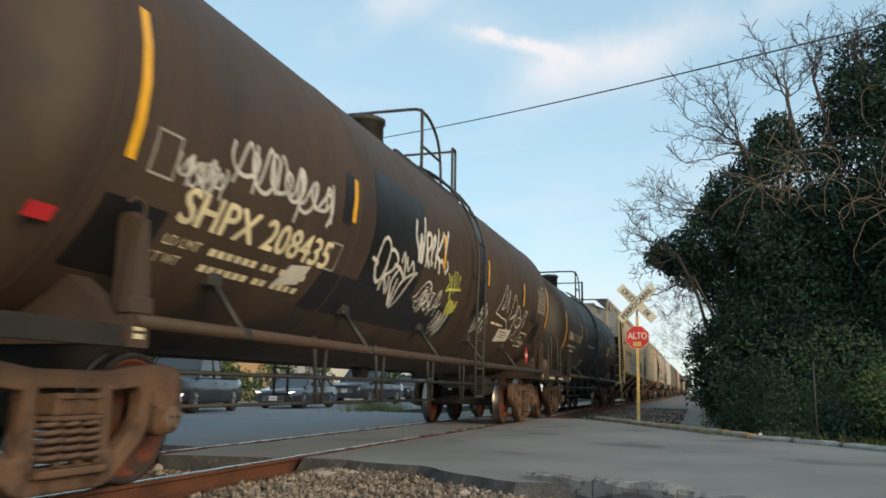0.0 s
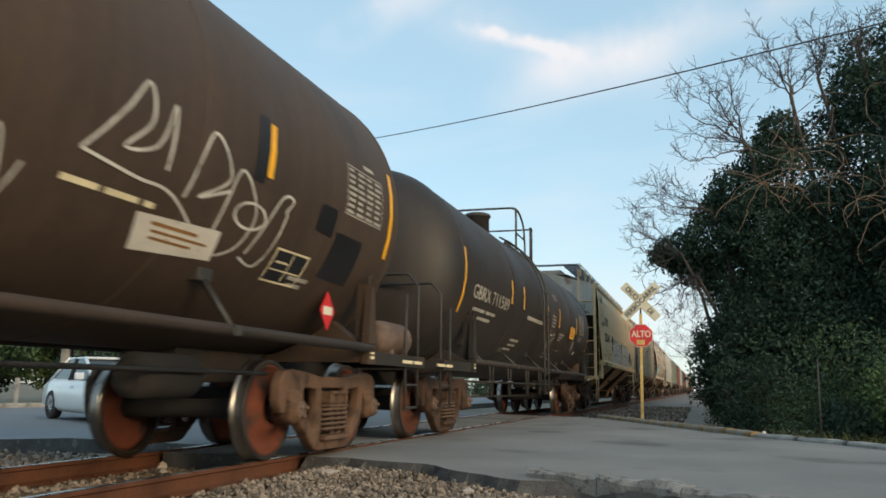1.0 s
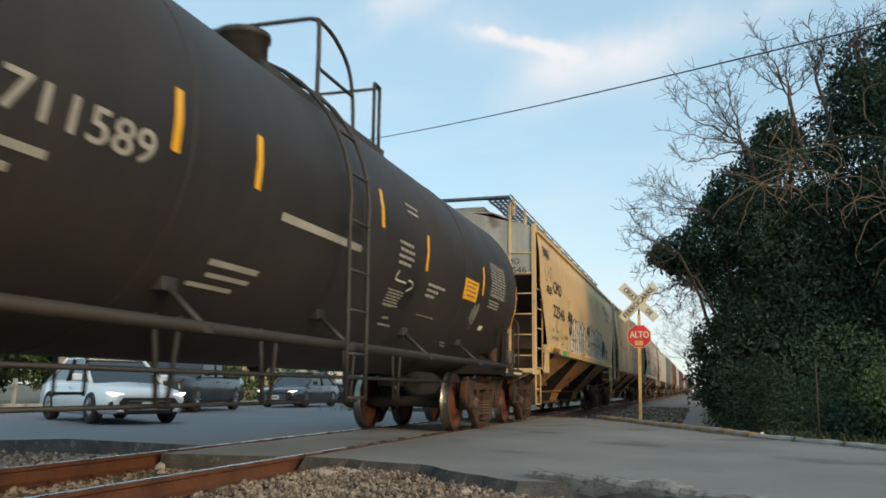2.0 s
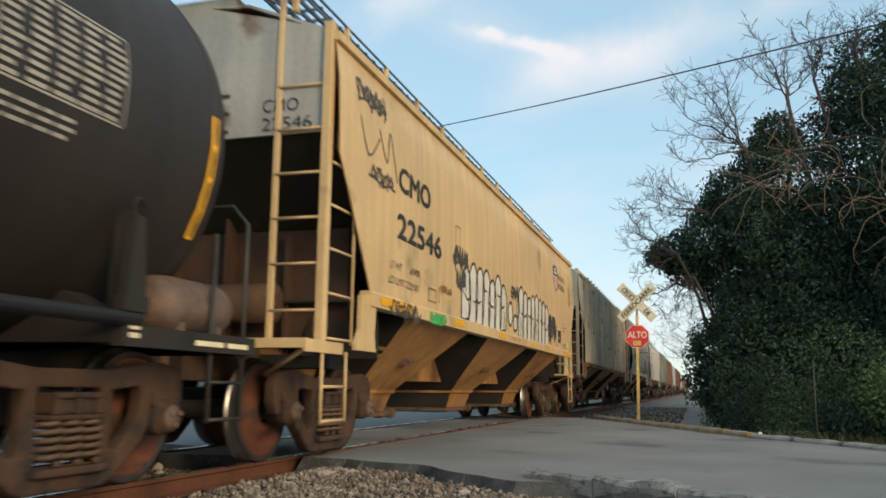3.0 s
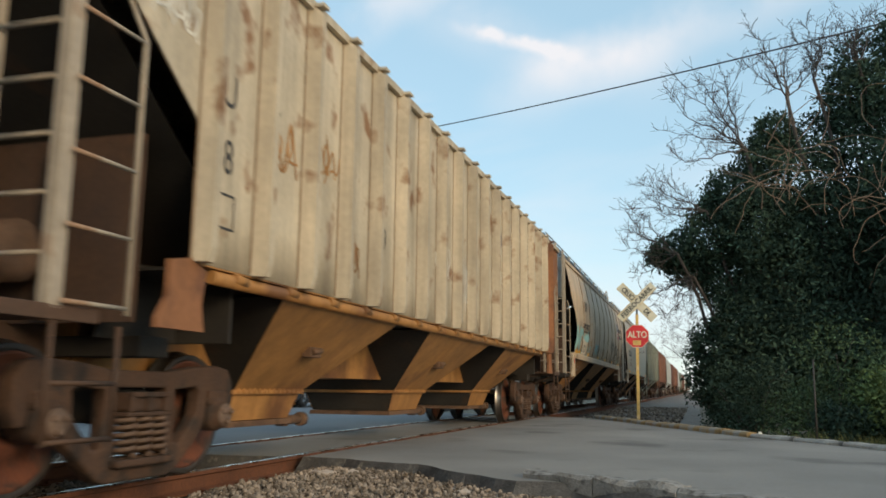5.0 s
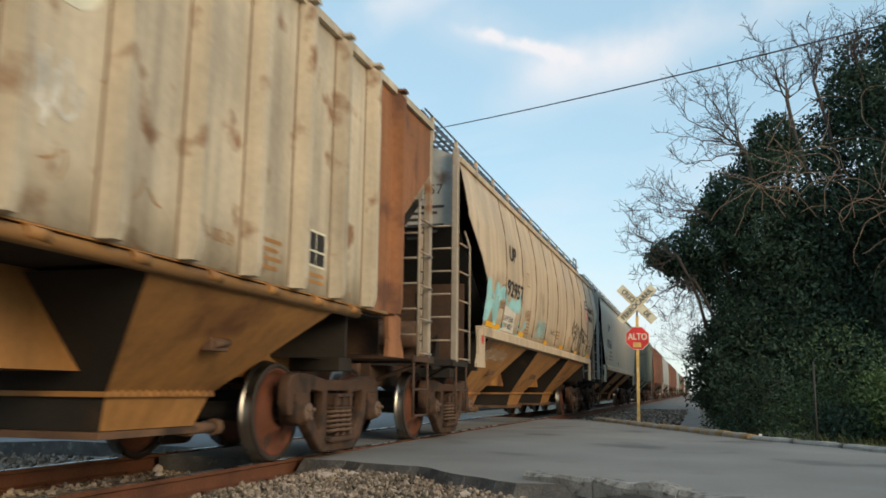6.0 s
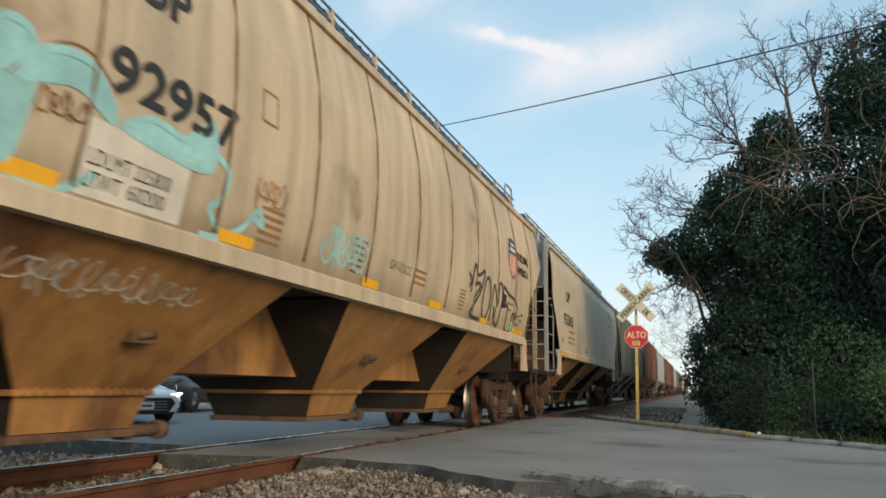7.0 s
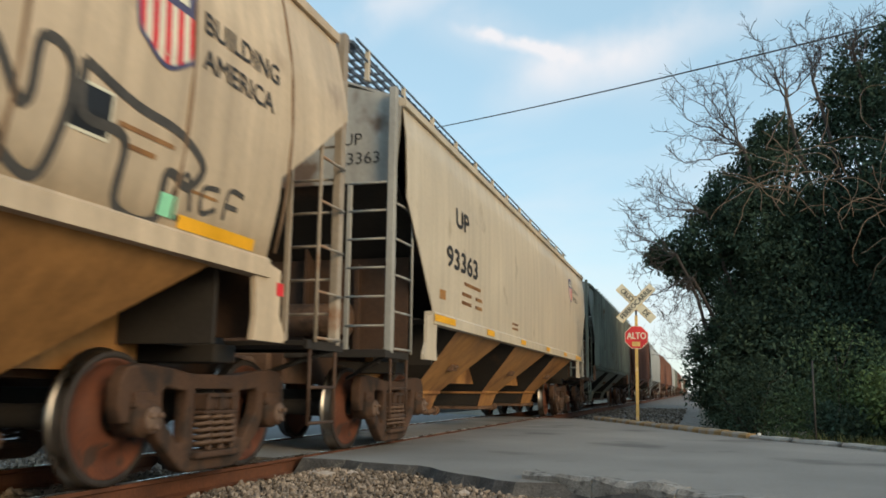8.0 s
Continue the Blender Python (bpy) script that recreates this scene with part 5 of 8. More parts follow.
def decorate_tank_a():
    s = moved(on_tank(1.55, 2.52), 1.0236, -0.04)
    c = tank_a
    for u, v, h in ((-6.86, 2.0, 0.95), (-3.69, 2.25, 0.42), (1.62, 2.30, 0.40), (-0.74, 2.23, 0.44), (4.40, 2.25, 0.42), (6.92, 2.0, 0.92)):
        tape(u, v, 0.085, h, s, c)
    for u, v, w, h in ((-3.12, 1.74, 1.62, 1.2), (-3.95, 1.30, 4.3, 0.43), (-6.9, 1.25, 0.62, 0.52), (5.35, 2.02, 0.34, 0.24), (5.75, 1.62, 0.62, 0.45), (-3.9, 2.22, 0.2, 0.48), (1.22, 1.75, 0.42, 2.0), (4.22, 2.2, 0.16, 0.5),):
        patch("overpainted_patch", [(u, v), (u + w, v - 0.02), (u + w, v + h), (u + 0.02, v + h)], s, M_PATCH, c, 0.004, "blackened overpainted patch", cells=26)
    stencil("reporting_mark", "SHPX 208435", 0.36, -6.20, 1.73, s, M_CREAM_LETTER, c, bold=0.012, width=2.28, label="cream stencilled car number")
    rng = random.Random(5)
    stencil("load_lettering", "LD LMT", 0.11, -6.2, 1.56, s, M_CREAM_LETTER, c, width=0.42)
    stencil("load_lettering", "LT WT", 0.11, -6.25, 1.42, s, M_CREAM_LETTER, c, width=0.34)
    bars("load_lettering", [(-5.66 + q * 0.115, 1.56 - 0.14 * r, 0.085, 0.06) for r in (0, 1) for q in (0, 1, 2, 3, 4, 5, 6.6, 7.6, 9.2, 10.2, 11.2, 12.4)], s, M_CREAM_LETTER, c)
    patch("label_plate", [(-4.62, 1.45), (-4.22, 1.52), (-4.16, 1.72), (-4.5, 1.68)], s, M_SPRAY_FILL, c, 0.006, "pale paper label")
    box_frame(-3.95, 1.75, 0.2, 0.24, s, M_WHITE, c)
    box_frame(-6.62, 1.98, 0.22, 0.26, s, M_WHITE, c)
    tag_paint("graffiti", scribble(3, -5.75, 2.12, 1.6, 0.36, 6), 0.035, s, M_SPRAY_WHITE, c, "white sprayed tag")
    tag_paint("graffiti", scribble(8, -6.35, 1.98, 0.5, 0.22, 4), 0.022, s, M_SPRAY_WHITE, c, "faint white sprayed tag")
    flank = lambda u, z, k: s(u, 2.52 + 1.55 * math.asin((z - 2.52) / 1.55), k)
    tag_paint("graffiti", [[(-3.0, 2.02), (-2.89, 2.0), (-2.81, 1.97)],
                           [(-2.81, 1.97), (-2.87, 2.04), (-2.83, 2.21), (-2.74, 2.27), (-2.64, 2.24), (-2.58, 2.17), (-2.57, 2.05), (-2.58, 1.96), (-2.6, 1.86), (-2.66, 1.81), (-2.77, 1.85), (-2.87, 1.96), (-2.88, 2.03)],
                           [(-2.55, 1.94), (-2.58, 2.08), (-2.55, 2.17), (-2.43, 2.17), (-2.31, 2.1), (-2.31, 2.04), (-2.35, 2.0), (-2.48, 1.92), (-2.59, 1.9), (-2.51, 1.87), (-2.31, 1.73), (-2.36, 1.84), (-2.41, 1.9)],
                           [(-2.55, 1.88), (-2.55, 1.79), (-2.53, 1.74)], [(-2.37, 2.04), (-2.24, 2.03), (-2.1, 1.99), (-1.96, 1.92)], [(-2.19, 2.08), (-2.16, 2.2), (-2.07, 2.08), (-1.97, 1.94)],
                           [(-2.06, 2.17), (-1.97, 2.06), (-1.91, 2.04), (-1.86, 2.14), (-1.77, 2.08), (-1.68, 1.98)], [(-2.18, 2.04), (-2.28, 1.91), (-2.27, 1.82), (-2.1, 1.66), (-2.06, 1.64), (-2.13, 1.77), (-2.15, 1.91)],
                           [(-1.6, 2.04), (-1.78, 2.0), (-1.96, 1.92), (-2.03, 1.81), (-1.99, 1.62), (-1.9, 1.67), (-1.81, 1.84), (-1.68, 2.02)]], 0.042, flank, M_SPRAY_WHITE, c, "bold white sprayed letters")
    for letter in ([[(-1.84, 2.65), (-1.86, 2.46), (-1.73, 2.3), (-1.66, 2.18), (-1.70, 2.35), (-1.68, 2.5), (-1.62, 2.3), (-1.57, 2.18), (-1.57, 2.45), (-1.52, 2.74)]],
                   [[(-1.40, 2.15), (-1.44, 2.34), (-1.46, 2.53), (-1.31, 2.56), (-1.31, 2.42), (-1.42, 2.31), (-1.26, 2.16)]], [[(-1.26, 2.32), (-1.14, 2.5), (-1.16, 2.57), (-1.25, 2.46), (-1.24, 2.25), (-1.15, 2.21)]],
                   [[(-0.98, 2.7), (-1.06, 2.38), (-1.05, 2.18)], [(-0.74, 2.69), (-1.0, 2.42), (-1.09, 2.33), (-0.95, 2.31), (-0.85, 2.14)]],
                   [[(-0.92, 2.28), (-0.82, 2.31), (-0.77, 2.28)], [(-0.53, 2.75), (-0.66, 2.54), (-0.68, 2.41)], [(-0.59, 2.35), (-0.54, 2.25), (-0.59, 2.19), (-0.66, 2.22)]]):
        tag_paint("graffiti", letter, 0.06, flank, M_SPRAY_WHITE, c, "white sprayed letter")
    tag_paint("graffiti", [[(-0.45, 2.21), (-0.31, 2.11), (-0.36, 1.98), (-0.18, 2.05)], [(-0.19, 2.27), (-0.1, 2.1), (-0.04, 1.98)], [(-0.07, 2.28), (0.01, 2.01)], [(0.1, 2.24), (0.11, 2.05)], [(-0.29, 2.01), (0.25, 2.06)], [(-0.27, 2.2), (-0.13, 1.89)]], 0.03, flank, M_SPRAY_YELLOW, c, "lime sprayed scrawl")
    tag_paint("graffiti", scribble(22, -0.1, 1.72, 0.4, 0.18, 4), 0.02, flank, M_SPRAY_YELLOW, c, "lime sprayed scrawl")
    tag_paint("graffiti", [[(-1.44, 1.77), (-1.34, 1.83), (-1.28, 1.92), (-1.11, 2.01), (-0.95, 1.96), (-0.89, 1.86), (-1.01, 1.72), (-1.05, 1.63)], [(-1.36, 1.74), (-1.24, 1.75), (-1.16, 1.8)], [(-1.06, 1.86), (-0.92, 1.81), (-0.76, 1.72)], [(-0.86, 1.9), (-0.71, 1.9)]], 0.02, flank, M_SPRAY_WHITE, c, "thin white sprayed scrawl")
    tag_paint("graffiti", scribble(31, -0.3, 1.35, 0.5, 0.35, 4), 0.02, s, M_SPRAY_WHITE, c)
    tag_paint("graffiti", scribble(33, -1.25, 1.62, 0.8, 0.34, 4), 0.018, s, M_SPRAY_WHITE, c)
    s0, s = s, (lambda u, v, k: s0(2.55 + (u - 2.3) * 0.97, 1.55 + (v - 1.5) * 0.82, k))
    tag_paint("graffiti", [[(2.3, 1.98), (2.55, 2.35), (2.72, 2.62), (2.8, 2.35), (2.62, 2.1), (2.9, 2.2), (3.0, 2.55), (3.05, 2.05)], [(2.3, 1.98), (2.8, 1.92), (3.2, 1.88), (3.75, 1.52)],
                           [(3.3, 1.9), (3.45, 2.5), (3.75, 2.2), (3.45, 1.95), (3.8, 2.1)], [(3.75, 1.5), (3.85, 2.3), (4.2, 2.0), (4.15, 1.65), (3.95, 1.5)], oval(4.15, 1.95, 0.22, 0.12), [(4.3, 1.6), (4.5, 2.2), (4.7, 2.25), (4.62, 2.1)], [(4.25, 1.55), (4.5, 1.5), (4.62, 1.75), (4.66, 2.1)]],
              0.026, s, M_SPRAY_WHITE, c, "large looping white tag")
    s = s0
    tag_paint("graffiti", scribble(41, 1.55, 1.5, 0.6, 0.5, 3), 0.02, s, M_SPRAY_WHITE, c)
    patch("label_plate", [(3.28, 1.44), (4.14, 1.50), (4.08, 1.74), (3.18, 1.70)], s, M_SPRAY_FILL, c, 0.006, "tan paper label with fine print")
    bars("label_print", [(3.35, 1.645, 0.5, 0.025), (3.38, 1.595, 0.62, 0.02), (3.40, 1.545, 0.45, 0.02)], lambda u, v, k: s(u, v, 0.008), M_SLOPE, c)
    bars("tank_lettering", [(2.5, 1.74, 0.3, 0.04), (2.85, 1.74, 0.3, 0.04), (3.2, 1.74, 0.1, 0.04)], s, M_CREAM_LETTER, c)
    box_frame(4.92, 1.47, 0.54, 0.28, s, M_CREAM_LETTER, c, M_PATCH)
    bars("panel_print", [(4.97, 1.64, 0.2, 0.02), (5.2, 1.48, 0.015, 0.26), (4.94, 1.57, 0.5, 0.012)], lambda u, v, k: s(u, v, 0.006), M_CREAM_LETTER, c)
    chart(5.85, 2.28, 0.85, 0.46, 8, 4, s, M_WHITE, c)
    bars("tank_lettering", [(6.25, 2.80, 0.25, 0.04), (5.3, 1.52, 0.36, 0.04), (5.34, 1.45, 0.25, 0.04)], s, M_WHITE, c)
    bm = bmesh.new()
    mid = Vector(s(6.16, 1.37, 0.12))
    prism(bm, [(mid.y + a, mid.z + b) for a, b in ((0, -0.19), (0.16, 0), (0, 0.19), (-0.16, 0))], "x", mid.x - 0.006, mid.x)
    pl = part("hazard_placard", bm, M_RED, c, "red and white diamond placard")
    bars("placard_print", [(mid.y - 0.10, mid.z - 0.04, 0.20, 0.08)], lambda u, v, k: (mid.x + 0.004, u, v), M_SIGN_WHITE, pl)
    patch("red_tape", [(-7.35, 1.50), (-7.15, 1.50), (-7.15, 1.60), (-7.35, 1.60)], s, M_RED, c, 0.006)


def decorate_tank_b():
    skin = on_tank(1.5, 2.38)
    s = lambda u, v, k: skin(u + (0.20 if u > -1.5 else -0.22), v, k)
    c = tank_b
    for u, v, h in ((-6.55, 1.72, 0.95), (-3.45, 2.15, 0.42), (-2.4, 2.15, 0.42), (-0.2, 2.35, 0.42), (1.36, 2.10, 0.44), (4.16, 2.10, 0.44), (6.58, 1.64, 0.88)):
        tape(u, v, 0.085, h, s, c)
    stencil("reporting_mark", "GBRX 711589", 0.30, -6.0, 2.0, s, M_WHITE, c, bold=0.006, width=2.4, label="white stencilled car number")
    bars("tank_lettering", [(-5.8, 1.82, 0.7, 0.05), (-5.0, 1.82, 0.6, 0.05), (-5.4, 1.70, 0.8, 0.05), (-2.6, 1.5, 0.7, 0.05), (-2.55, 1.4, 0.6, 0.04), (-2.7, 1.3, 0.6, 0.04), (-1.9, 2.0, 1.25, 0.07)], s, M_WHITE, c)
    rng = random.Random(9)

    def print_rows(u, v, w, rows, pitch, tall):
        # rows of small unreadable words
        lines = []
        for k in range(rows):
            q = u + 0.03 * (k % 2)
            while q < u + w - 0.05:
                ln = min(rng.uniform(0.06, 0.16), u + w - q)
                lines.append((q, v - k * pitch, ln, tall))
                q += ln + 0.025
        bars("tank_lettering", lines, skin, M_WHITE, c)
    print_rows(0.88, 2.78, 0.42, 2, 0.08, 0.028)
    print_rows(0.60, 2.28, 0.50, 4, 0.075, 0.036)
    print_rows(0.58, 1.74, 0.50, 6, 0.035, 0.014)
    print_rows(0.62, 1.55, 0.33, 1, 0.05, 0.012)
    print_rows(0.86, 1.39, 0.24, 1, 0.05, 0.036)
    print_rows(0.86, 1.30, 0.44, 1, 0.05, 0.028)
    print_rows(1.81, 1.94, 0.72, 1, 0.05, 0.036)
    print_rows(1.80, 1.87, 0.52, 1, 0.05, 0.032)
    print_rows(1.80, 1.80, 0.36, 1, 0.05, 0.032)
    print_rows(1.82, 1.54, 0.68, 1, 0.05, 0.012)
    print_rows(4.85, 2.06, 0.70, 3, 0.05, 0.022)
    tag_paint("graffiti", [[(0.72, 1.98), (0.66, 1.90), (0.72, 1.87), (1.02, 1.87)], [(1.06, 1.91), (1.22, 1.90), (1.26, 1.84), (1.10, 1.78)]], 0.022, skin, M_SPRAY_WHITE, c, "short white sprayed strokes")
    patch("overpainted_patch", [(1.05, 1.58), (1.40, 1.58), (1.40, 1.92), (1.05, 1.92)], skin, M_PATCH, c, 0.002, "blackened overpainted patch", cells=8)
    patch("label_plate", [(3.36, 1.95), (4.10, 1.95), (4.12, 2.25), (3.36, 2.25)], skin, M_REFLECT, c, 0.006, "yellow-orange notice plate")
    bars("label_print", [(3.44, 2.19, 0.58, 0.025), (3.44, 2.13, 0.5, 0.025), (3.44, 2.07, 0.56, 0.025), (3.5, 2.0, 0.45, 0.03)], lambda u, v, k: skin(u, v, 0.009), M_SLOPE, c)
    chart(4.92, 2.16, 0.95, 0.52, 11, 5, skin, M_WHITE, c)
    patch("label_plate", [(4.80, 1.56), (5.02, 1.56), (5.02, 1.64), (4.80, 1.64)], skin, M_SPRAY_FILL, c, 0.006)
    tag_paint("graffiti", scribble(51, 4.05, 1.60, 0.32, 0.34, 4), 0.010, skin, M_WHITE, c, "faint white scrawl")
    tag_paint("graffiti", [[(3.42, 1.22), (3.7, 1.22), (3.6, 1.17), (3.85, 1.16)]], 0.02, skin, M_WHITE, c)
    bm = bmesh.new()
    box(bm, -0.35, 0.35, -0.45, 0.05, 3.82, 4.02, 0.05)
    part("valve_cover", bm, M_REFLECT, c, "yellow valve cover on the tank's top")


def bubble_tag(name, letters_at, surface, parent, line, fill, label, inner=False):
    """Fat filled letters, each with a thick outline."""
    for ctrl in letters_at:
        pts, faces = [], []
        ring = smooth_line(ctrl + [ctrl[0]], 4)[:-1]
        cu, cv = sum(p.x for p in ring) / len(ring), sum(p.y for p in ring) / len(ring)
        pts.append(surface(cu, cv, 0.003))
        for f in (0.5, 1.0):
            pts += [surface(cu + (p.x - cu) * f, cv + (p.y - cv) * f, 0.003) for p in ring]
        m = len(ring)
        faces += [(0, 1 + i, 1 + (i + 1) % m) for i in range(m)]
        faces += [(1 + i, 1 + m + i, 1 + m + (i + 1) % m, 1 + (i + 1) % m) for i in range(m)]
        body = part(name, raw(name, pts, faces, fill), fill, parent, label)
        part("graffiti_outline", raw("graffiti_outline", *ribbon([ctrl + [ctrl[0]]], 0.045, surface, 0.007), line), line, body, "thick sprayed outline")
        if not inner:
            continue
        us, vs = [p[0] for p in ctrl], [p[1] for p in ctrl]
        u0, w, v0, h = min(us), max(us) - min(us), min(vs), max(vs) - min(vs)
        rng = random.Random(int(u0 * 100))
        flip = rng.random() < 0.5
        near, far = (u0 + w, u0 + w * rng.uniform(0.3, 0.5)) if flip else (u0, u0 + w * rng.uniform(0.5, 0.7))
        cross = v0 + h * rng.uniform(0.4, 0.68)
        marks = [[(near, cross + 0.03), ((near + far) / 2, cross - 0.02), (far, cross + rng.uniform(-0.06, 0.08))]]
        if rng.random() < 0.6:
            marks.append([(far, cross - 0.08), (far + 0.03, v0 + h * 0.25), (far - 0.03, v0 + 0.01)])
        for mark in marks:
            part("graffiti_stroke", raw("graffiti_stroke", *ribbon([mark], 0.032, surface, 0.009), line), line, body)


def fat_letters(seed, u0, u1, v0, v1, count, lean=0.0):
    rng = random.Random(seed)
    out = []
    step = (u1 - u0) / count
    for k in range(count):
        a, b = u0 + step * k - 0.04, u0 + step * (k + 1) + 0.05
        lo, hi = v0 + rng.uniform(-0.02, 0.03), v1 - rng.uniform(0, 0.18) * (v1 - v0)
        m = (a + b) / 2
        out.append([(a + 0.02, lo), (a, (lo + hi) / 2 + rng.uniform(-.08, .08)), (a + 0.02, hi - 0.16), (a + 0.3 * (b - a), hi - 0.02), (m + 0.1 * (b - a), hi), (b - 0.05, hi - 0.14), (b, (lo + hi) / 2 + rng.uniform(-.1, .1)), (b - 0.05, lo + rng.uniform(0, .1)), (m, lo + rng.uniform(-0.02, .02))])
    return out


def shield(u, v, w, h, surface, parent):
    """A plain shield badge: dark top, red and pale stripes below."""
    patch("badge_top", [(u, v + h * 0.62), (u + w, v + h * 0.62), (u + w * 0.94, v + h), (u + w * 0.06, v + h)], surface, M_SHIELD_BLUE, parent, 0.004, "plain shield badge, dark top over red stripes")
    bars("badge_bar", [(u + w * 0.14, v + h * 0.70, w * 0.72, h * 0.09), (u + w * 0.2, v + h * 0.85, w * 0.6, h * 0.06)], lambda p, q, k: surface(p, q, 0.007), M_SIGN_WHITE, parent)
    tag_paint("badge_rim", [[(u, v + h * 0.95), (u + w * 0.5, v + h * 1.03), (u + w, v + h * 0.95)], [(u, v + h * 0.95), (u, v + h * 0.28), (u + w * 0.15, v + h * 0.12), (u + w * 0.5, v - h * 0.01), (u + w * 0.85, v + h * 0.12), (u + w, v + h * 0.28), (u + w, v + h * 0.95)]], 0.03, surface, M_SHIELD_BLUE, parent)
    n = 9
    for k in range(n):
        a, b = k / n, (k + 1) / n
        low = lambda q: v + h * 0.28 * abs(2 * q - 1) ** 2.2
        patch("badge_stripe", [(u + w * a, low(a)), (u + w * b, low(b)), (u + w * b, v + h * 0.62), (u + w * a, v + h * 0.62)], surface, M_RED if k % 2 == 0 else M_SIGN_WHITE, parent, 0.0035, cells=3)


def decorate_hop_a():
    s, c = moved(on_hopper("smooth"), 1.03, 0.25), hop_a
    stencil("reporting_mark", "CMO", 0.38, -6.06, 2.80, s, M_BLACK_LETTER, c, width=1.1, bold=0.018, label="black stencilled car initials")
    stencil("reporting_mark", "22546", 0.38, -6.08, 2.27, s, M_BLACK_LETTER, c, width=1.58, bold=0.018, label="black stencilled car number")
    stencil("load_lettering", "LT WT", 0.12, -6.25, 1.92, s, M_BLACK_LETTER, c, width=0.36)
    stencil("load_lettering", "60900", 0.12, -5.62, 1.93, s, M_BLACK_LETTER, c, width=0.33)
    stencil("load_lettering", "LD LMT 225100", 0.12, -6.28, 1.76, s, M_BLACK_LETTER, c, width=0.96)
    end = lambda u, v, k: (u, -7.55 - 0.004 - k, v)
    stencil("end_lettering", "CMO", 0.18, 0.80, 3.22, end, M_BLACK_LETTER, c, width=0.38)
    stencil("end_lettering", "22546", 0.18, 0.80, 3.04, end, M_BLACK_LETTER, c, width=0.52)
    bars("end_print", [(-0.1, 3.4 - k * 0.09, 0.55 - 0.08 * (k % 2), 0.04) for k in range(5)], end, M_BLACK_LETTER, c)
    bubble_tag("graffiti", fat_letters(2, -3.5, -0.85, 1.58, 2.5, 7), s, c, M_SPRAY_BLACK, M_SPRAY_FILL, "fat silver graffiti letters", inner=True)
    bubble_tag("graffiti", fat_letters(7, 0.2, 3.2, 1.56, 2.55, 8), s, c, M_SPRAY_BLACK, M_SPRAY_FILL, "fat silver graffiti letters", inner=True)
    bubble_tag("graffiti", [oval(-0.5, 1.95, 0.17, 0.2), oval(-0.1, 1.82, 0.16, 0.14), oval(0.12, 2.1, 0.1, 0.16)], s, c, M_SPRAY_BLACK, M_SPRAY_FILL, "small silver graffiti shapes")
    tag_paint("graffiti", scribble(61, -3.92, 2.30, 0.68, 0.26, 6) + scribble(62, -3.8, 2.02, 0.46, 0.24, 4), 0.034, s, M_SPRAY_BLACK, c, "black dripping sprayed letters")
    tag_paint("graffiti", scribble(63, 3.25, 1.78, 0.95, 0.5, 5), 0.085, s, M_SPRAY_BLACK, c, "blurred black sprayed tag")
    tag_paint("graffiti", scribble(64, -0.45, 2.25, 0.6, 0.22, 4), 0.03, s, M_SPRAY_BLACK, c)
    tag_paint("graffiti", scribble(65, -6.25, 1.42, 0.85, 0.16, 5), 0.028, lambda a, b, k: s(a, b, k + 0.042), M_SPRAY_BLACK, c, "black sprayed tag over yellow tape")
    tag_paint("graffiti", scribble(66, -4.95, 1.44, 0.58, 0.13, 5), 0.026, lambda a, b, k: s(a, b, k + 0.042), M_SPRAY_GREEN, c, "bright green sprayed tag")
    box_frame(-4.94, 1.72, 0.27, 0.13, s, M_SLOPE, c)
    tag_paint("graffiti", scribble(70, -4.5, 1.86, 0.5, 0.1, 5), 0.014, s, M_SLOPE, c, "thin brown scrawl")
    tag_paint("graffiti", scribble(67, -7.15, 3.45, 0.7, 0.22, 5), 0.03, s, M_SPRAY_BLACK, c, "thin black scrawl")
    tag_paint("graffiti", [[(-7.1, 3.3), (-6.9, 2.95), (-6.6, 3.2)], [(-6.6, 3.3), (-6.4, 3.0), (-6.3, 3.35), (-6.1, 2.85)]] + scribble(68, -6.85, 2.72, 0.65, 0.16, 4), 0.022, s, M_SPRAY_BLACK, c, "thin black handwriting scrawl")
    tag_paint("graffiti", scribble(69, 6.05, 2.75, 0.55, 0.55, 3), 0.009, s, M_SPRAY_BLACK, c)
    for u, w in ((-6.55, 0.95), (-3.98, 0.48), (-1.43, 0.42), (1.2, 0.42), (3.02, 0.45), (5.25, 0.95)):
        tape(u, 1.475, w, 0.085, lambda a, b, k: s(a, b + 0.02, k + 0.038), c)
    shield(3.98, 2.92, 0.55, 0.55, s, c)
    stencil("slogan", "BUILDING", 0.19, 4.62, 3.22, s, M_BLACK_LETTER, c, width=0.95)
    stencil("slogan", "AMERICA", 0.19, 4.62, 3.00, s, M_BLACK_LETTER, c, width=0.9)
    box_frame(4.5, 1.74, 0.44, 0.30, s, M_SIGN_WHITE, c, M_PATCH)
    bars("panel_print", [(4.71, 1.74, 0.015, 0.3), (4.5, 1.84, 0.44, 0.012)], lambda u, v, k: s(u, v, 0.006), M_SIGN_WHITE, c)
    bars("side_print", [(5.2, 2.2, 0.12, 0.03), (5.2, 2.12, 0.2, 0.03), (5.2, 2.04, 0.3, 0.03), (5.5, 2.12, 0.2, 0.03), (5.2, 1.72, 0.5, 0.03), (5.2, 1.66, 0.6, 0.025), (-4.55, 1.72, 0.02, 0.2), (4.25, 1.7, 0.16, 0.02), (4.25, 1.66, 0.2, 0.02)], s, M_SLOPE, c)
    stencil("sill_lettering", "THIS CAR HAS 2 COMP", 0.075, -0.62, 1.505, lambda a, b, k: s(a, b, k + 0.038), M_SLOPE, c, width=0.85)
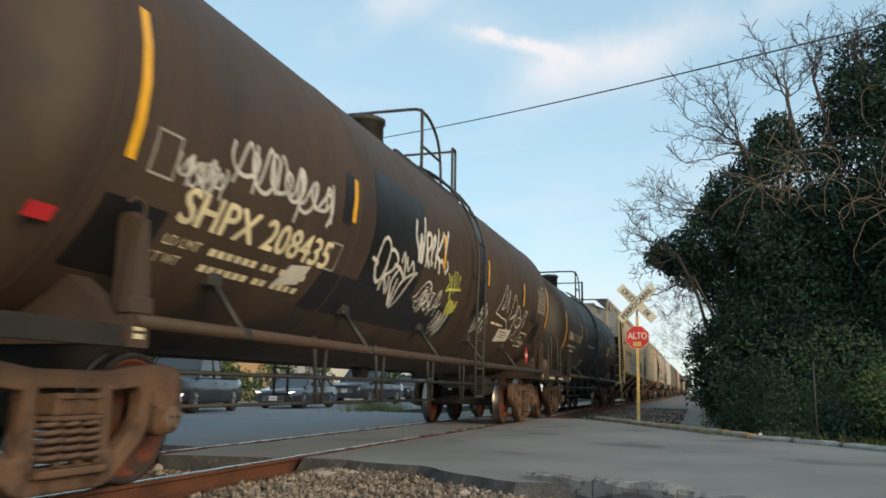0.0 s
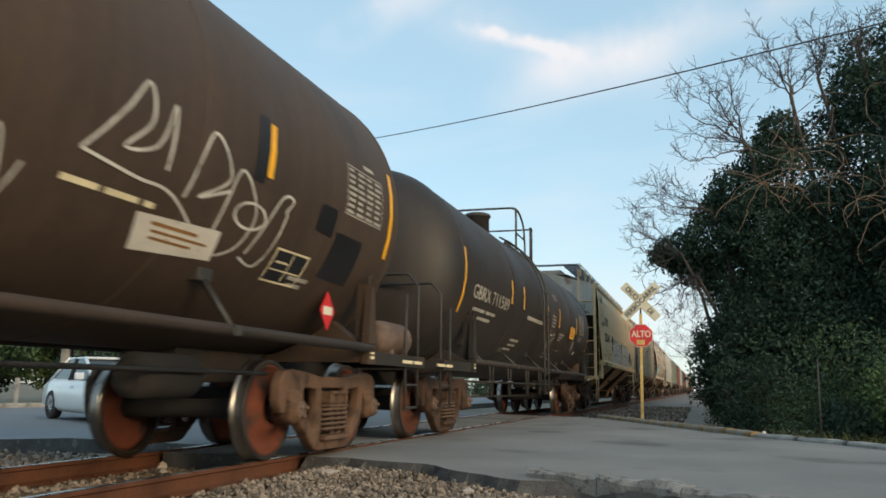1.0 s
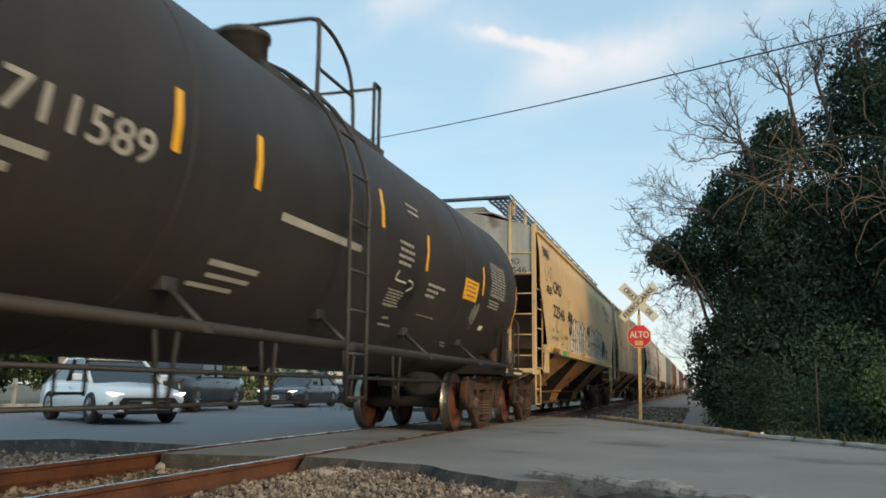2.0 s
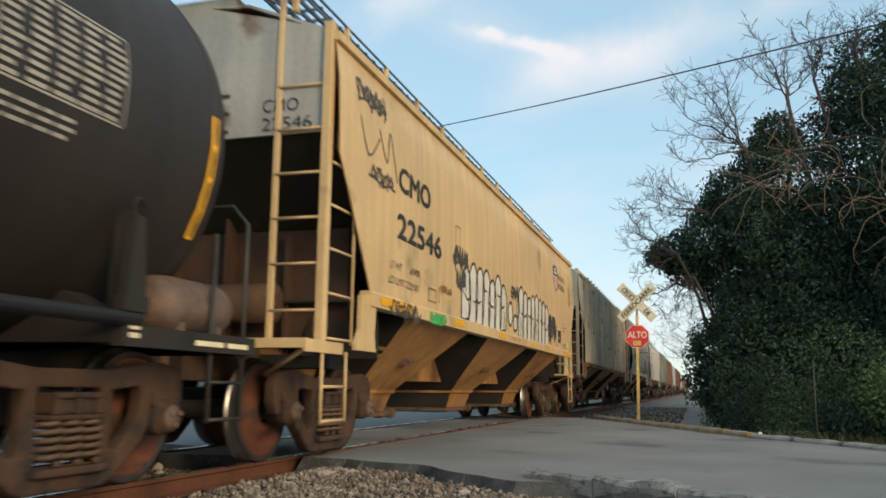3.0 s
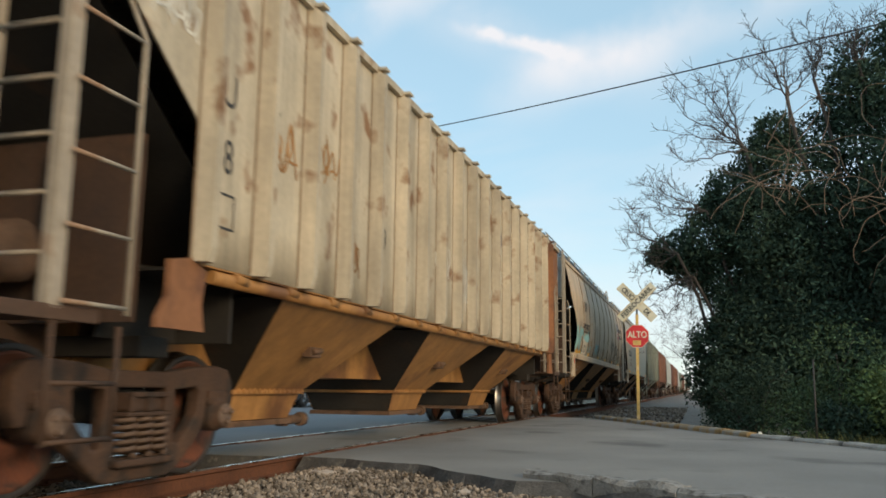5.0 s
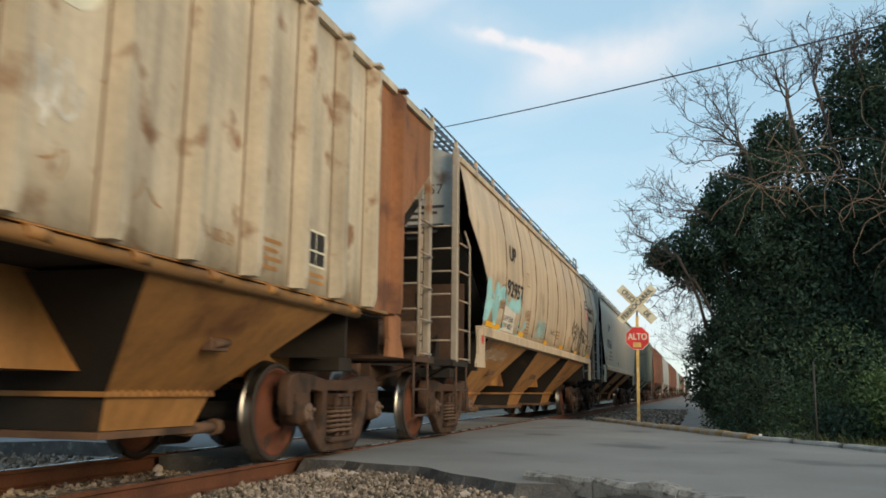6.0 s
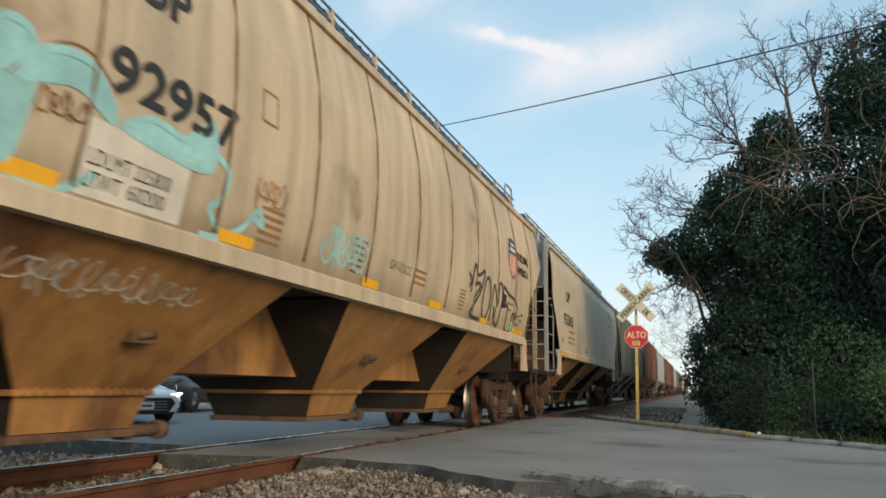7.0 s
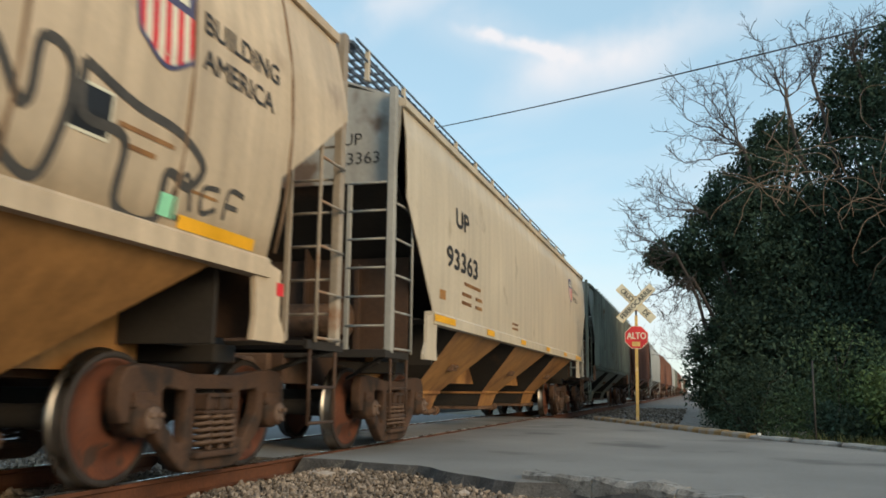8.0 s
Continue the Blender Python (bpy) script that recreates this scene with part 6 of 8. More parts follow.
    box_frame(-3.84, 2.58, 0.2, 0.25, s, M_SLOPE, c)
    patch("sticker", [(5.86, 1.68), (6.02, 1.68), (6.02, 1.84), (5.86, 1.84)], s, M_MINT, c, 0.006, "mint green sticker")
    patch("sticker", [(6.19, 1.25), (6.37, 1.25), (6.37, 1.40), (6.19, 1.40)], lambda u, v, k: (1.612 + k, u, v), M_MINT, c, 0.004, "mint green sticker")
    bars("slope_print", [(-5.6, 1.1, 0.8, 0.04), (-5.5, 1.02, 0.7, 0.04)], lambda u, v, k: (0.665 + (v - 0.62) * 1.045, u, v), M_SLOPE, c)


def decorate_hop_b():
    s, c = on_hopper("ribbed"), hop_b
    for ch, u, v in (("U", -6.62, 2.62), ("P", -5.92, 2.64), ("8", -6.58, 2.14), ("5", -5.92, 2.10), ("0", -5.18, 2.06), ("1", -4.38, 2.06), ("9", -3.50, 2.08)):
        stencil("reporting_mark", ch, 0.36, u, v, s, M_BLACK_LETTER, c, squeeze=0.75, label="worn black stencilled character")
    tape(-6.73, 1.58, 0.09, 0.95, s, c)
    box_frame(-6.62, 1.76, 0.2, 0.22, s, M_BLACK_LETTER, c)
    tag_paint("graffiti", scribble(71, -7.62, 3.28, 0.55, 0.28, 4) + scribble(72, -7.45, 2.95, 0.5, 0.28, 3), 0.026, s, M_SPRAY_WHITE, c, "pale sprayed scrawl on the cut-back end")
    for seed, u, v, w, h in ((73, -1.55, 2.0, 0.55, 0.5), (74, -0.42, 1.85, 0.55, 0.65), (76, 1.45, 2.05, 0.5, 0.3)):
        tag_paint("graffiti", scribble(seed, u, v, w, h, 3), 0.03, s, M_SPRAY_WHITE, c, "faint pale sprayed scrawl")
    for u, v, w, h in ((-5.95, 2.35, 0.45, 0.4), (-5.1, 2.5, 0.4, 0.35), (-4.4, 1.75, 0.3, 0.35)):
        tag_paint("graffiti", scribble(int(u * -50), u, v, w, h, 2), 0.022, s, M_SLOPE, c, "thin brown sprayed scrawl")
    # badge whose lower half is painted over
    u, v, w, h = 1.63, 2.66, 0.50, 0.62
    patch("badge_top", [(u, v + h * 0.62), (u + w, v + h * 0.62), (u + w * 0.94, v + h), (u + w * 0.06, v + h)], s, M_SHIELD_BLUE, c, 0.004, "plain dark badge over a pale painted-out patch")
    bars("badge_bar", [(u + w * 0.14, v + h * 0.70, w * 0.72, h * 0.09), (u + w * 0.2, v + h * 0.85, w * 0.6, h * 0.06)], lambda p, q, k: s(p, q, 0.007), M_SIGN_WHITE, c)
    ring = oval(u + w / 2, v + h * 0.36, w * 0.5, h * 0.36, 16)
    part("badge_patch", raw("badge_patch", [s(p, q, 0.003) for p, q in ring[:-1]], [list(range(len(ring) - 1))], M_SIGN_WHITE), M_SIGN_WHITE, c, "pale painted-out patch")
    for u in (-1.42, -4.45):
        tape(u, 1.55, 0.10, 0.4, s, c)
    tape(4.64, 1.56, 0.10, 0.42, s, c)
    box_frame(4.77, 1.72, 0.34, 0.28, s, M_SIGN_WHITE, c, M_PATCH)
    bars("panel_print", [(4.93, 1.72, 0.015, 0.28), (4.77, 1.83, 0.34, 0.015)], lambda u, v, k: s(u, v, 0.006), M_SIGN_WHITE, c)
    stencil("side_lettering", "CH-180-24", 0.13, 3.13, 1.66, s, M_SLOPE, c, width=0.48)
    bars("side_print", [(3.90, 1.78 - k * 0.07, 0.42 - 0.06 * (k % 2), 0.03) for k in range(4)] + [(4.77, 1.62 - k * 0.06, 0.34, 0.03) for k in range(2)] + [(0.0, 1.66, 0.5, 0.03), (0.0, 1.6, 0.45, 0.03), (-0.8, 1.7, 0.4, 0.03)], s, M_SLOPE, c)
    # dents and scrapes in the panels
    for u, v, a in ((1.75, 1.80, 0.3), (1.9, 1.72, 1.2), (2.15, 2.35, -0.6), (2.5, 1.75, 0.9), (2.62, 1.85, -0.8), (3.0, 2.6, 1.0), (-2.4, 2.3, 0.4)):
        tag_paint("scrape", [[(u, v), (u + 0.10 * math.cos(a), v + 0.10 * math.sin(a)), (u + 0.17 * math.cos(a + 0.2), v + 0.17 * math.sin(a + 0.2))]], 0.010, s, M_SLOPE, c, "dark scrape in the paint")
    patch("end_repaint", [(6.0, 1.48), (6.87, 1.48), (6.87, 3.93), (6.0, 3.93)], s, M_RUSTY_END, c, 0.004, "rust-brown end panel")
    patch("end_repaint", [(6.87, 2.40), (8.09, 3.31), (8.09, 3.93), (6.87, 3.93)], s, M_RUSTY_END, c, 0.004, "rust-brown end panel")
    tape(6.74, 1.5, 0.11, 0.85, s, c)


def decorate_hop_c():
    s, c = moved(on_hopper("round"), 1.028, -0.09), hop_c
    stencil("reporting_mark", "UP", 0.36, -5.0, 2.88, s, M_BLACK_LETTER, c, width=0.52, bold=0.018, label="black stencilled car initials")
    stencil("reporting_mark", "92957", 0.37, -5.16, 2.27, s, M_BLACK_LETTER, c, width=1.28, bold=0.018, label="black stencilled car number")
    patch("repainted_panel", [(-5.24, 1.67), (-4.32, 1.67), (-4.32, 2.08), (-5.24, 2.08)], s, M_SPRAY_FILL, c, 0.004, "fresh pale painted panel")
    up = lambda u, v, k: s(u, v, k + 0.003)
    stencil("load_lettering", "LDLMT 225800", 0.13, -5.2, 1.84, up, M_BLACK_LETTER, c, width=0.72)
    stencil("load_lettering", "LTWT", 0.13, -5.2, 1.72, up, M_BLACK_LETTER, c, width=0.3)
    stencil("load_lettering", "60200", 0.13, -4.84, 1.72, up, M_BLACK_LETTER, c, width=0.34)
    bubble_tag("graffiti", [[(-6.45, 1.75), (-6.48, 2.28), (-6.3, 2.36), (-6.08, 2.12), (-5.86, 2.36), (-5.66, 2.28), (-5.68, 1.76), (-5.86, 1.78), (-6.06, 1.98), (-6.24, 1.78)], [(-5.75, 2.1), (-5.6, 2.3), (-5.3, 2.35), (-5.1, 2.2), (-5.08, 2.1), (-5.35, 2.2), (-5.6, 2.15)], [(-5.0, 2.1), (-4.75, 2.22), (-4.4, 2.2), (-4.15, 2.38), (-4.12, 2.08), (-4.6, 2.06)]], s, c, M_SPRAY_BLUE, M_SPRAY_BLUE, "turquoise graffiti letters")
    tag_paint("graffiti_stroke", [[(-5.7, 2.1), (-5.72, 1.72), (-5.4, 1.64), (-5.1, 1.8)], [(-4.1, 1.66), (-3.85, 1.68), (-3.6, 1.8), (-3.45, 1.95), (-3.35, 1.85), (-3.5, 1.9)], [(-4.08, 2.2), (-3.9, 2.1), (-3.95, 1.9), (-4.05, 1.85), (-3.9, 1.72)]], 0.05, s, M_SPRAY_BLUE, c, "turquoise sprayed curve")
    tag_paint("graffiti_stroke", scribble(81, -5.6, 2.0, 0.35, 0.14, 3) + scribble(82, -3.5, 2.0, 0.4, 0.2, 3) + [[(-5.8, 2.1), (-5.55, 2.35), (-5.3, 2.4), (-5.06, 2.25)]], 0.012, s, M_SLOPE, c)
    tag_paint("graffiti", scribble(83, -2.3, 1.75, 0.9, 0.35, 4), 0.025, s, M_SPRAY_BLUE, c, "faded turquoise scrawl")
    box_frame(-3.54, 2.62, 0.2, 0.22, s, M_SLOPE, c)
    for u, w in ((-6.25, 0.9), (-3.88, 0.46), (-1.36, 0.42), (0.72, 0.48), (3.2, 0.36), (5.39, 0.92)):
        tape(u, 1.66, w, 0.085, s, c)
    shield(4.76, 2.58, 0.55, 0.66, s, c)
    stencil("slogan", "BUILDING", 0.21, 5.40, 2.96, s, M_BLACK_LETTER, c, width=1.0, bold=0.004)
    stencil("slogan", "AMERICA", 0.21, 5.40, 2.71, s, M_BLACK_LETTER, c, width=0.92, bold=0.004)
    s0, s = s, (lambda u, v, k: s0(2.25 + (u - 2.15) * 1.09, v + 0.02, k))
    tag_paint("graffiti", [[(2.30, 2.02), (2.42, 2.42), (2.62, 2.30), (2.95, 2.40), (2.75, 2.05), (2.55, 1.86), (2.45, 1.70), (2.95, 1.68)], [(2.15, 2.28), (2.28, 2.18), (2.18, 2.08)], [(2.45, 2.15), (2.75, 2.18), (2.5, 1.95)]], 0.06, s, M_SPRAY_BLACK, c, "broad grey-black sprayed letter")
    tag_paint("graffiti", [oval(3.15, 2.02, 0.2, 0.32, 9)], 0.06, s, M_SPRAY_BLACK, c, "broad grey-black sprayed letter")
    tag_paint("graffiti", [[(3.45, 1.70), (3.52, 2.28), (3.8, 1.98), (3.85, 2.34), (4.05, 2.25), (3.98, 1.70), (3.75, 1.74), (3.62, 1.95)]], 0.06, s, M_SPRAY_BLACK, c, "broad grey-black sprayed letter")
    tag_paint("graffiti", [[(4.12, 2.34), (4.5, 2.24), (4.9, 2.20), (5.15, 2.06), (5.05, 1.9), (4.85, 1.94), (4.82, 1.64), (4.5, 1.66), (4.46, 2.02), (4.15, 2.06), (4.12, 2.34)]], 0.06, s, M_SPRAY_BLACK, c, "broad grey-black sprayed letter")
    s = s0
    tag_paint("graffiti", [[(5.25, 1.78), (5.38, 2.0), (5.48, 1.78)], [(5.75, 1.98), (5.58, 1.95), (5.6, 1.8), (5.75, 1.85)], [(5.85, 1.8), (5.87, 2.0), (6.05, 2.0)], [(5.86, 1.9), (6.0, 1.9)], [(5.3, 1.72), (5.6, 1.7)]], 0.035, s, M_SPRAY_BLACK, c)
    box_frame(4.35, 2.0, 0.28, 0.24, s, M_SIGN_WHITE, c, M_PATCH)
    patch("sticker", [(5.17, 1.70), (5.34, 1.70), (5.34, 1.84), (5.17, 1.84)], s, M_MINT, c, 0.009, "pale green sticker")
    bars("side_print", [(-3.4, 1.98 - k * 0.06, 0.34, 0.025) for k in range(5)] + [(-1.7, 2.05 - k * 0.06, 0.3, 0.02) for k in range(6)] + [(0.05, 2.0 - k * 0.07, 0.4, 0.03) for k in range(3)] + [(1.9, 2.0 - k * 0.05, 0.3, 0.02) for k in range(6)] + [(4.7, 2.1, 0.5, 0.03), (4.75, 2.0, 0.3, 0.03), (5.45, 1.9, 0.3, 0.02)], s, M_SLOPE, c)
    stencil("side_lettering", "CH-113-CC", 0.14, -0.75, 1.92, s, M_BLACK_LETTER, c, width=0.66)
    end = lambda u, v, k: (u, -7.85 - 0.004 - k, v)
    stencil("end_lettering", "92957", 0.22, 0.70, 3.45, end, M_BLACK_LETTER, c, width=0.55)
    bars("end_print", [(0.72, 3.25 - k * 0.09, 0.55 - 0.1 * (k % 3), 0.04) for k in range(6)], end, M_BLACK_LETTER, c)
    tag_paint("graffiti", scribble(85, -5.6, 1.2, 1.7, 0.18, 8), 0.010, lambda u, v, k: (0.663 + (v - 0.62) * 0.922 + k, u, v), M_SPRAY_WHITE, c, "chalk scrawl on the slope")
    patch("red_sticker", [(6.92, 1.38), (7.03, 1.38), (7.03, 1.48), (6.92, 1.48)], lambda u, v, k: (1.545 + k, u - 0.12, v), M_RED, c)
    patch("red_sticker", [(-6.62, 1.38), (-6.5, 1.38), (-6.5, 1.5), (-6.62, 1.5)], lambda u, v, k: (1.545 + k, u - 0.1, v), M_RED, c)


def decorate_hop_d():
    s, c = moved(on_hopper("smooth"), 1.03, -0.145), hop_d
    stencil("reporting_mark", "UP", 0.36, -5.55, 2.85, s, M_BLACK_LETTER, c, width=0.66, bold=0.018, label="black stencilled car initials")
    stencil("reporting_mark", "93363", 0.38, -5.95, 2.26, s, M_BLACK_LETTER, c, width=1.55, bold=0.018, label="black stencilled car number")
    bars("side_print", [(-5.1, 2.1, 0.9, 0.05), (-5.2, 1.95, 0.5, 0.05), (-5.2, 1.83, 0.5, 0.05), (-4.5, 1.95, 0.4, 0.05), (-4.5, 1.83, 0.4, 0.05), (-2.0, 1.8, 0.5, 0.04), (-2.0, 1.72, 0.5, 0.04), (-6.2, 1.8, 0.25, 0.12)], s, M_SLOPE, c)
    for u, w in ((-6.5, 0.9), (-3.9, 0.45), (-1.4, 0.42), (1.2, 0.42), (3.6, 0.42), (5.6, 0.9)):
        tape(u, 1.475, w, 0.085, lambda a, b, k: s(a, b + 0.02, k + 0.038), c)
    shield(4.75, 2.95, 0.5, 0.55, s, c)
    stencil("slogan", "BUILDING", 0.18, 5.35, 3.22, s, M_BLACK_LETTER, c, width=0.95)
    stencil("slogan", "AMERICA", 0.18, 5.35, 3.0, s, M_BLACK_LETTER, c, width=0.9)
    end = lambda u, v, k: (u, -7.85 - 0.004 - k, v)
    stencil("end_lettering", "UP", 0.2, 0.8, 3.45, end, M_BLACK_LETTER, c, width=0.25)
    stencil("end_lettering", "93363", 0.2, 0.75, 3.22, end, M_BLACK_LETTER, c, width=0.52)


decorate_tank_a()
decorate_tank_b()
decorate_hop_a()
decorate_hop_b()
decorate_hop_c()
decorate_hop_d()


# ---- crossing sign, stake, cable ----
def crossing_sign():
    th = tagged(new("crossing_sign"), "white crossbuck over a red stop sign on a worn yellow post", "road sign")
    bm = bmesh.new()
    box(bm, -0.038, 0.038, -0.03, 0.03, -0.12, 2.55, 0.006)
    part("post", bm, M_POST, th, "worn yellow and white post")
    bm = bmesh.new()
    box(bm, -0.022, 0.022, -0.02, 0.02, 2.5, 3.05, 0.004)
    part("post_extension", bm, M_IRON, th)
    face = lambda ang, cz: (lambda u, v, k: (u * math.cos(ang) - v * math.sin(ang), -0.046 - k, cz + u * math.sin(ang) + v * math.cos(ang)))
    for k, (ang, words) in enumerate(((-45, (("CRUCE", -0.50, 0.42), ("DE", 0.27, 0.17))), (46, (("FERROCARRIL", -0.53, 1.06),)))):
        a = radians(ang)
        bm = bmesh.new()
        box(bm, -0.61, 0.61, -0.006, 0.006, -0.115, 0.115, 0.003)
        arm = part("crossbuck_arm", bm, M_SIGN_WHITE, th, "off-white signboard with black letters")
        arm.matrix_basis = pose(0, -0.036 - 0.014 * k, 2.86, 0, -ang, 0)
        surf = lambda u, v, q: (u, -0.008 - q, v)
        for text, u, w in words:
            stencil("sign_lettering", text, 0.185, u, -0.062, surf, M_BLACK_LETTER, arm, width=w, bold=0.004)
        bars("sign_border", [(-0.60, -0.108, 1.2, 0.012), (-0.60, 0.096, 1.2, 0.012)], surf, M_POST, arm)
    oct_ = lambda r: [(r * math.cos(radians(22.5 + 45 * k)), r * math.sin(radians(22.5 + 45 * k))) for k in range(8)]
    bm = bmesh.new()
    prism(bm, [(x, z + 1.99) for x, z in oct_(0.315)], "y", -0.042, -0.036)
    plate = part("stop_plate_rim", bm, M_SIGN_WHITE, th)
    bm = bmesh.new()
    prism(bm, [(x, z + 1.99) for x, z in oct_(0.30)], "y", -0.046, -0.0422)
    red = part("stop_plate", bm, M_RED, th, "red octagonal plate")
    stencil("sign_lettering", "ALTO", 0.235, -0.235, 1.95, lambda u, v, k: (u, -0.047 - k, v), M_SIGN_WHITE, red, width=0.47, bold=0.006)
    bm = bmesh.new()
    box(bm, -0.11, 0.09, -0.050, -0.047, 1.76, 1.88)
    part("sticker", bm, M_POST, red, "peeling yellow sticker")
    th.matrix_basis = pose(-1.45, 21.9, 0.05, 0, 0.6, 4)


crossing_sign()


def stake():
    bm = bmesh.new()
    tube(bm, [(0, 0, -0.3), (0.01, 0, 1.15)], 0.012, 6)
    th = tagged(new("stake", finish(bm, "stake", M_IRON)), "thin grey metal stake beside the kerb", "stake")
    th.location = (1.62, 13.3, 0.0)
    bm = bmesh.new()
    box(bm, -0.025, 0.025, -0.02, 0.02, 0, 0.035, 0.008)
    th = tagged(new("litter", finish(bm, "litter", M_PLATE)), "crumpled white paper cup on the kerb", "litter")
    th.location = (0.86, 13.42, 0.055)


stake()


def cable(name, a, b, sag, r):
    a, b = Vector(a), Vector(b)
    bm = bmesh.new()
    pts = []
    for k in range(41):
        q = k / 40
        p = a.lerp(b, q)
        p.z -= sag * 4 * q * (1 - q)
        pts.append(p)
    tube(bm, pts, r, 6)
    tagged(new(name, finish(bm, name, M_CABLE)), "black overhead cable against the sky", "cable")


cable("overhead_cable", (-31.25, 61.9, 20.55), (10.2, 23.8, 11.45), 0.5, 0.03)


# ---- plants ----
def leaves(name, blobs, count, size, mat, seed):
    """A mesh of many small leaves in uneven clumps: blobs of (x, y, z, radius, flatness)."""
    rng = np.random.default_rng(seed)
    vol = np.array([b[3] ** 2.2 for b in blobs])
    pick = rng.choice(len(blobs), size=count, p=vol / vol.sum())
    B = np.array([b[:5] for b in blobs])[pick]
    d = rng.normal(size=(count, 3))
    d /= np.linalg.norm(d, axis=1)[:, None]
    sub = np.array([noise.noise(Vector(v) * 2.3 + Vector((float(k), 0, 0))) for v, k in zip((d * 1.0).tolist(), pick.tolist())])
    rad = B[:, 3] * (1.0 + 0.38 * sub) * rng.uniform(0.25, 1.0, count) ** 0.42
    c = B[:, :3] + d * rad[:, None] * np.stack([np.ones(count), np.ones(count), B[:, 4]], 1)
    c += rng.normal(size=(count, 3)) * 0.05
    c[:, 2] = np.maximum(c[:, 2], -0.3)
    u = rng.normal(size=(count, 3))
    u /= np.linalg.norm(u, axis=1)[:, None]
    w = np.cross(u, rng.normal(size=(count, 3)))
    w /= np.linalg.norm(w, axis=1)[:, None]
    s = rng.uniform(0.6, 1.3, count)[:, None] * size
    tip, mid, base = c + u * s, c + w * s * 0.38, c - u * s
    mid2 = c - w * s * 0.38
    verts = np.stack([base, mid, tip, mid2], 1).reshape(-1, 3)
    me = bpy.data.meshes.new(name)
    me.vertices.add(count * 4)
    me.vertices.foreach_set("co", verts.ravel())
    me.loops.add(count * 4)
    me.loops.foreach_set("vertex_index", np.arange(count * 4))
    me.polygons.add(count)
    me.polygons.foreach_set("loop_start", np.arange(count) * 4)
    me.update(calc_edges=True)
    me.materials.append(mat)
    return me


def limbs(rng, start, way, length, radius, depth, out, spread=0.55, lift=0.12, droop=0.0):
    """Grows a branch and its twigs as bent tapering lines."""
    pts, rad = [Vector(start)], [radius]
    d = Vector(way).normalized()
    n = 5
    for k in range(n):
        d = (d + Vector((rng.gauss(0, 0.16), rng.gauss(0, 0.16), rng.gauss(0, 0.12) + lift * 0.3 - droop))).normalized()
        pts.append(pts[-1] + d * length / n)
        rad.append(radius * (1 - 0.6 * (k + 1) / n))
    out.append((pts, rad))
    if depth == 0:
        return
    for k in range(rng.randint(3, 5)):
        i = rng.randint(1, n)
        e = Vector((rng.gauss(0, 1), rng.gauss(0, 1), rng.gauss(0.25, 0.8)))
        nd = (pts[i] - pts[i - 1]).normalized() * (1 - spread) + e.normalized() * spread
        limbs(rng, pts[i], nd, length * rng.uniform(0.45, 0.7), rad[i] * 0.62, depth - 1, out, spread, lift, droop)


def wood_mesh(name, branches, mat, sides=4):
    verts, faces = [], []
    for pts, rad in branches:
        n0 = len(verts)
        m = sides if rad[0] > 0.02 else 3
        for i, (p, r) in enumerate(zip(pts, rad)):
            d = (pts[min(i + 1, len(pts) - 1)] - pts[max(i - 1, 0)]).normalized()
            a = d.orthogonal().normalized()
            b = d.cross(a)
            verts += [p + (a * math.cos(q * math.tau / m) + b * math.sin(q * math.tau / m)) * max(r, 0.0055) for q in range(m)]
        for i in range(len(pts) - 1):
            faces += [(n0 + i * m + q, n0 + i * m + (q + 1) % m, n0 + (i + 1) * m + (q + 1) % m, n0 + (i + 1) * m + q) for q in range(m)]
    return raw(name, verts, faces, mat, True)


def leafy_tree(x, y, blobs, count, size, seed, label, mat=None, height=4.0):
    rng = random.Random(seed)
    th = tagged(new("tree"), label, "tree", group="roadside trees")
    th.location = (x, y, -0.4)
    out = []
    limbs(rng, (0, 0, 0), (0.05, 0, 1), height * 0.45, 0.16, 0, out)
    for b in blobs:
        tip = Vector((b[0], b[1], b[2]))
        a = out[0][0][-1]
        pts = [a.lerp(tip, k / 6) + Vector((rng.gauss(0, .08), rng.gauss(0, .08), 0.25 * math.sin(k / 6 * math.pi))) for k in range(7)]
        pts[0] = a
        out.append((pts, [0.09 - 0.011 * k for k in range(7)]))
    part("trunk", wood_mesh("trunk", out, M_BARK, 7), M_BARK, th)
    part("crown", leaves("crown", blobs, count, size, mat or M_LEAF, seed), M_LEAF, th, "dense dark green foliage")
    return th


def blob_set(rng, n, rx, ry, z0, z1, r0, r1):
    return [(rng.uniform(-rx, rx), rng.uniform(-ry, ry), rng.uniform(z0, z1), rng.uniform(r0, r1), rng.uniform(0.7, 0.95)) for _ in range(n)]


r_tree = random.Random(77)
leafy_tree(3.2, 24.4, [(-0.95, -1.21, 7.95, 0.62, 0.9), (-1.2, -1.04, 7.35, 0.75, 0.9), (-2.01, -0.42, 6.48, 0.9, 0.9), (-2.63, -0.66, 6.1, 0.45, 0.9), (-2.65, -1.2, 5.17, 0.95, 0.9), (-3.7, -0.82, 4.78, 0.7, 0.8), (-3.22, -0.77, 4.4, 0.65, 0.8), (-4.1, -1.12, 4.68, 0.36, 0.8),
                       (-2.27, -0.49, 4.18, 1.0, 0.9), (-1.99, -1.17, 3.03, 0.85, 0.9), (-2.5, -0.87, 2.09, 1.0, 0.9), (-2.52, -0.73, 1.2, 0.95, 0.9), (-1.4, -1.43, 5.38, 1.3, 0.9)],
           50000, 0.066, 1, "dark evergreen tree at the roadside", height=5.5)
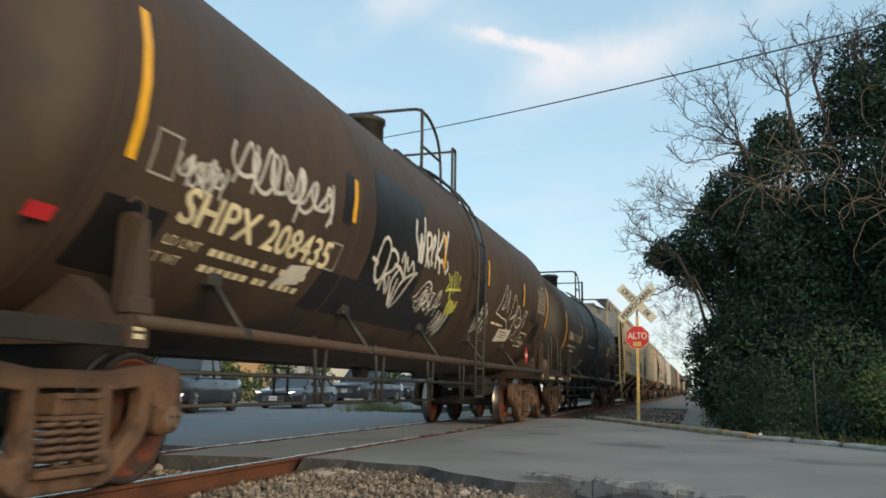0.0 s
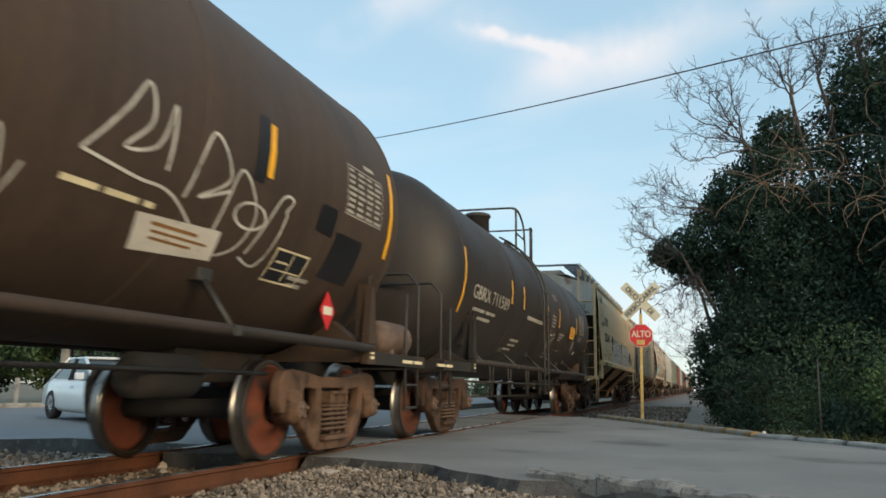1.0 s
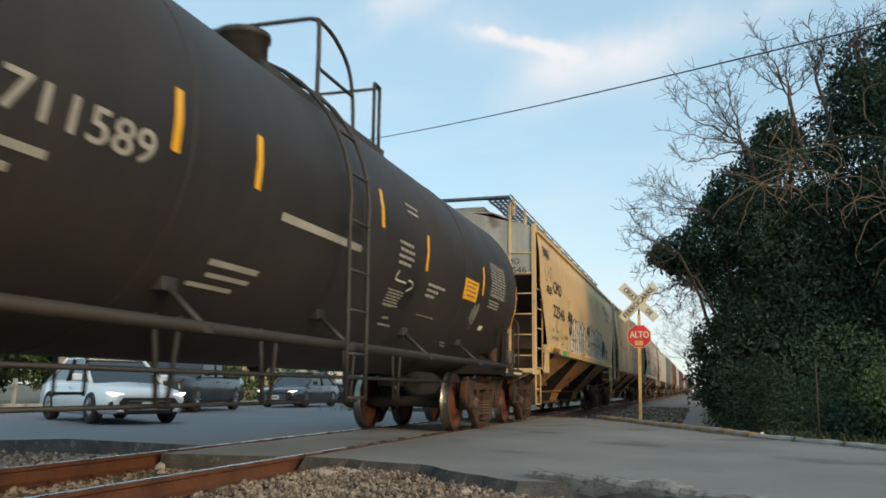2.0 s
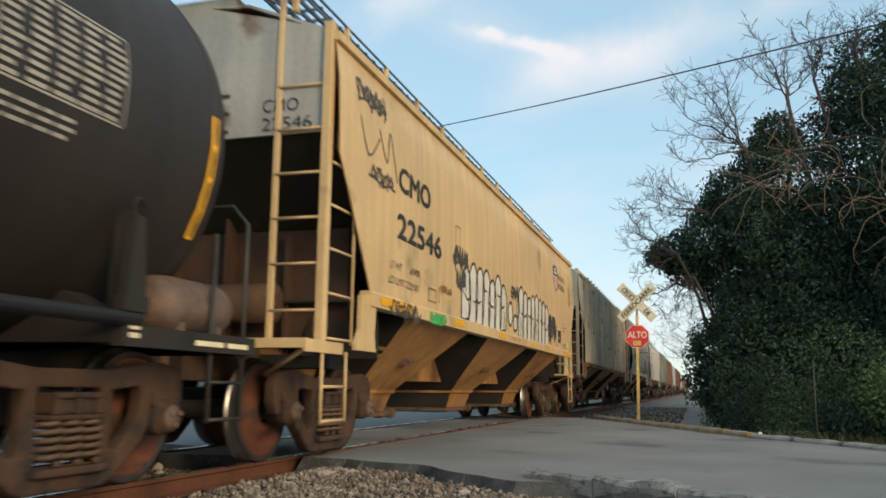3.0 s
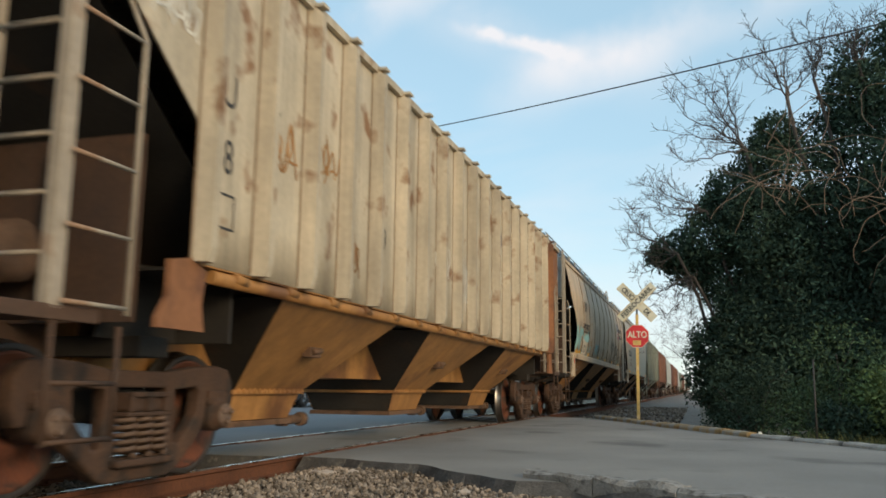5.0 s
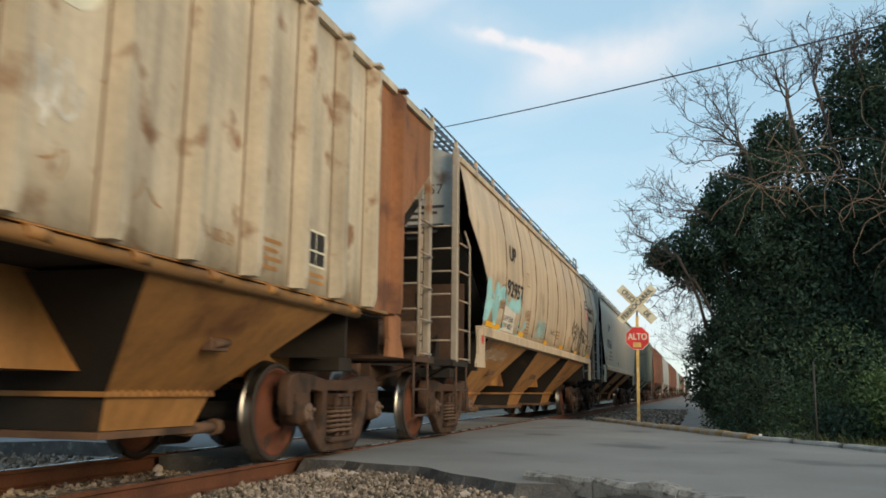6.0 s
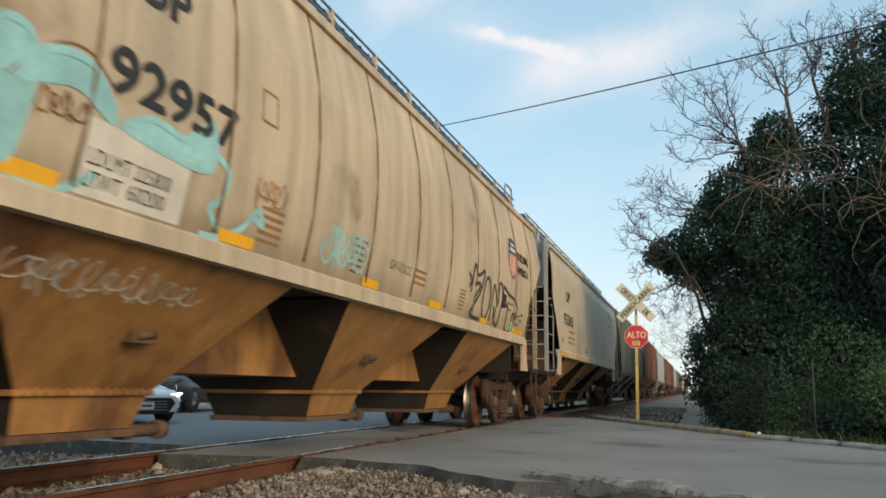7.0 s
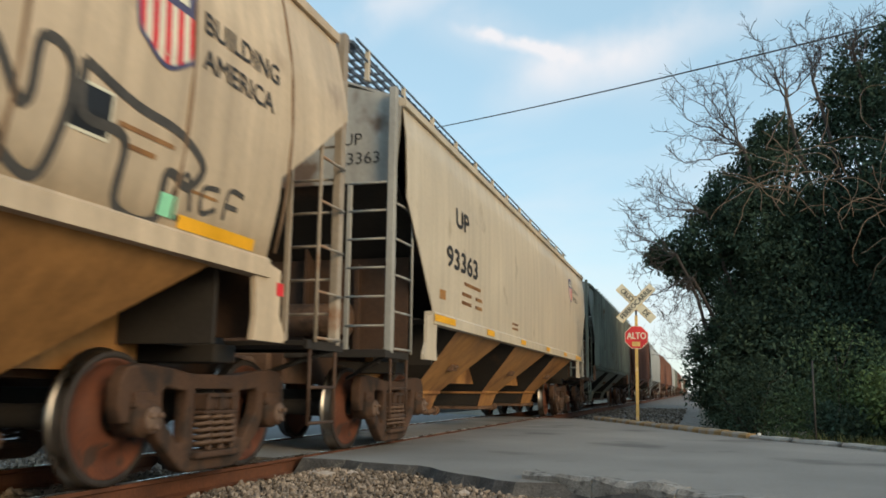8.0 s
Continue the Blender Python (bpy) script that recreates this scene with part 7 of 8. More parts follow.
leafy_tree(4.4, 24.2, [(-1.83, -1.05, 6.6, 1.4, 0.9), (-0.9, -0.3, 7.75, 1.0, 0.9), (-2.21, -0.65, 3.95, 1.6, 0.9), (-2.5, -1.4, 2.13, 1.6, 0.9), (-1.22, -1.0, 5.06, 1.8, 0.9), (-1.07, -0.93, 3.01, 2.0, 0.9), (-0.25, -1.1, 8.85, 0.8, 0.9),
                       (0.27, -0.03, 10.17, 0.9, 0.9), (-1.48, -1.4, 1.56, 1.6, 0.9), (0.3, -0.9, 7.6, 1.6, 0.9), (0.6, -1.2, 5.2, 1.8, 0.9), (0.6, -1.3, 2.6, 1.9, 0.9)],
           62000, 0.07, 41, "broad dark evergreen tree at the roadside", height=6.5)
leafy_tree(7.0, 22.8, [(-1.6, -0.2, 8.2, 1.5, 0.75), (-0.2, 0, 9.3, 1.6, 0.75), (1.2, -0.4, 9.9, 1.8, 0.8), (-1.2, -0.9, 6.0, 2.2, 0.85), (0.6, -1.2, 7.2, 2.3, 0.85), (-0.6, -1.5, 3.6, 2.3, 0.9), (1.6, -1.7, 4.6, 2.3, 0.9), (-1.4, -1.2, 1.6, 2.0, 0.8), (0.8, -2.0, 1.6, 2.2, 0.8), (-2.4, 0.2, 8.8, 1.3, 0.75), (-1.0, 0.4, 10.2, 1.3, 0.75), (0.4, 0.2, 11.0, 1.4, 0.75)],
           105000, 0.072, 2, "tall dark evergreen tree at the roadside", height=7.5)
leafy_tree(10.6, 21.4, blob_set(r_tree, 12, 2.2, 1.4, 1.5, 10.6, 1.8, 2.5), 45000, 0.085, 3, "tall dark evergreen tree at the roadside", height=7.5)
# row hidden by the front trees, added to shade the far train
leafy_tree(5.6, 30.0, blob_set(r_tree, 9, 1.6, 1.8, 1.0, 6.5, 1.5, 2.0), 26000, 0.12, 4, "dark evergreen tree hidden by the front trees, added to shade the train", height=6.5)
for k, (tx, ty, hgt) in enumerate([(5.6, 36, 7.5), (5.2, 41, 7.0), (6.0, 47, 7.0), (5.0, 54, 5.0), (6.5, 66, 6.5), (5.5, 82, 6), (6.5, 104, 7), (6, 135, 7), (7, 175, 8)]):
    leafy_tree(tx, ty, blob_set(r_tree, 8, 1.5, 2.4, 0.9, hgt, 1.5, 2.1), 9000, 0.2, 10 + k, "dark leafy tree along the track, hidden, added to shade the train", height=hgt * 0.8)


def bush(x, y, r, h, count, size, mat, seed, label):
    rng = random.Random(seed)
    blobs = [(rng.uniform(-r, r) * 0.6, rng.uniform(-r, r) * 0.6, rng.uniform(0.25, h), r * rng.uniform(0.4, 0.7), 0.8) for _ in range(6)]
    th = tagged(new("bush"), label, "bush", group="roadside bushes")
    th.location = (x, y, -0.38)
    out = []
    for b in blobs:
        limbs(rng, (0, 0, 0), b[:3], Vector(b[:3]).length, 0.025, 1, out)
    part("stem", wood_mesh("stem", out, M_TWIG), M_TWIG, th)
    part("foliage", leaves("foliage", blobs, count, size, mat, seed), mat, th)


for k, (bx, by, br, bh, mat) in enumerate([(1.2, 20.4, 1.0, 1.6, M_LEAF), (2.6, 18.6, 1.3, 1.9, M_LEAF_MID), (4.4, 17.2, 1.4, 2.0, M_LEAF_MID), (6.4, 15.6, 1.5, 2.2, M_LEAF_MID), (3.0, 14.4, 0.9, 1.2, M_LEAF_LIGHT), (3.6, 13.0, 0.7, 0.7, M_LEAF), (4.6, 13.6, 1.0, 1.6, M_LEAF_MID), (6.0, 12.4, 1.1, 1.8, M_LEAF_MID),
                                           (2.3, 14.7, 0.6, 0.7, M_LEAF), (1.0, 24.0, 0.9, 1.0, M_LEAF), (1.6, 28.0, 1.0, 1.2, M_LEAF), (0.9, 33.0, 0.6, 0.5, M_LEAF_LIGHT), (2.0, 38.0, 1.2, 1.5, M_LEAF), (1.6, 47.0, 1.2, 1.2, M_LEAF), (2.4, 60.0, 1.6, 2.0, M_LEAF), (2.6, 78.0, 1.8, 2.2, M_LEAF)]):
    bush(bx, by, br, bh, 5200, 0.045 if by < 22 else 0.09, mat, 100 + k, "low green bush at the edge of the road")


def bare_tree(x, y, ways, length, seed, label, depth=4, mat=None, droop=0.0, radius=0.07):
    rng = random.Random(seed)
    th = tagged(new("bare_tree"), label, "tree", group="bare trees")
    th.location = (x, y, -0.4)
    trunk = []
    limbs(rng, (0, 0, 0), (0, 0, 1), length * 0.55, radius, 0, trunk)
    part("trunk", wood_mesh("trunk", trunk, M_TWIG, 7), M_TWIG, th)
    out = []
    for w, f in ways:
        limbs(rng, trunk[0][0][3 + len(out) % 3], w, length * f, radius * 0.6, depth, out, 0.6, 0.15, droop)
    part("branchwork", wood_mesh("branchwork", out, mat or M_TWIG), M_TWIG, th, "fine leafless twigs")


def reaching_tree(fork, tips, seed, label, thick=0.04):
    """A leafless tree: an upright trunk up to a fork, from which bent boughs reach to their tips and break into twigs."""
    rng = random.Random(seed)
    th = tagged(new("bare_tree"), label, "tree", group="bare trees")
    base = Vector((fork[0] + 1.0, fork[1] + 1.7, -0.4))
    th.location = base
    top = Vector(fork) - base
    n = 8
    stem = [Vector((0, 0, 0)).lerp(top, k / n) + Vector((0.35 * math.sin(k / n * math.pi), 0, 0)) + Vector((rng.gauss(0, 0.04), rng.gauss(0, 0.04), 0)) * (0 < k < n) for k in range(n + 1)]
    part("trunk", wood_mesh("trunk", [(stem, [thick * (2.0 - 1.0 * k / n) for k in range(n + 1)])], M_TWIG, 7), M_TWIG, th)
    out = []
    for tip in tips:
        end = Vector(tip) - base
        span = (end - top).length
        bow = Vector((rng.gauss(0, 1), rng.gauss(0, 0.5), rng.gauss(0, 1))) * span * 0.10
        m = 9
        pts = [top.lerp(end, k / m) + bow * math.sin(k / m * math.pi) + Vector((rng.gauss(0, 1), rng.gauss(0, 1), rng.gauss(0, 1))) * span * 0.022 * (0 < k) for k in range(m + 1)]
        rad = [thick * 0.62 * (1 - 0.80 * k / m) for k in range(m + 1)]
        out.append((pts, rad))
        for k in range(2, m + 1):
            for _ in range(2):
                way = (pts[k] - pts[k - 1]).normalized() * 0.75 + Vector((rng.gauss(0, 0.6), rng.gauss(0, 0.5), rng.gauss(0.12, 0.6)))
                limbs(rng, pts[k], way, span * rng.uniform(0.14, 0.30), max(0.009, rad[k] * 0.55), 1, out, 0.55, 0.1)
    part("branchwork", wood_mesh("branchwork", out, M_TWIG), M_TWIG, th, "dark leafless boughs and twigs")


reaching_tree((1.43, 22.6, 7.02), [(-0.39, 22.34, 8.52), (-0.03, 23.15, 8.97), (1.02, 22.72, 9.1), (1.24, 22.56, 8.86), (-0.56, 22.98, 7.7), (-0.33, 21.94, 6.63), (0.39, 22.89, 8.98)], 5, "leafless tree with wide bare boughs above the evergreens", 0.05)
reaching_tree((2.49, 22.3, 8.22), [(1.72, 22.12, 9.98), (1.87, 21.73, 9.1), (2.61, 22.52, 9.57), (3.34, 22.9, 9.93), (3.53, 21.89, 9.45), (1.41, 22.48, 9.37)], 6, "tall leafless tree among evergreens", 0.045)
reaching_tree((0.39, 22.6, 5.37), [(-1.17, 22.32, 6.13), (-0.72, 22.94, 6.38), (-0.85, 22.91, 5.96), (-1.46, 22.21, 5.49), (-1.07, 23.06, 5.92)], 7, "leafless tree reaching out over the verge", 0.036)
reaching_tree((-0.40, 22.6, 4.28), [(-1.62, 22.82, 5.65), (-1.75, 22.86, 4.59), (-1.56, 23.05, 3.8), (-1.2, 22.5, 5.29), (-1.72, 22.96, 5.06)], 8, "leafless tree reaching out over the verge", 0.034)
reaching_tree((0.0, 22.6, 3.64), [(-1.18, 23.13, 3.3), (-0.07, 22.04, 2.7), (-0.8, 23.09, 2.57), (-0.41, 22.45, 2.81), (-0.98, 22.57, 2.98)], 9, "leafless tree with drooping boughs behind the sign", 0.036)
reaching_tree((4.23, 22.3, 8.84), [(3.83, 21.8, 9.9), (4.38, 22.58, 10.05), (4.54, 22.01, 10.2), (4.91, 22.82, 10.69), (3.96, 21.99, 9.5)], 10, "tall leafless tree among evergreens", 0.045)
reaching_tree((3.16, 22.3, 8.65), [(2.7, 22.39, 9.98), (3.02, 22.16, 10.07), (3.54, 22.46, 10.22), (3.69, 21.88, 9.64)], 12, "tall leafless tree among evergreens", 0.04)
bare_tree(0.5, 46.0, [((-0.6, 0, 0.8), 0.6), ((0, 0, 1), 0.7), ((0.6, 0, 0.8), 0.6), ((-0.2, 0, 1), 0.7)], 5.0, 9, "pale leafless tree far along the track", depth=4, radius=0.06)
bare_tree(1.8, 40.0, [((-0.6, 0, 0.8), 0.6), ((0.1, 0, 1), 0.7), ((0.6, 0, 0.8), 0.6)], 5.2, 19, "pale leafless tree far along the track", depth=4, radius=0.06)


def vines():
    """Dry vines draped over the front of the trees."""
    rng = random.Random(31)
    th = tagged(new("dry_vines"), "tangle of dry brown vines hanging over the evergreens", "vine")
    out = []
    for k in range(70):
        p = Vector((rng.uniform(1.6, 6.8), rng.uniform(19.8, 20.8), rng.uniform(4.6, 6.8)))
        d = Vector((rng.gauss(0, 1), 0, rng.gauss(0.3, 0.7))).normalized()
        turn = rng.uniform(-0.14, 0.14)
        pts, rad = [p], [0.013]
        for q in range(rng.randint(8, 16)):
            d = Matrix.Rotation(turn + rng.gauss(0, 0.22), 3, "Y") @ d + Vector((0, rng.gauss(0, 0.12), -0.02))
            d.normalize()
            pts.append(pts[-1] + d * 0.14)
            rad.append(0.013 - 0.0005 * q)
        out.append((pts, rad))
    part("vine_tangle", wood_mesh("vine_tangle", out, M_VINE), M_VINE, th)


vines()


def grass(name, count, place, height, seed, label):
    rng = random.Random(seed)
    verts, faces = [], []
    for k in range(count):
        x, y, z = place(rng)
        h, a = height * rng.uniform(0.4, 1.2), rng.uniform(0, math.tau)
        w, lean = 0.012, Vector((rng.gauss(0, 0.35), rng.gauss(0, 0.35), 1)) * h
        n = len(verts)
        verts += [(x - w * math.cos(a), y - w * math.sin(a), z), (x + w * math.cos(a), y + w * math.sin(a), z), (x + lean.x, y + lean.y, z + lean.z)]
        faces.append((n, n + 1, n + 2))
    tagged(new(name, raw(name, verts, faces, M_GRASS)), label, "grass", kind="stuff")


def verge(rng):
    q = rng.random()
    return (0.95 + q * 4.5 + rng.uniform(0, 1.5), 13.75 - q * 5.4 + rng.uniform(0.1, 2.2), -0.4)


grass("grass", 5000, verge, 0.45, 1, "dry roadside grass and weeds")
grass("grass", 900, lambda r: (-11.9 + r.gauss(0, 0.5), 30.5 + r.gauss(0, 1.0), -0.2), 0.4, 2, "weeds on the traffic island")
grass("grass", 5000, lambda r: (-23.5 + r.uniform(-6, 1.5) - (20 - min(40, (yy := r.uniform(-2, 60)))) * 0.12 - (1 if yy < 20 else 0), yy, -0.4), 0.4, 3, "grass strip behind the street")


# ---- beyond the street ----
for k, (bx, by, br, bh) in enumerate([(-34, 14, 2.2, 2.6), (-31, 20, 2.0, 2.4), (-28.5, 26, 1.8, 2.2), (-27.5, 33, 2.0, 2.4), (-26, 42, 2.0, 2.2), (-26, 52, 2.2, 2.5), (-25, 63, 2.4, 3.0), (-37, 8, 2.4, 3), (-24, 76, 2.4, 3), (-24, 95, 3, 4)]):
    bush(bx, by, br, bh, 4200, 0.13, M_LEAF_LIGHT if k % 3 else M_LEAF, 140 + k, "green hedge shrub behind the street")

for k, (tx, ty) in enumerate([(-31.5, 31), (-30.5, 34.5), (-32.5, 38), (-30, 41), (-36, 36), (-33, 46)]):
    leafy_tree(tx, ty, blob_set(r_tree, 8, 2.0, 2.0, 0.9, 5.5, 1.3, 1.9), 7000, 0.17, 30 + k, "green leafy tree behind the street", mat=M_LEAF_LIGHT if k % 2 else M_LEAF_MID, height=4.5)


def fence():
    th = tagged(new("fence"), "post and rail fence on the grass strip", "fence")
    way = Vector((-22.5 + 30.1, 21.8 + 8, 0)).normalized()
    for k in range(14):
        p = Vector((-25.2, 17.0, 0)) + way * (k - 7) * 2.6 + Vector((-0.5, 0.2, 0))
        bm = bmesh.new()
        box(bm, p.x - 0.06, p.x + 0.06, p.y - 0.06, p.y + 0.06, -0.5, 0.85, 0.01)
        part("fence_post", bm, M_CONCRETE, th)


fence()


def utility_pole(x, y, h):
    th = tagged(new("utility_pole"), "pale concrete utility pole", "pole", group="utility poles")
    th.location = (x, y, -0.4)
    bm = bmesh.new()
    tube(bm, [(0, 0, 0), (0, 0, h)], [0.19, 0.12], 12)
    part("shaft", bm, M_CONCRETE, th)
    bm = bmesh.new()
    box(bm, -1.0, 1.0, -0.06, 0.06, h - 0.5, h - 0.38, 0.01)
    part("crossarm", bm, M_BARK, th)


utility_pole(-23.9, 27.2, 7.5)
utility_pole(-22.6, 47.0, 7.5)

M_WALL_PALE = material("pale_plaster", (0.62, 0.58, 0.52), 0.85, vary=0.1, scale=0.5, fine=10, bump=0.1)
M_WALL_OCHRE = material("ochre_plaster", (0.50, 0.33, 0.18), 0.85, vary=0.12, scale=0.5, fine=10, bump=0.1)
M_ROOF = material("tile_roof", (0.32, 0.14, 0.08), 0.85, vary=0.2, scale=2, fine=15, bump=0.2)


def house(x, y, w, d, h, turn, wall, label):
    th = tagged(new("house"), label, "house", group="houses behind the street")
    th.matrix_basis = pose(x, y, -0.45, 0, 0, turn)
    bm = bmesh.new()
    box(bm, -w / 2, w / 2, -d / 2, d / 2, 0, h)
    part("wall", bm, wall, th)
    bm = bmesh.new()
    prism(bm, [(-d / 2 - 0.3, h), (d / 2 + 0.3, h), (d / 2 + 0.3, h + 0.12), (0, h + 1.0), (-d / 2 - 0.3, h + 0.12)], "x", -w / 2 - 0.3, w / 2 + 0.3)
    part("roof", bm, M_ROOF, th)
    n = max(2, int(w / 3))
    for k in range(n):
        u = -w / 2 + (k + 0.5) * w / n
        bm = bmesh.new()
        box(bm, u - 0.6, u + 0.6, -d / 2 - 0.05, -d / 2 + 0.02, 0.95, 2.15, 0.01)
        win = part("window", bm, M_SIGN_WHITE, th)
        for q in (-0.28, 0.28):
            bm = bmesh.new()
            box(bm, u + q - 0.25, u + q + 0.25, -d / 2 - 0.06, -d / 2 - 0.045, 1.03, 2.07)
            part("pane", bm, M_GLASS, win)
    bm = bmesh.new()
    box(bm, -0.5, 0.5, -d / 2 - 0.06, -d / 2, 0.0, 2.1, 0.01)
    part("door", bm, M_BARK, th)


house(-41, 70, 14, 8, 3.2, 65, M_WALL_PALE, "low pale plastered house with tiled roof")
house(-36, 52, 12, 8, 3.2, 75, M_WALL_OCHRE, "low ochre plastered house with tiled roof")
house(-34, 72, 14, 8, 3.4, 80, M_WALL_PALE, "low pale plastered house with tiled roof")


# ---- vehicles waiting on the street ----
def vehicle(name, x, y, heading, paint, kind, label, lit=True):
    """A road vehicle: lofted body, cabin glass, wheels, lights. Local +X is forwards."""
    th = tagged(new(name), label, "car" if kind != "pickup" else "pickup truck", group="vehicles waiting at the crossing")
    L, W, H, base, wr, hood = {"sedan": (4.62, 1.84, 1.44, 2.72, 0.335, 0.90), "suv": (4.6, 1.86, 1.72, 2.7, 0.37, 1.0), "pickup": (5.3, 1.95, 1.85, 3.25, 0.40, 1.12)}[kind]
    h = L / 2
    low = 0.20 if kind == "sedan" else 0.30
    bm = bmesh.new()
    st = [(-h, 0.82, low + 0.20, hood * 0.86), (-h + 0.10, 0.92, low + 0.06, hood * 0.99), (-h + 0.7, 0.99, low, hood * 1.05), (-0.5, 1.0, low - 0.02, hood * 1.02), (0.9, 1.0, low - 0.02, hood * 0.98),
          (h - 0.75, 0.98, low, hood * 0.86), (h - 0.28, 0.95, low + 0.02, hood * 0.80), (h - 0.05, 0.88, low + 0.04, hood * 0.74), (h, 0.80, low + 0.08, hood * 0.66)]
    if kind != "sedan":
        st = [(a, b, c, hood * (1.0 if a < h - 0.5 else 0.96 if a < h - 0.1 else 0.86)) for a, b, c, _ in st]
    rings = []
    for a, wf, z0, z1 in st:
        w = W / 2 * wf
        prof = [(-w * 0.86, z0), (-w, z0 + 0.10), (-w * 1.0, (z0 + z1) / 2), (-w * 0.97, z1 - 0.10), (-w * 0.86, z1), (0, z1 + 0.03), (w * 0.86, z1), (w * 0.97, z1 - 0.10), (w, (z0 + z1) / 2), (w, z0 + 0.10), (w * 0.86, z0)]
        rings.append([bm.verts.new((a, p, q)) for p, q in prof])
    for a, b in zip(rings, rings[1:]):
        for i in range(len(a) - 1):
            bm.faces.new((a[i], a[i + 1], b[i + 1], b[i])).smooth = True
        bm.faces.new((a[-1], a[0], b[0], b[-1]))
    bm.faces.new(rings[0]), bm.faces.new(rings[-1][::-1])
    part("body", bm, paint, th)
    # cabin: glasshouse with roof
    cab = {"sedan": [(-h + 0.45, 0.78, hood * 1.0), (-h + 1.35, 0.68, H), (0.15, 0.68, H), (1.05, 0.80, hood * 0.96)],
           "suv": [(-h + 0.12, 0.84, hood), (-h + 0.45, 0.74, H), (0.3, 0.74, H), (1.15, 0.86, hood * 0.98)],
           "pickup": [(-0.75, 0.86, hood), (-0.6, 0.78, H), (0.75, 0.78, H), (1.45, 0.9, hood * 0.98)]}[kind]
    (x0, w0, z0), (x1, w1, z1), (x2, w2, z2), (x3, w3, z3) = cab
    bm = bmesh.new()
    b = [bm.verts.new(p) for p in ((x0, -w0, z0), (x3, -w3, z3), (x3, w3, z3), (x0, w0, z0), (x1, -w1, z1 - 0.05), (x2, -w2, z2 - 0.05), (x2, w2, z2 - 0.05), (x1, w1, z1 - 0.05))]
    for f in ((0, 1, 5, 4), (1, 2, 6, 5), (2, 3, 7, 6), (3, 0, 4, 7), (4, 5, 6, 7)):
        bm.faces.new([b[i] for i in f])
    part("cabin_glass", bm, M_GLASS, th, "dark tinted windows")
    bm = bmesh.new()
    box(bm, x1 - 0.06, x2 + 0.06, -w1 - 0.01, w1 + 0.01, z1 - 0.06, z1, 0.025)
    part("roof", bm, paint, th)
    for s in (-1, 1):
        for (xa, wa, za), (xb, wb, zb) in ((cab[0], cab[1]), (cab[3], cab[2])):
            bm = bmesh.new()
            tube(bm, [(xa, s * wa, za), (xb, s * wb, zb - 0.03)], 0.045, 6)
            part("pillar", bm, paint, th)
        bm = bmesh.new()
        xm = (x1 + x2) / 2 - 0.05
        tube(bm, [(xm, s * (w0 + 0.03), z0), (xm, s * (w1 + 0.005), z1 - 0.03)], 0.035, 6)
        part("pillar", bm, M_TRIM, th)
        bm = bmesh.new()
        box(bm, x3 - 0.42, x3 - 0.30, s * (W / 2 - 0.03), s * (W / 2 + 0.16), hood + 0.02, hood + 0.17, 0.03)
        part("side_mirror", bm, paint, th)
        bm = bmesh.new()
        zl = hood * (0.62 if kind == "sedan" else 0.8)
        prism(bm, [(s * W * 0.28, zl + 0.02), (s * W * 0.42, zl + 0.05), (s * W * 0.45, zl + 0.12), (s * W * 0.30, zl + 0.09)], "x", h - 0.30, h - 0.01 if kind != "sedan" else h - 0.02)
        part("headlight", bm, M_LAMP_LIT if lit else M_CAP, th, "lit headlamp" if lit else "headlamp")
        bm = bmesh.new()
        box(bm, -h - 0.005, -h + 0.12, s * W * 0.30, s * W * 0.43, hood * 0.72, hood * 0.88, 0.02)
        part("tail_light", bm, M_LAMP_RED, th)
        bm = bmesh.new()
        box(bm, -0.02, 0.12, s * (W / 2 - 0.005), s * (W / 2 + 0.012), hood * 0.83, hood * 0.86)
        box(bm, -0.95, -0.81, s * (W / 2 - 0.005), s * (W / 2 + 0.012), hood * 0.83, hood * 0.86)
        part("door_handle", bm, paint, th)
        for fx in (base / 2, -base / 2):
            bm = bmesh.new()
            spun(bm, [(-0.11, wr * 0.66), (-0.11, wr * 0.93), (-0.08, wr), (0.08, wr), (0.11, wr * 0.93), (0.11, wr * 0.66)], "y", 28, cap=False)
            wheel = part("tyre", bm, M_TYRE, th)
            wheel.location = (fx, s * (W / 2 - 0.10), wr)
            bm = bmesh.new()
            spun(bm, [(0.0, 0.02), (0.0, wr * 0.67), (0.085, wr * 0.67), (0.09, wr * 0.62)] if s > 0 else [(0.0, 0.02), (0.0, wr * 0.67), (-0.085, wr * 0.67), (-0.09, wr * 0.62)], "y", 24)
            part("rim", bm, M_TRIM, wheel)
            bm = bmesh.new()
            for k in range(10):
                q = k * math.tau / 10
                tube(bm, [(0.05 * math.cos(q), s * 0.10, 0.05 * math.sin(q)), (wr * 0.64 * math.cos(q), s * 0.10, wr * 0.64 * math.sin(q))], 0.016, 5)
            part("spokes", bm, M_ALLOY, wheel)
    bm = bmesh.new()
    zg = hood * (0.44 if kind == "sedan" else 0.62)
    prism(bm, [(-W * 0.30, zg + 0.17), (W * 0.30, zg + 0.17), (W * 0.355, zg + 0.06), (W * 0.27, zg - 0.15), (-W * 0.27, zg - 0.15), (-W * 0.355, zg + 0.06)], "x", h - 0.10, h + 0.012)
    g = part("grille", bm, M_TRIM, th)
    bm = bmesh.new()
    for k in range(4):
        box(bm, h + 0.012, h + 0.022, -W * 0.25, W * 0.25, zg - 0.09 + k * 0.06, zg - 0.075 + k * 0.06)
    part("grille_slat", bm, M_ALLOY, g)
    bm = bmesh.new()
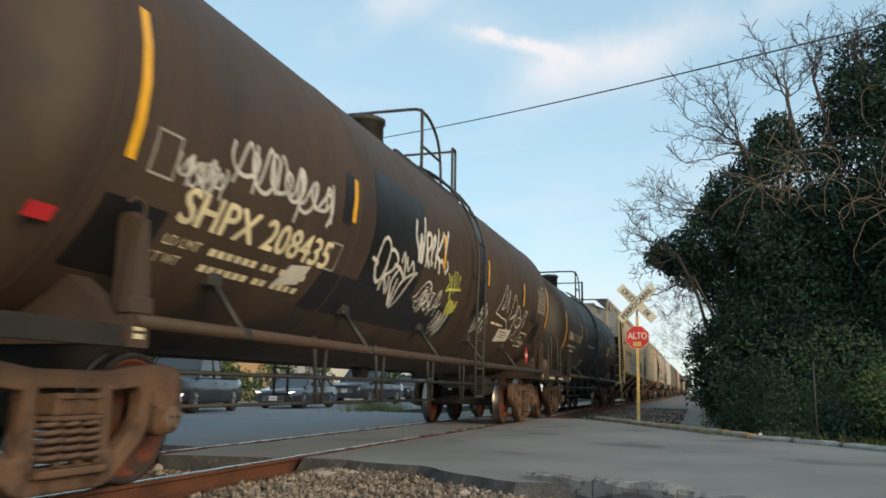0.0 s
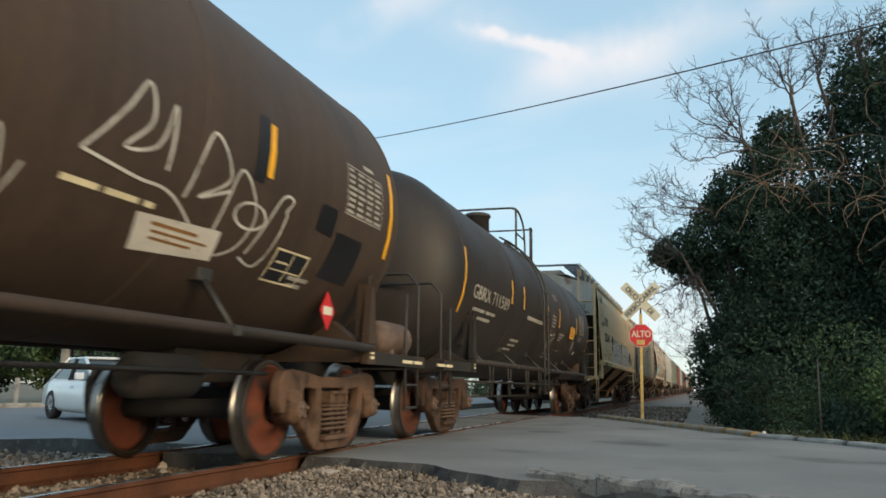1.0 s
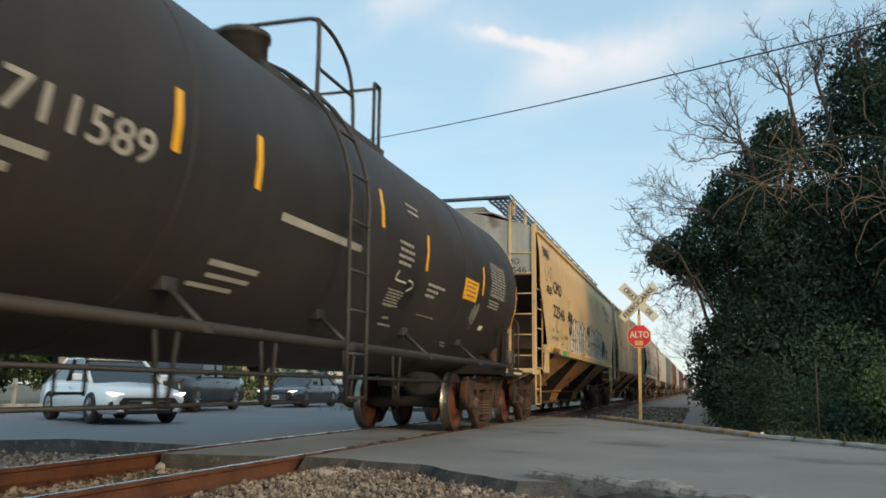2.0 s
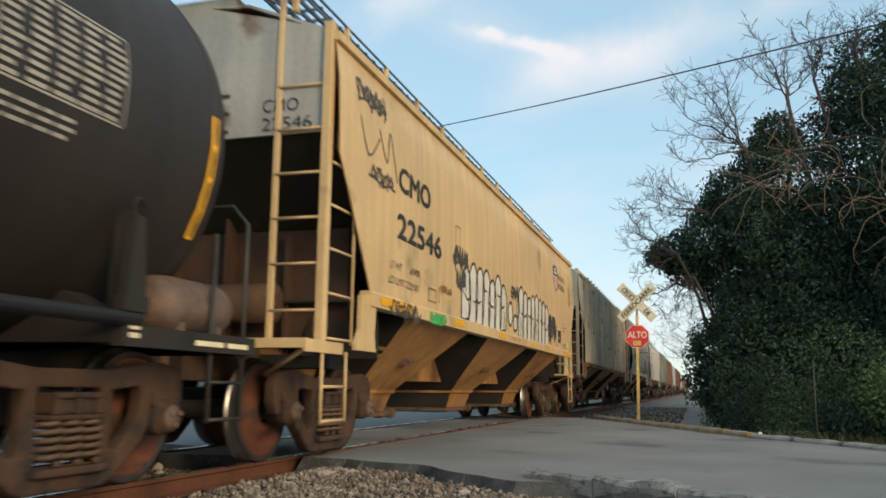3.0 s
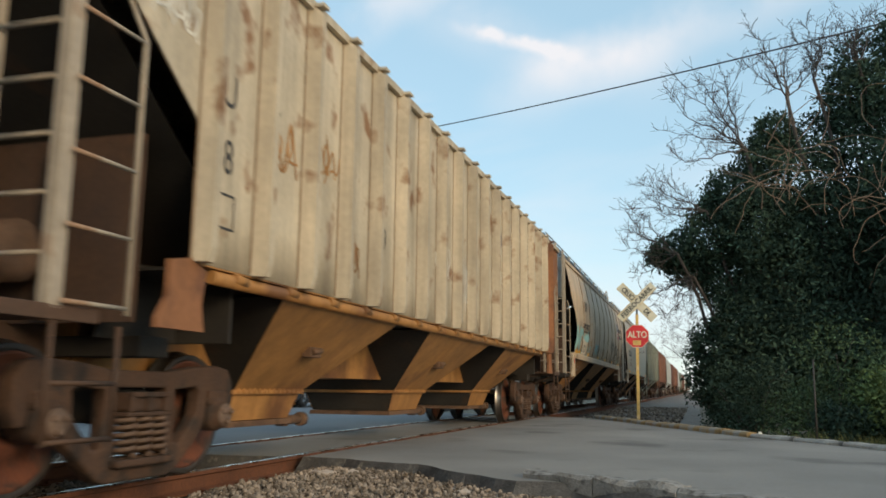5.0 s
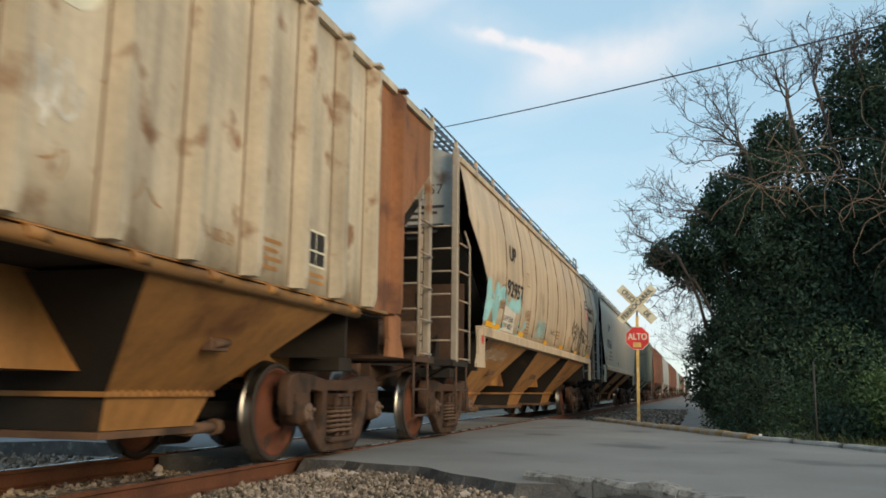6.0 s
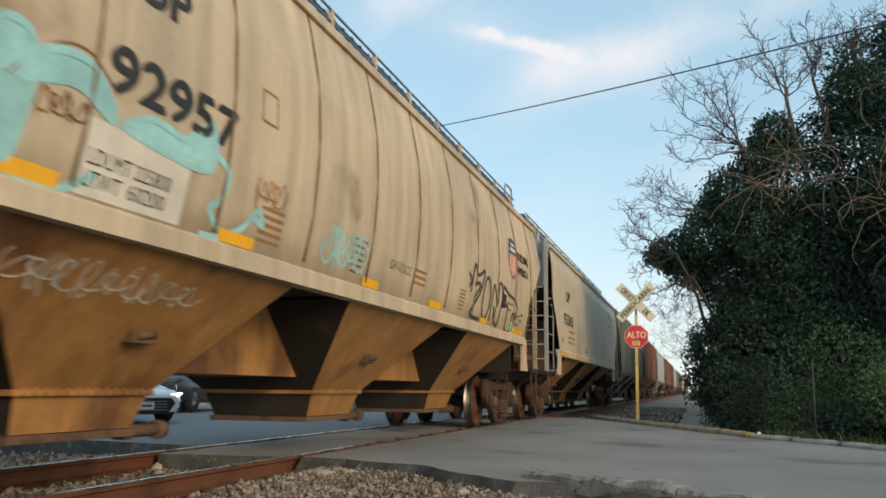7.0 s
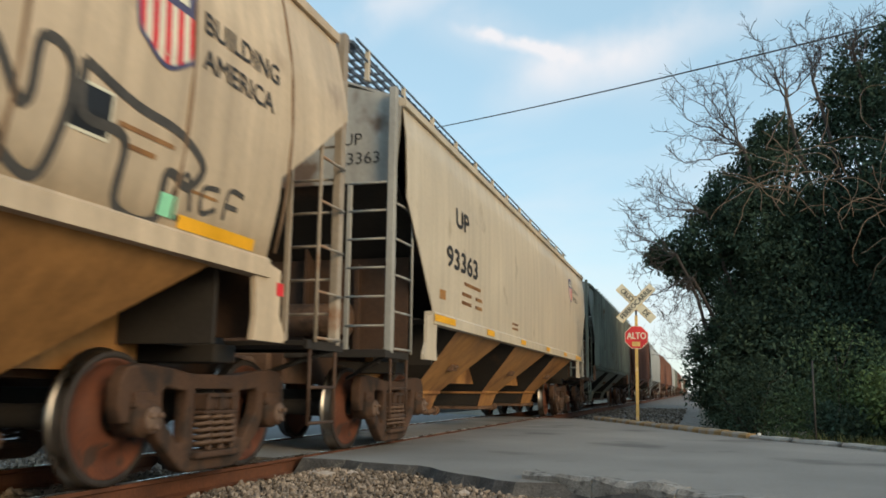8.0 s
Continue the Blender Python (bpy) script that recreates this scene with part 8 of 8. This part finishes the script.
    box(bm, h + 0.023, h + 0.03, -0.17, 0.17, zg - 0.07, zg + 0.08, 0.003)
    part("front_plate", bm, M_PLATE, th, "white plate with a grey bar")
    bm = bmesh.new()
    box(bm, h + 0.031, h + 0.033, -0.12, 0.12, zg - 0.02, zg + 0.03)
    part("plate_bar", bm, M_CAP, th)
    if kind == "sedan":
        for q in (-1, 1):
            bm = bmesh.new()
            prism(bm, [(q * W * 0.37, 0.30), (q * W * 0.455, 0.34), (q * W * 0.445, 0.47), (q * W * 0.42, 0.49)], "x", h - 0.24, h - 0.012)
            part("fog_lamp_pocket", bm, M_TRIM, th, "dark fog lamp pocket")
    bm = bmesh.new()
    box(bm, h - 0.25, h - 0.02, -W * 0.36, W * 0.36, low + 0.02, low + 0.10, 0.02)
    part("bumper_lip", bm, M_TRIM, th)
    if kind == "pickup":
        bm = bmesh.new()
        box(bm, -h + 0.06, -0.8, -W / 2 + 0.08, W / 2 - 0.08, hood + 0.03, hood + 0.05, 0.005)
        part("bed_cover", bm, M_TRIM, th)
    th.matrix_basis = pose(x, y, road_height(x, y) + 0.003, 0, 0, heading)


M_CAR_WHITE = material("white_car_paint", (0.88, 0.88, 0.87), 0.4, vary=0.03, scale=1, bump=0.0, coat=0.6)
M_CAR_DARK = material("charcoal_car_paint", (0.03, 0.035, 0.045), 0.25, vary=0.05, scale=1, bump=0.0, coat=0.6)
M_CAR_GREY = material("slate_car_paint", (0.02, 0.024, 0.028), 0.4, vary=0.05, scale=1, bump=0.0, coat=0.5)
vehicle("sedan", -13.2, 16.6, -31, M_CAR_WHITE, "sedan", "white sedan with lit headlamps waiting at the crossing")
vehicle("pickup_truck", -16.45, 24.8, -80.5, M_CAR_GREY, "pickup", "slate grey pickup truck waiting on the street", lit=False)
vehicle("sedan", -16.3, 32.7, -89, M_CAR_DARK, "sedan", "charcoal sedan with headlights on")
vehicle("pickup_truck", -17.2, 42.9, -96, M_CAR_DARK, "pickup", "dark pickup truck waiting in line", lit=False)
vehicle("suv", -18.0, 52.5, -95, M_CAR_DARK, "suv", "black sport utility vehicle waiting in line", lit=False)


def motions():
    """The train rolls past at an even speed; every wheelset turns with it."""
    steps = [k / 15 for k in range(121)]
    for car, y0 in CARS:
        walk(car, [(t, pose(TRACK_X, y0 - SPEED * t, 0)) for t in (0, 2, 4, 6, 8)])
        if y0 < 150:
            for ax in [c for c in car.children if c.name.startswith("wheelset")]:
                here = ax.location.copy()
                walk(ax, [(t, pose(*here, math.degrees(SPEED * t / WHEEL_R))) for t in steps])


motions()
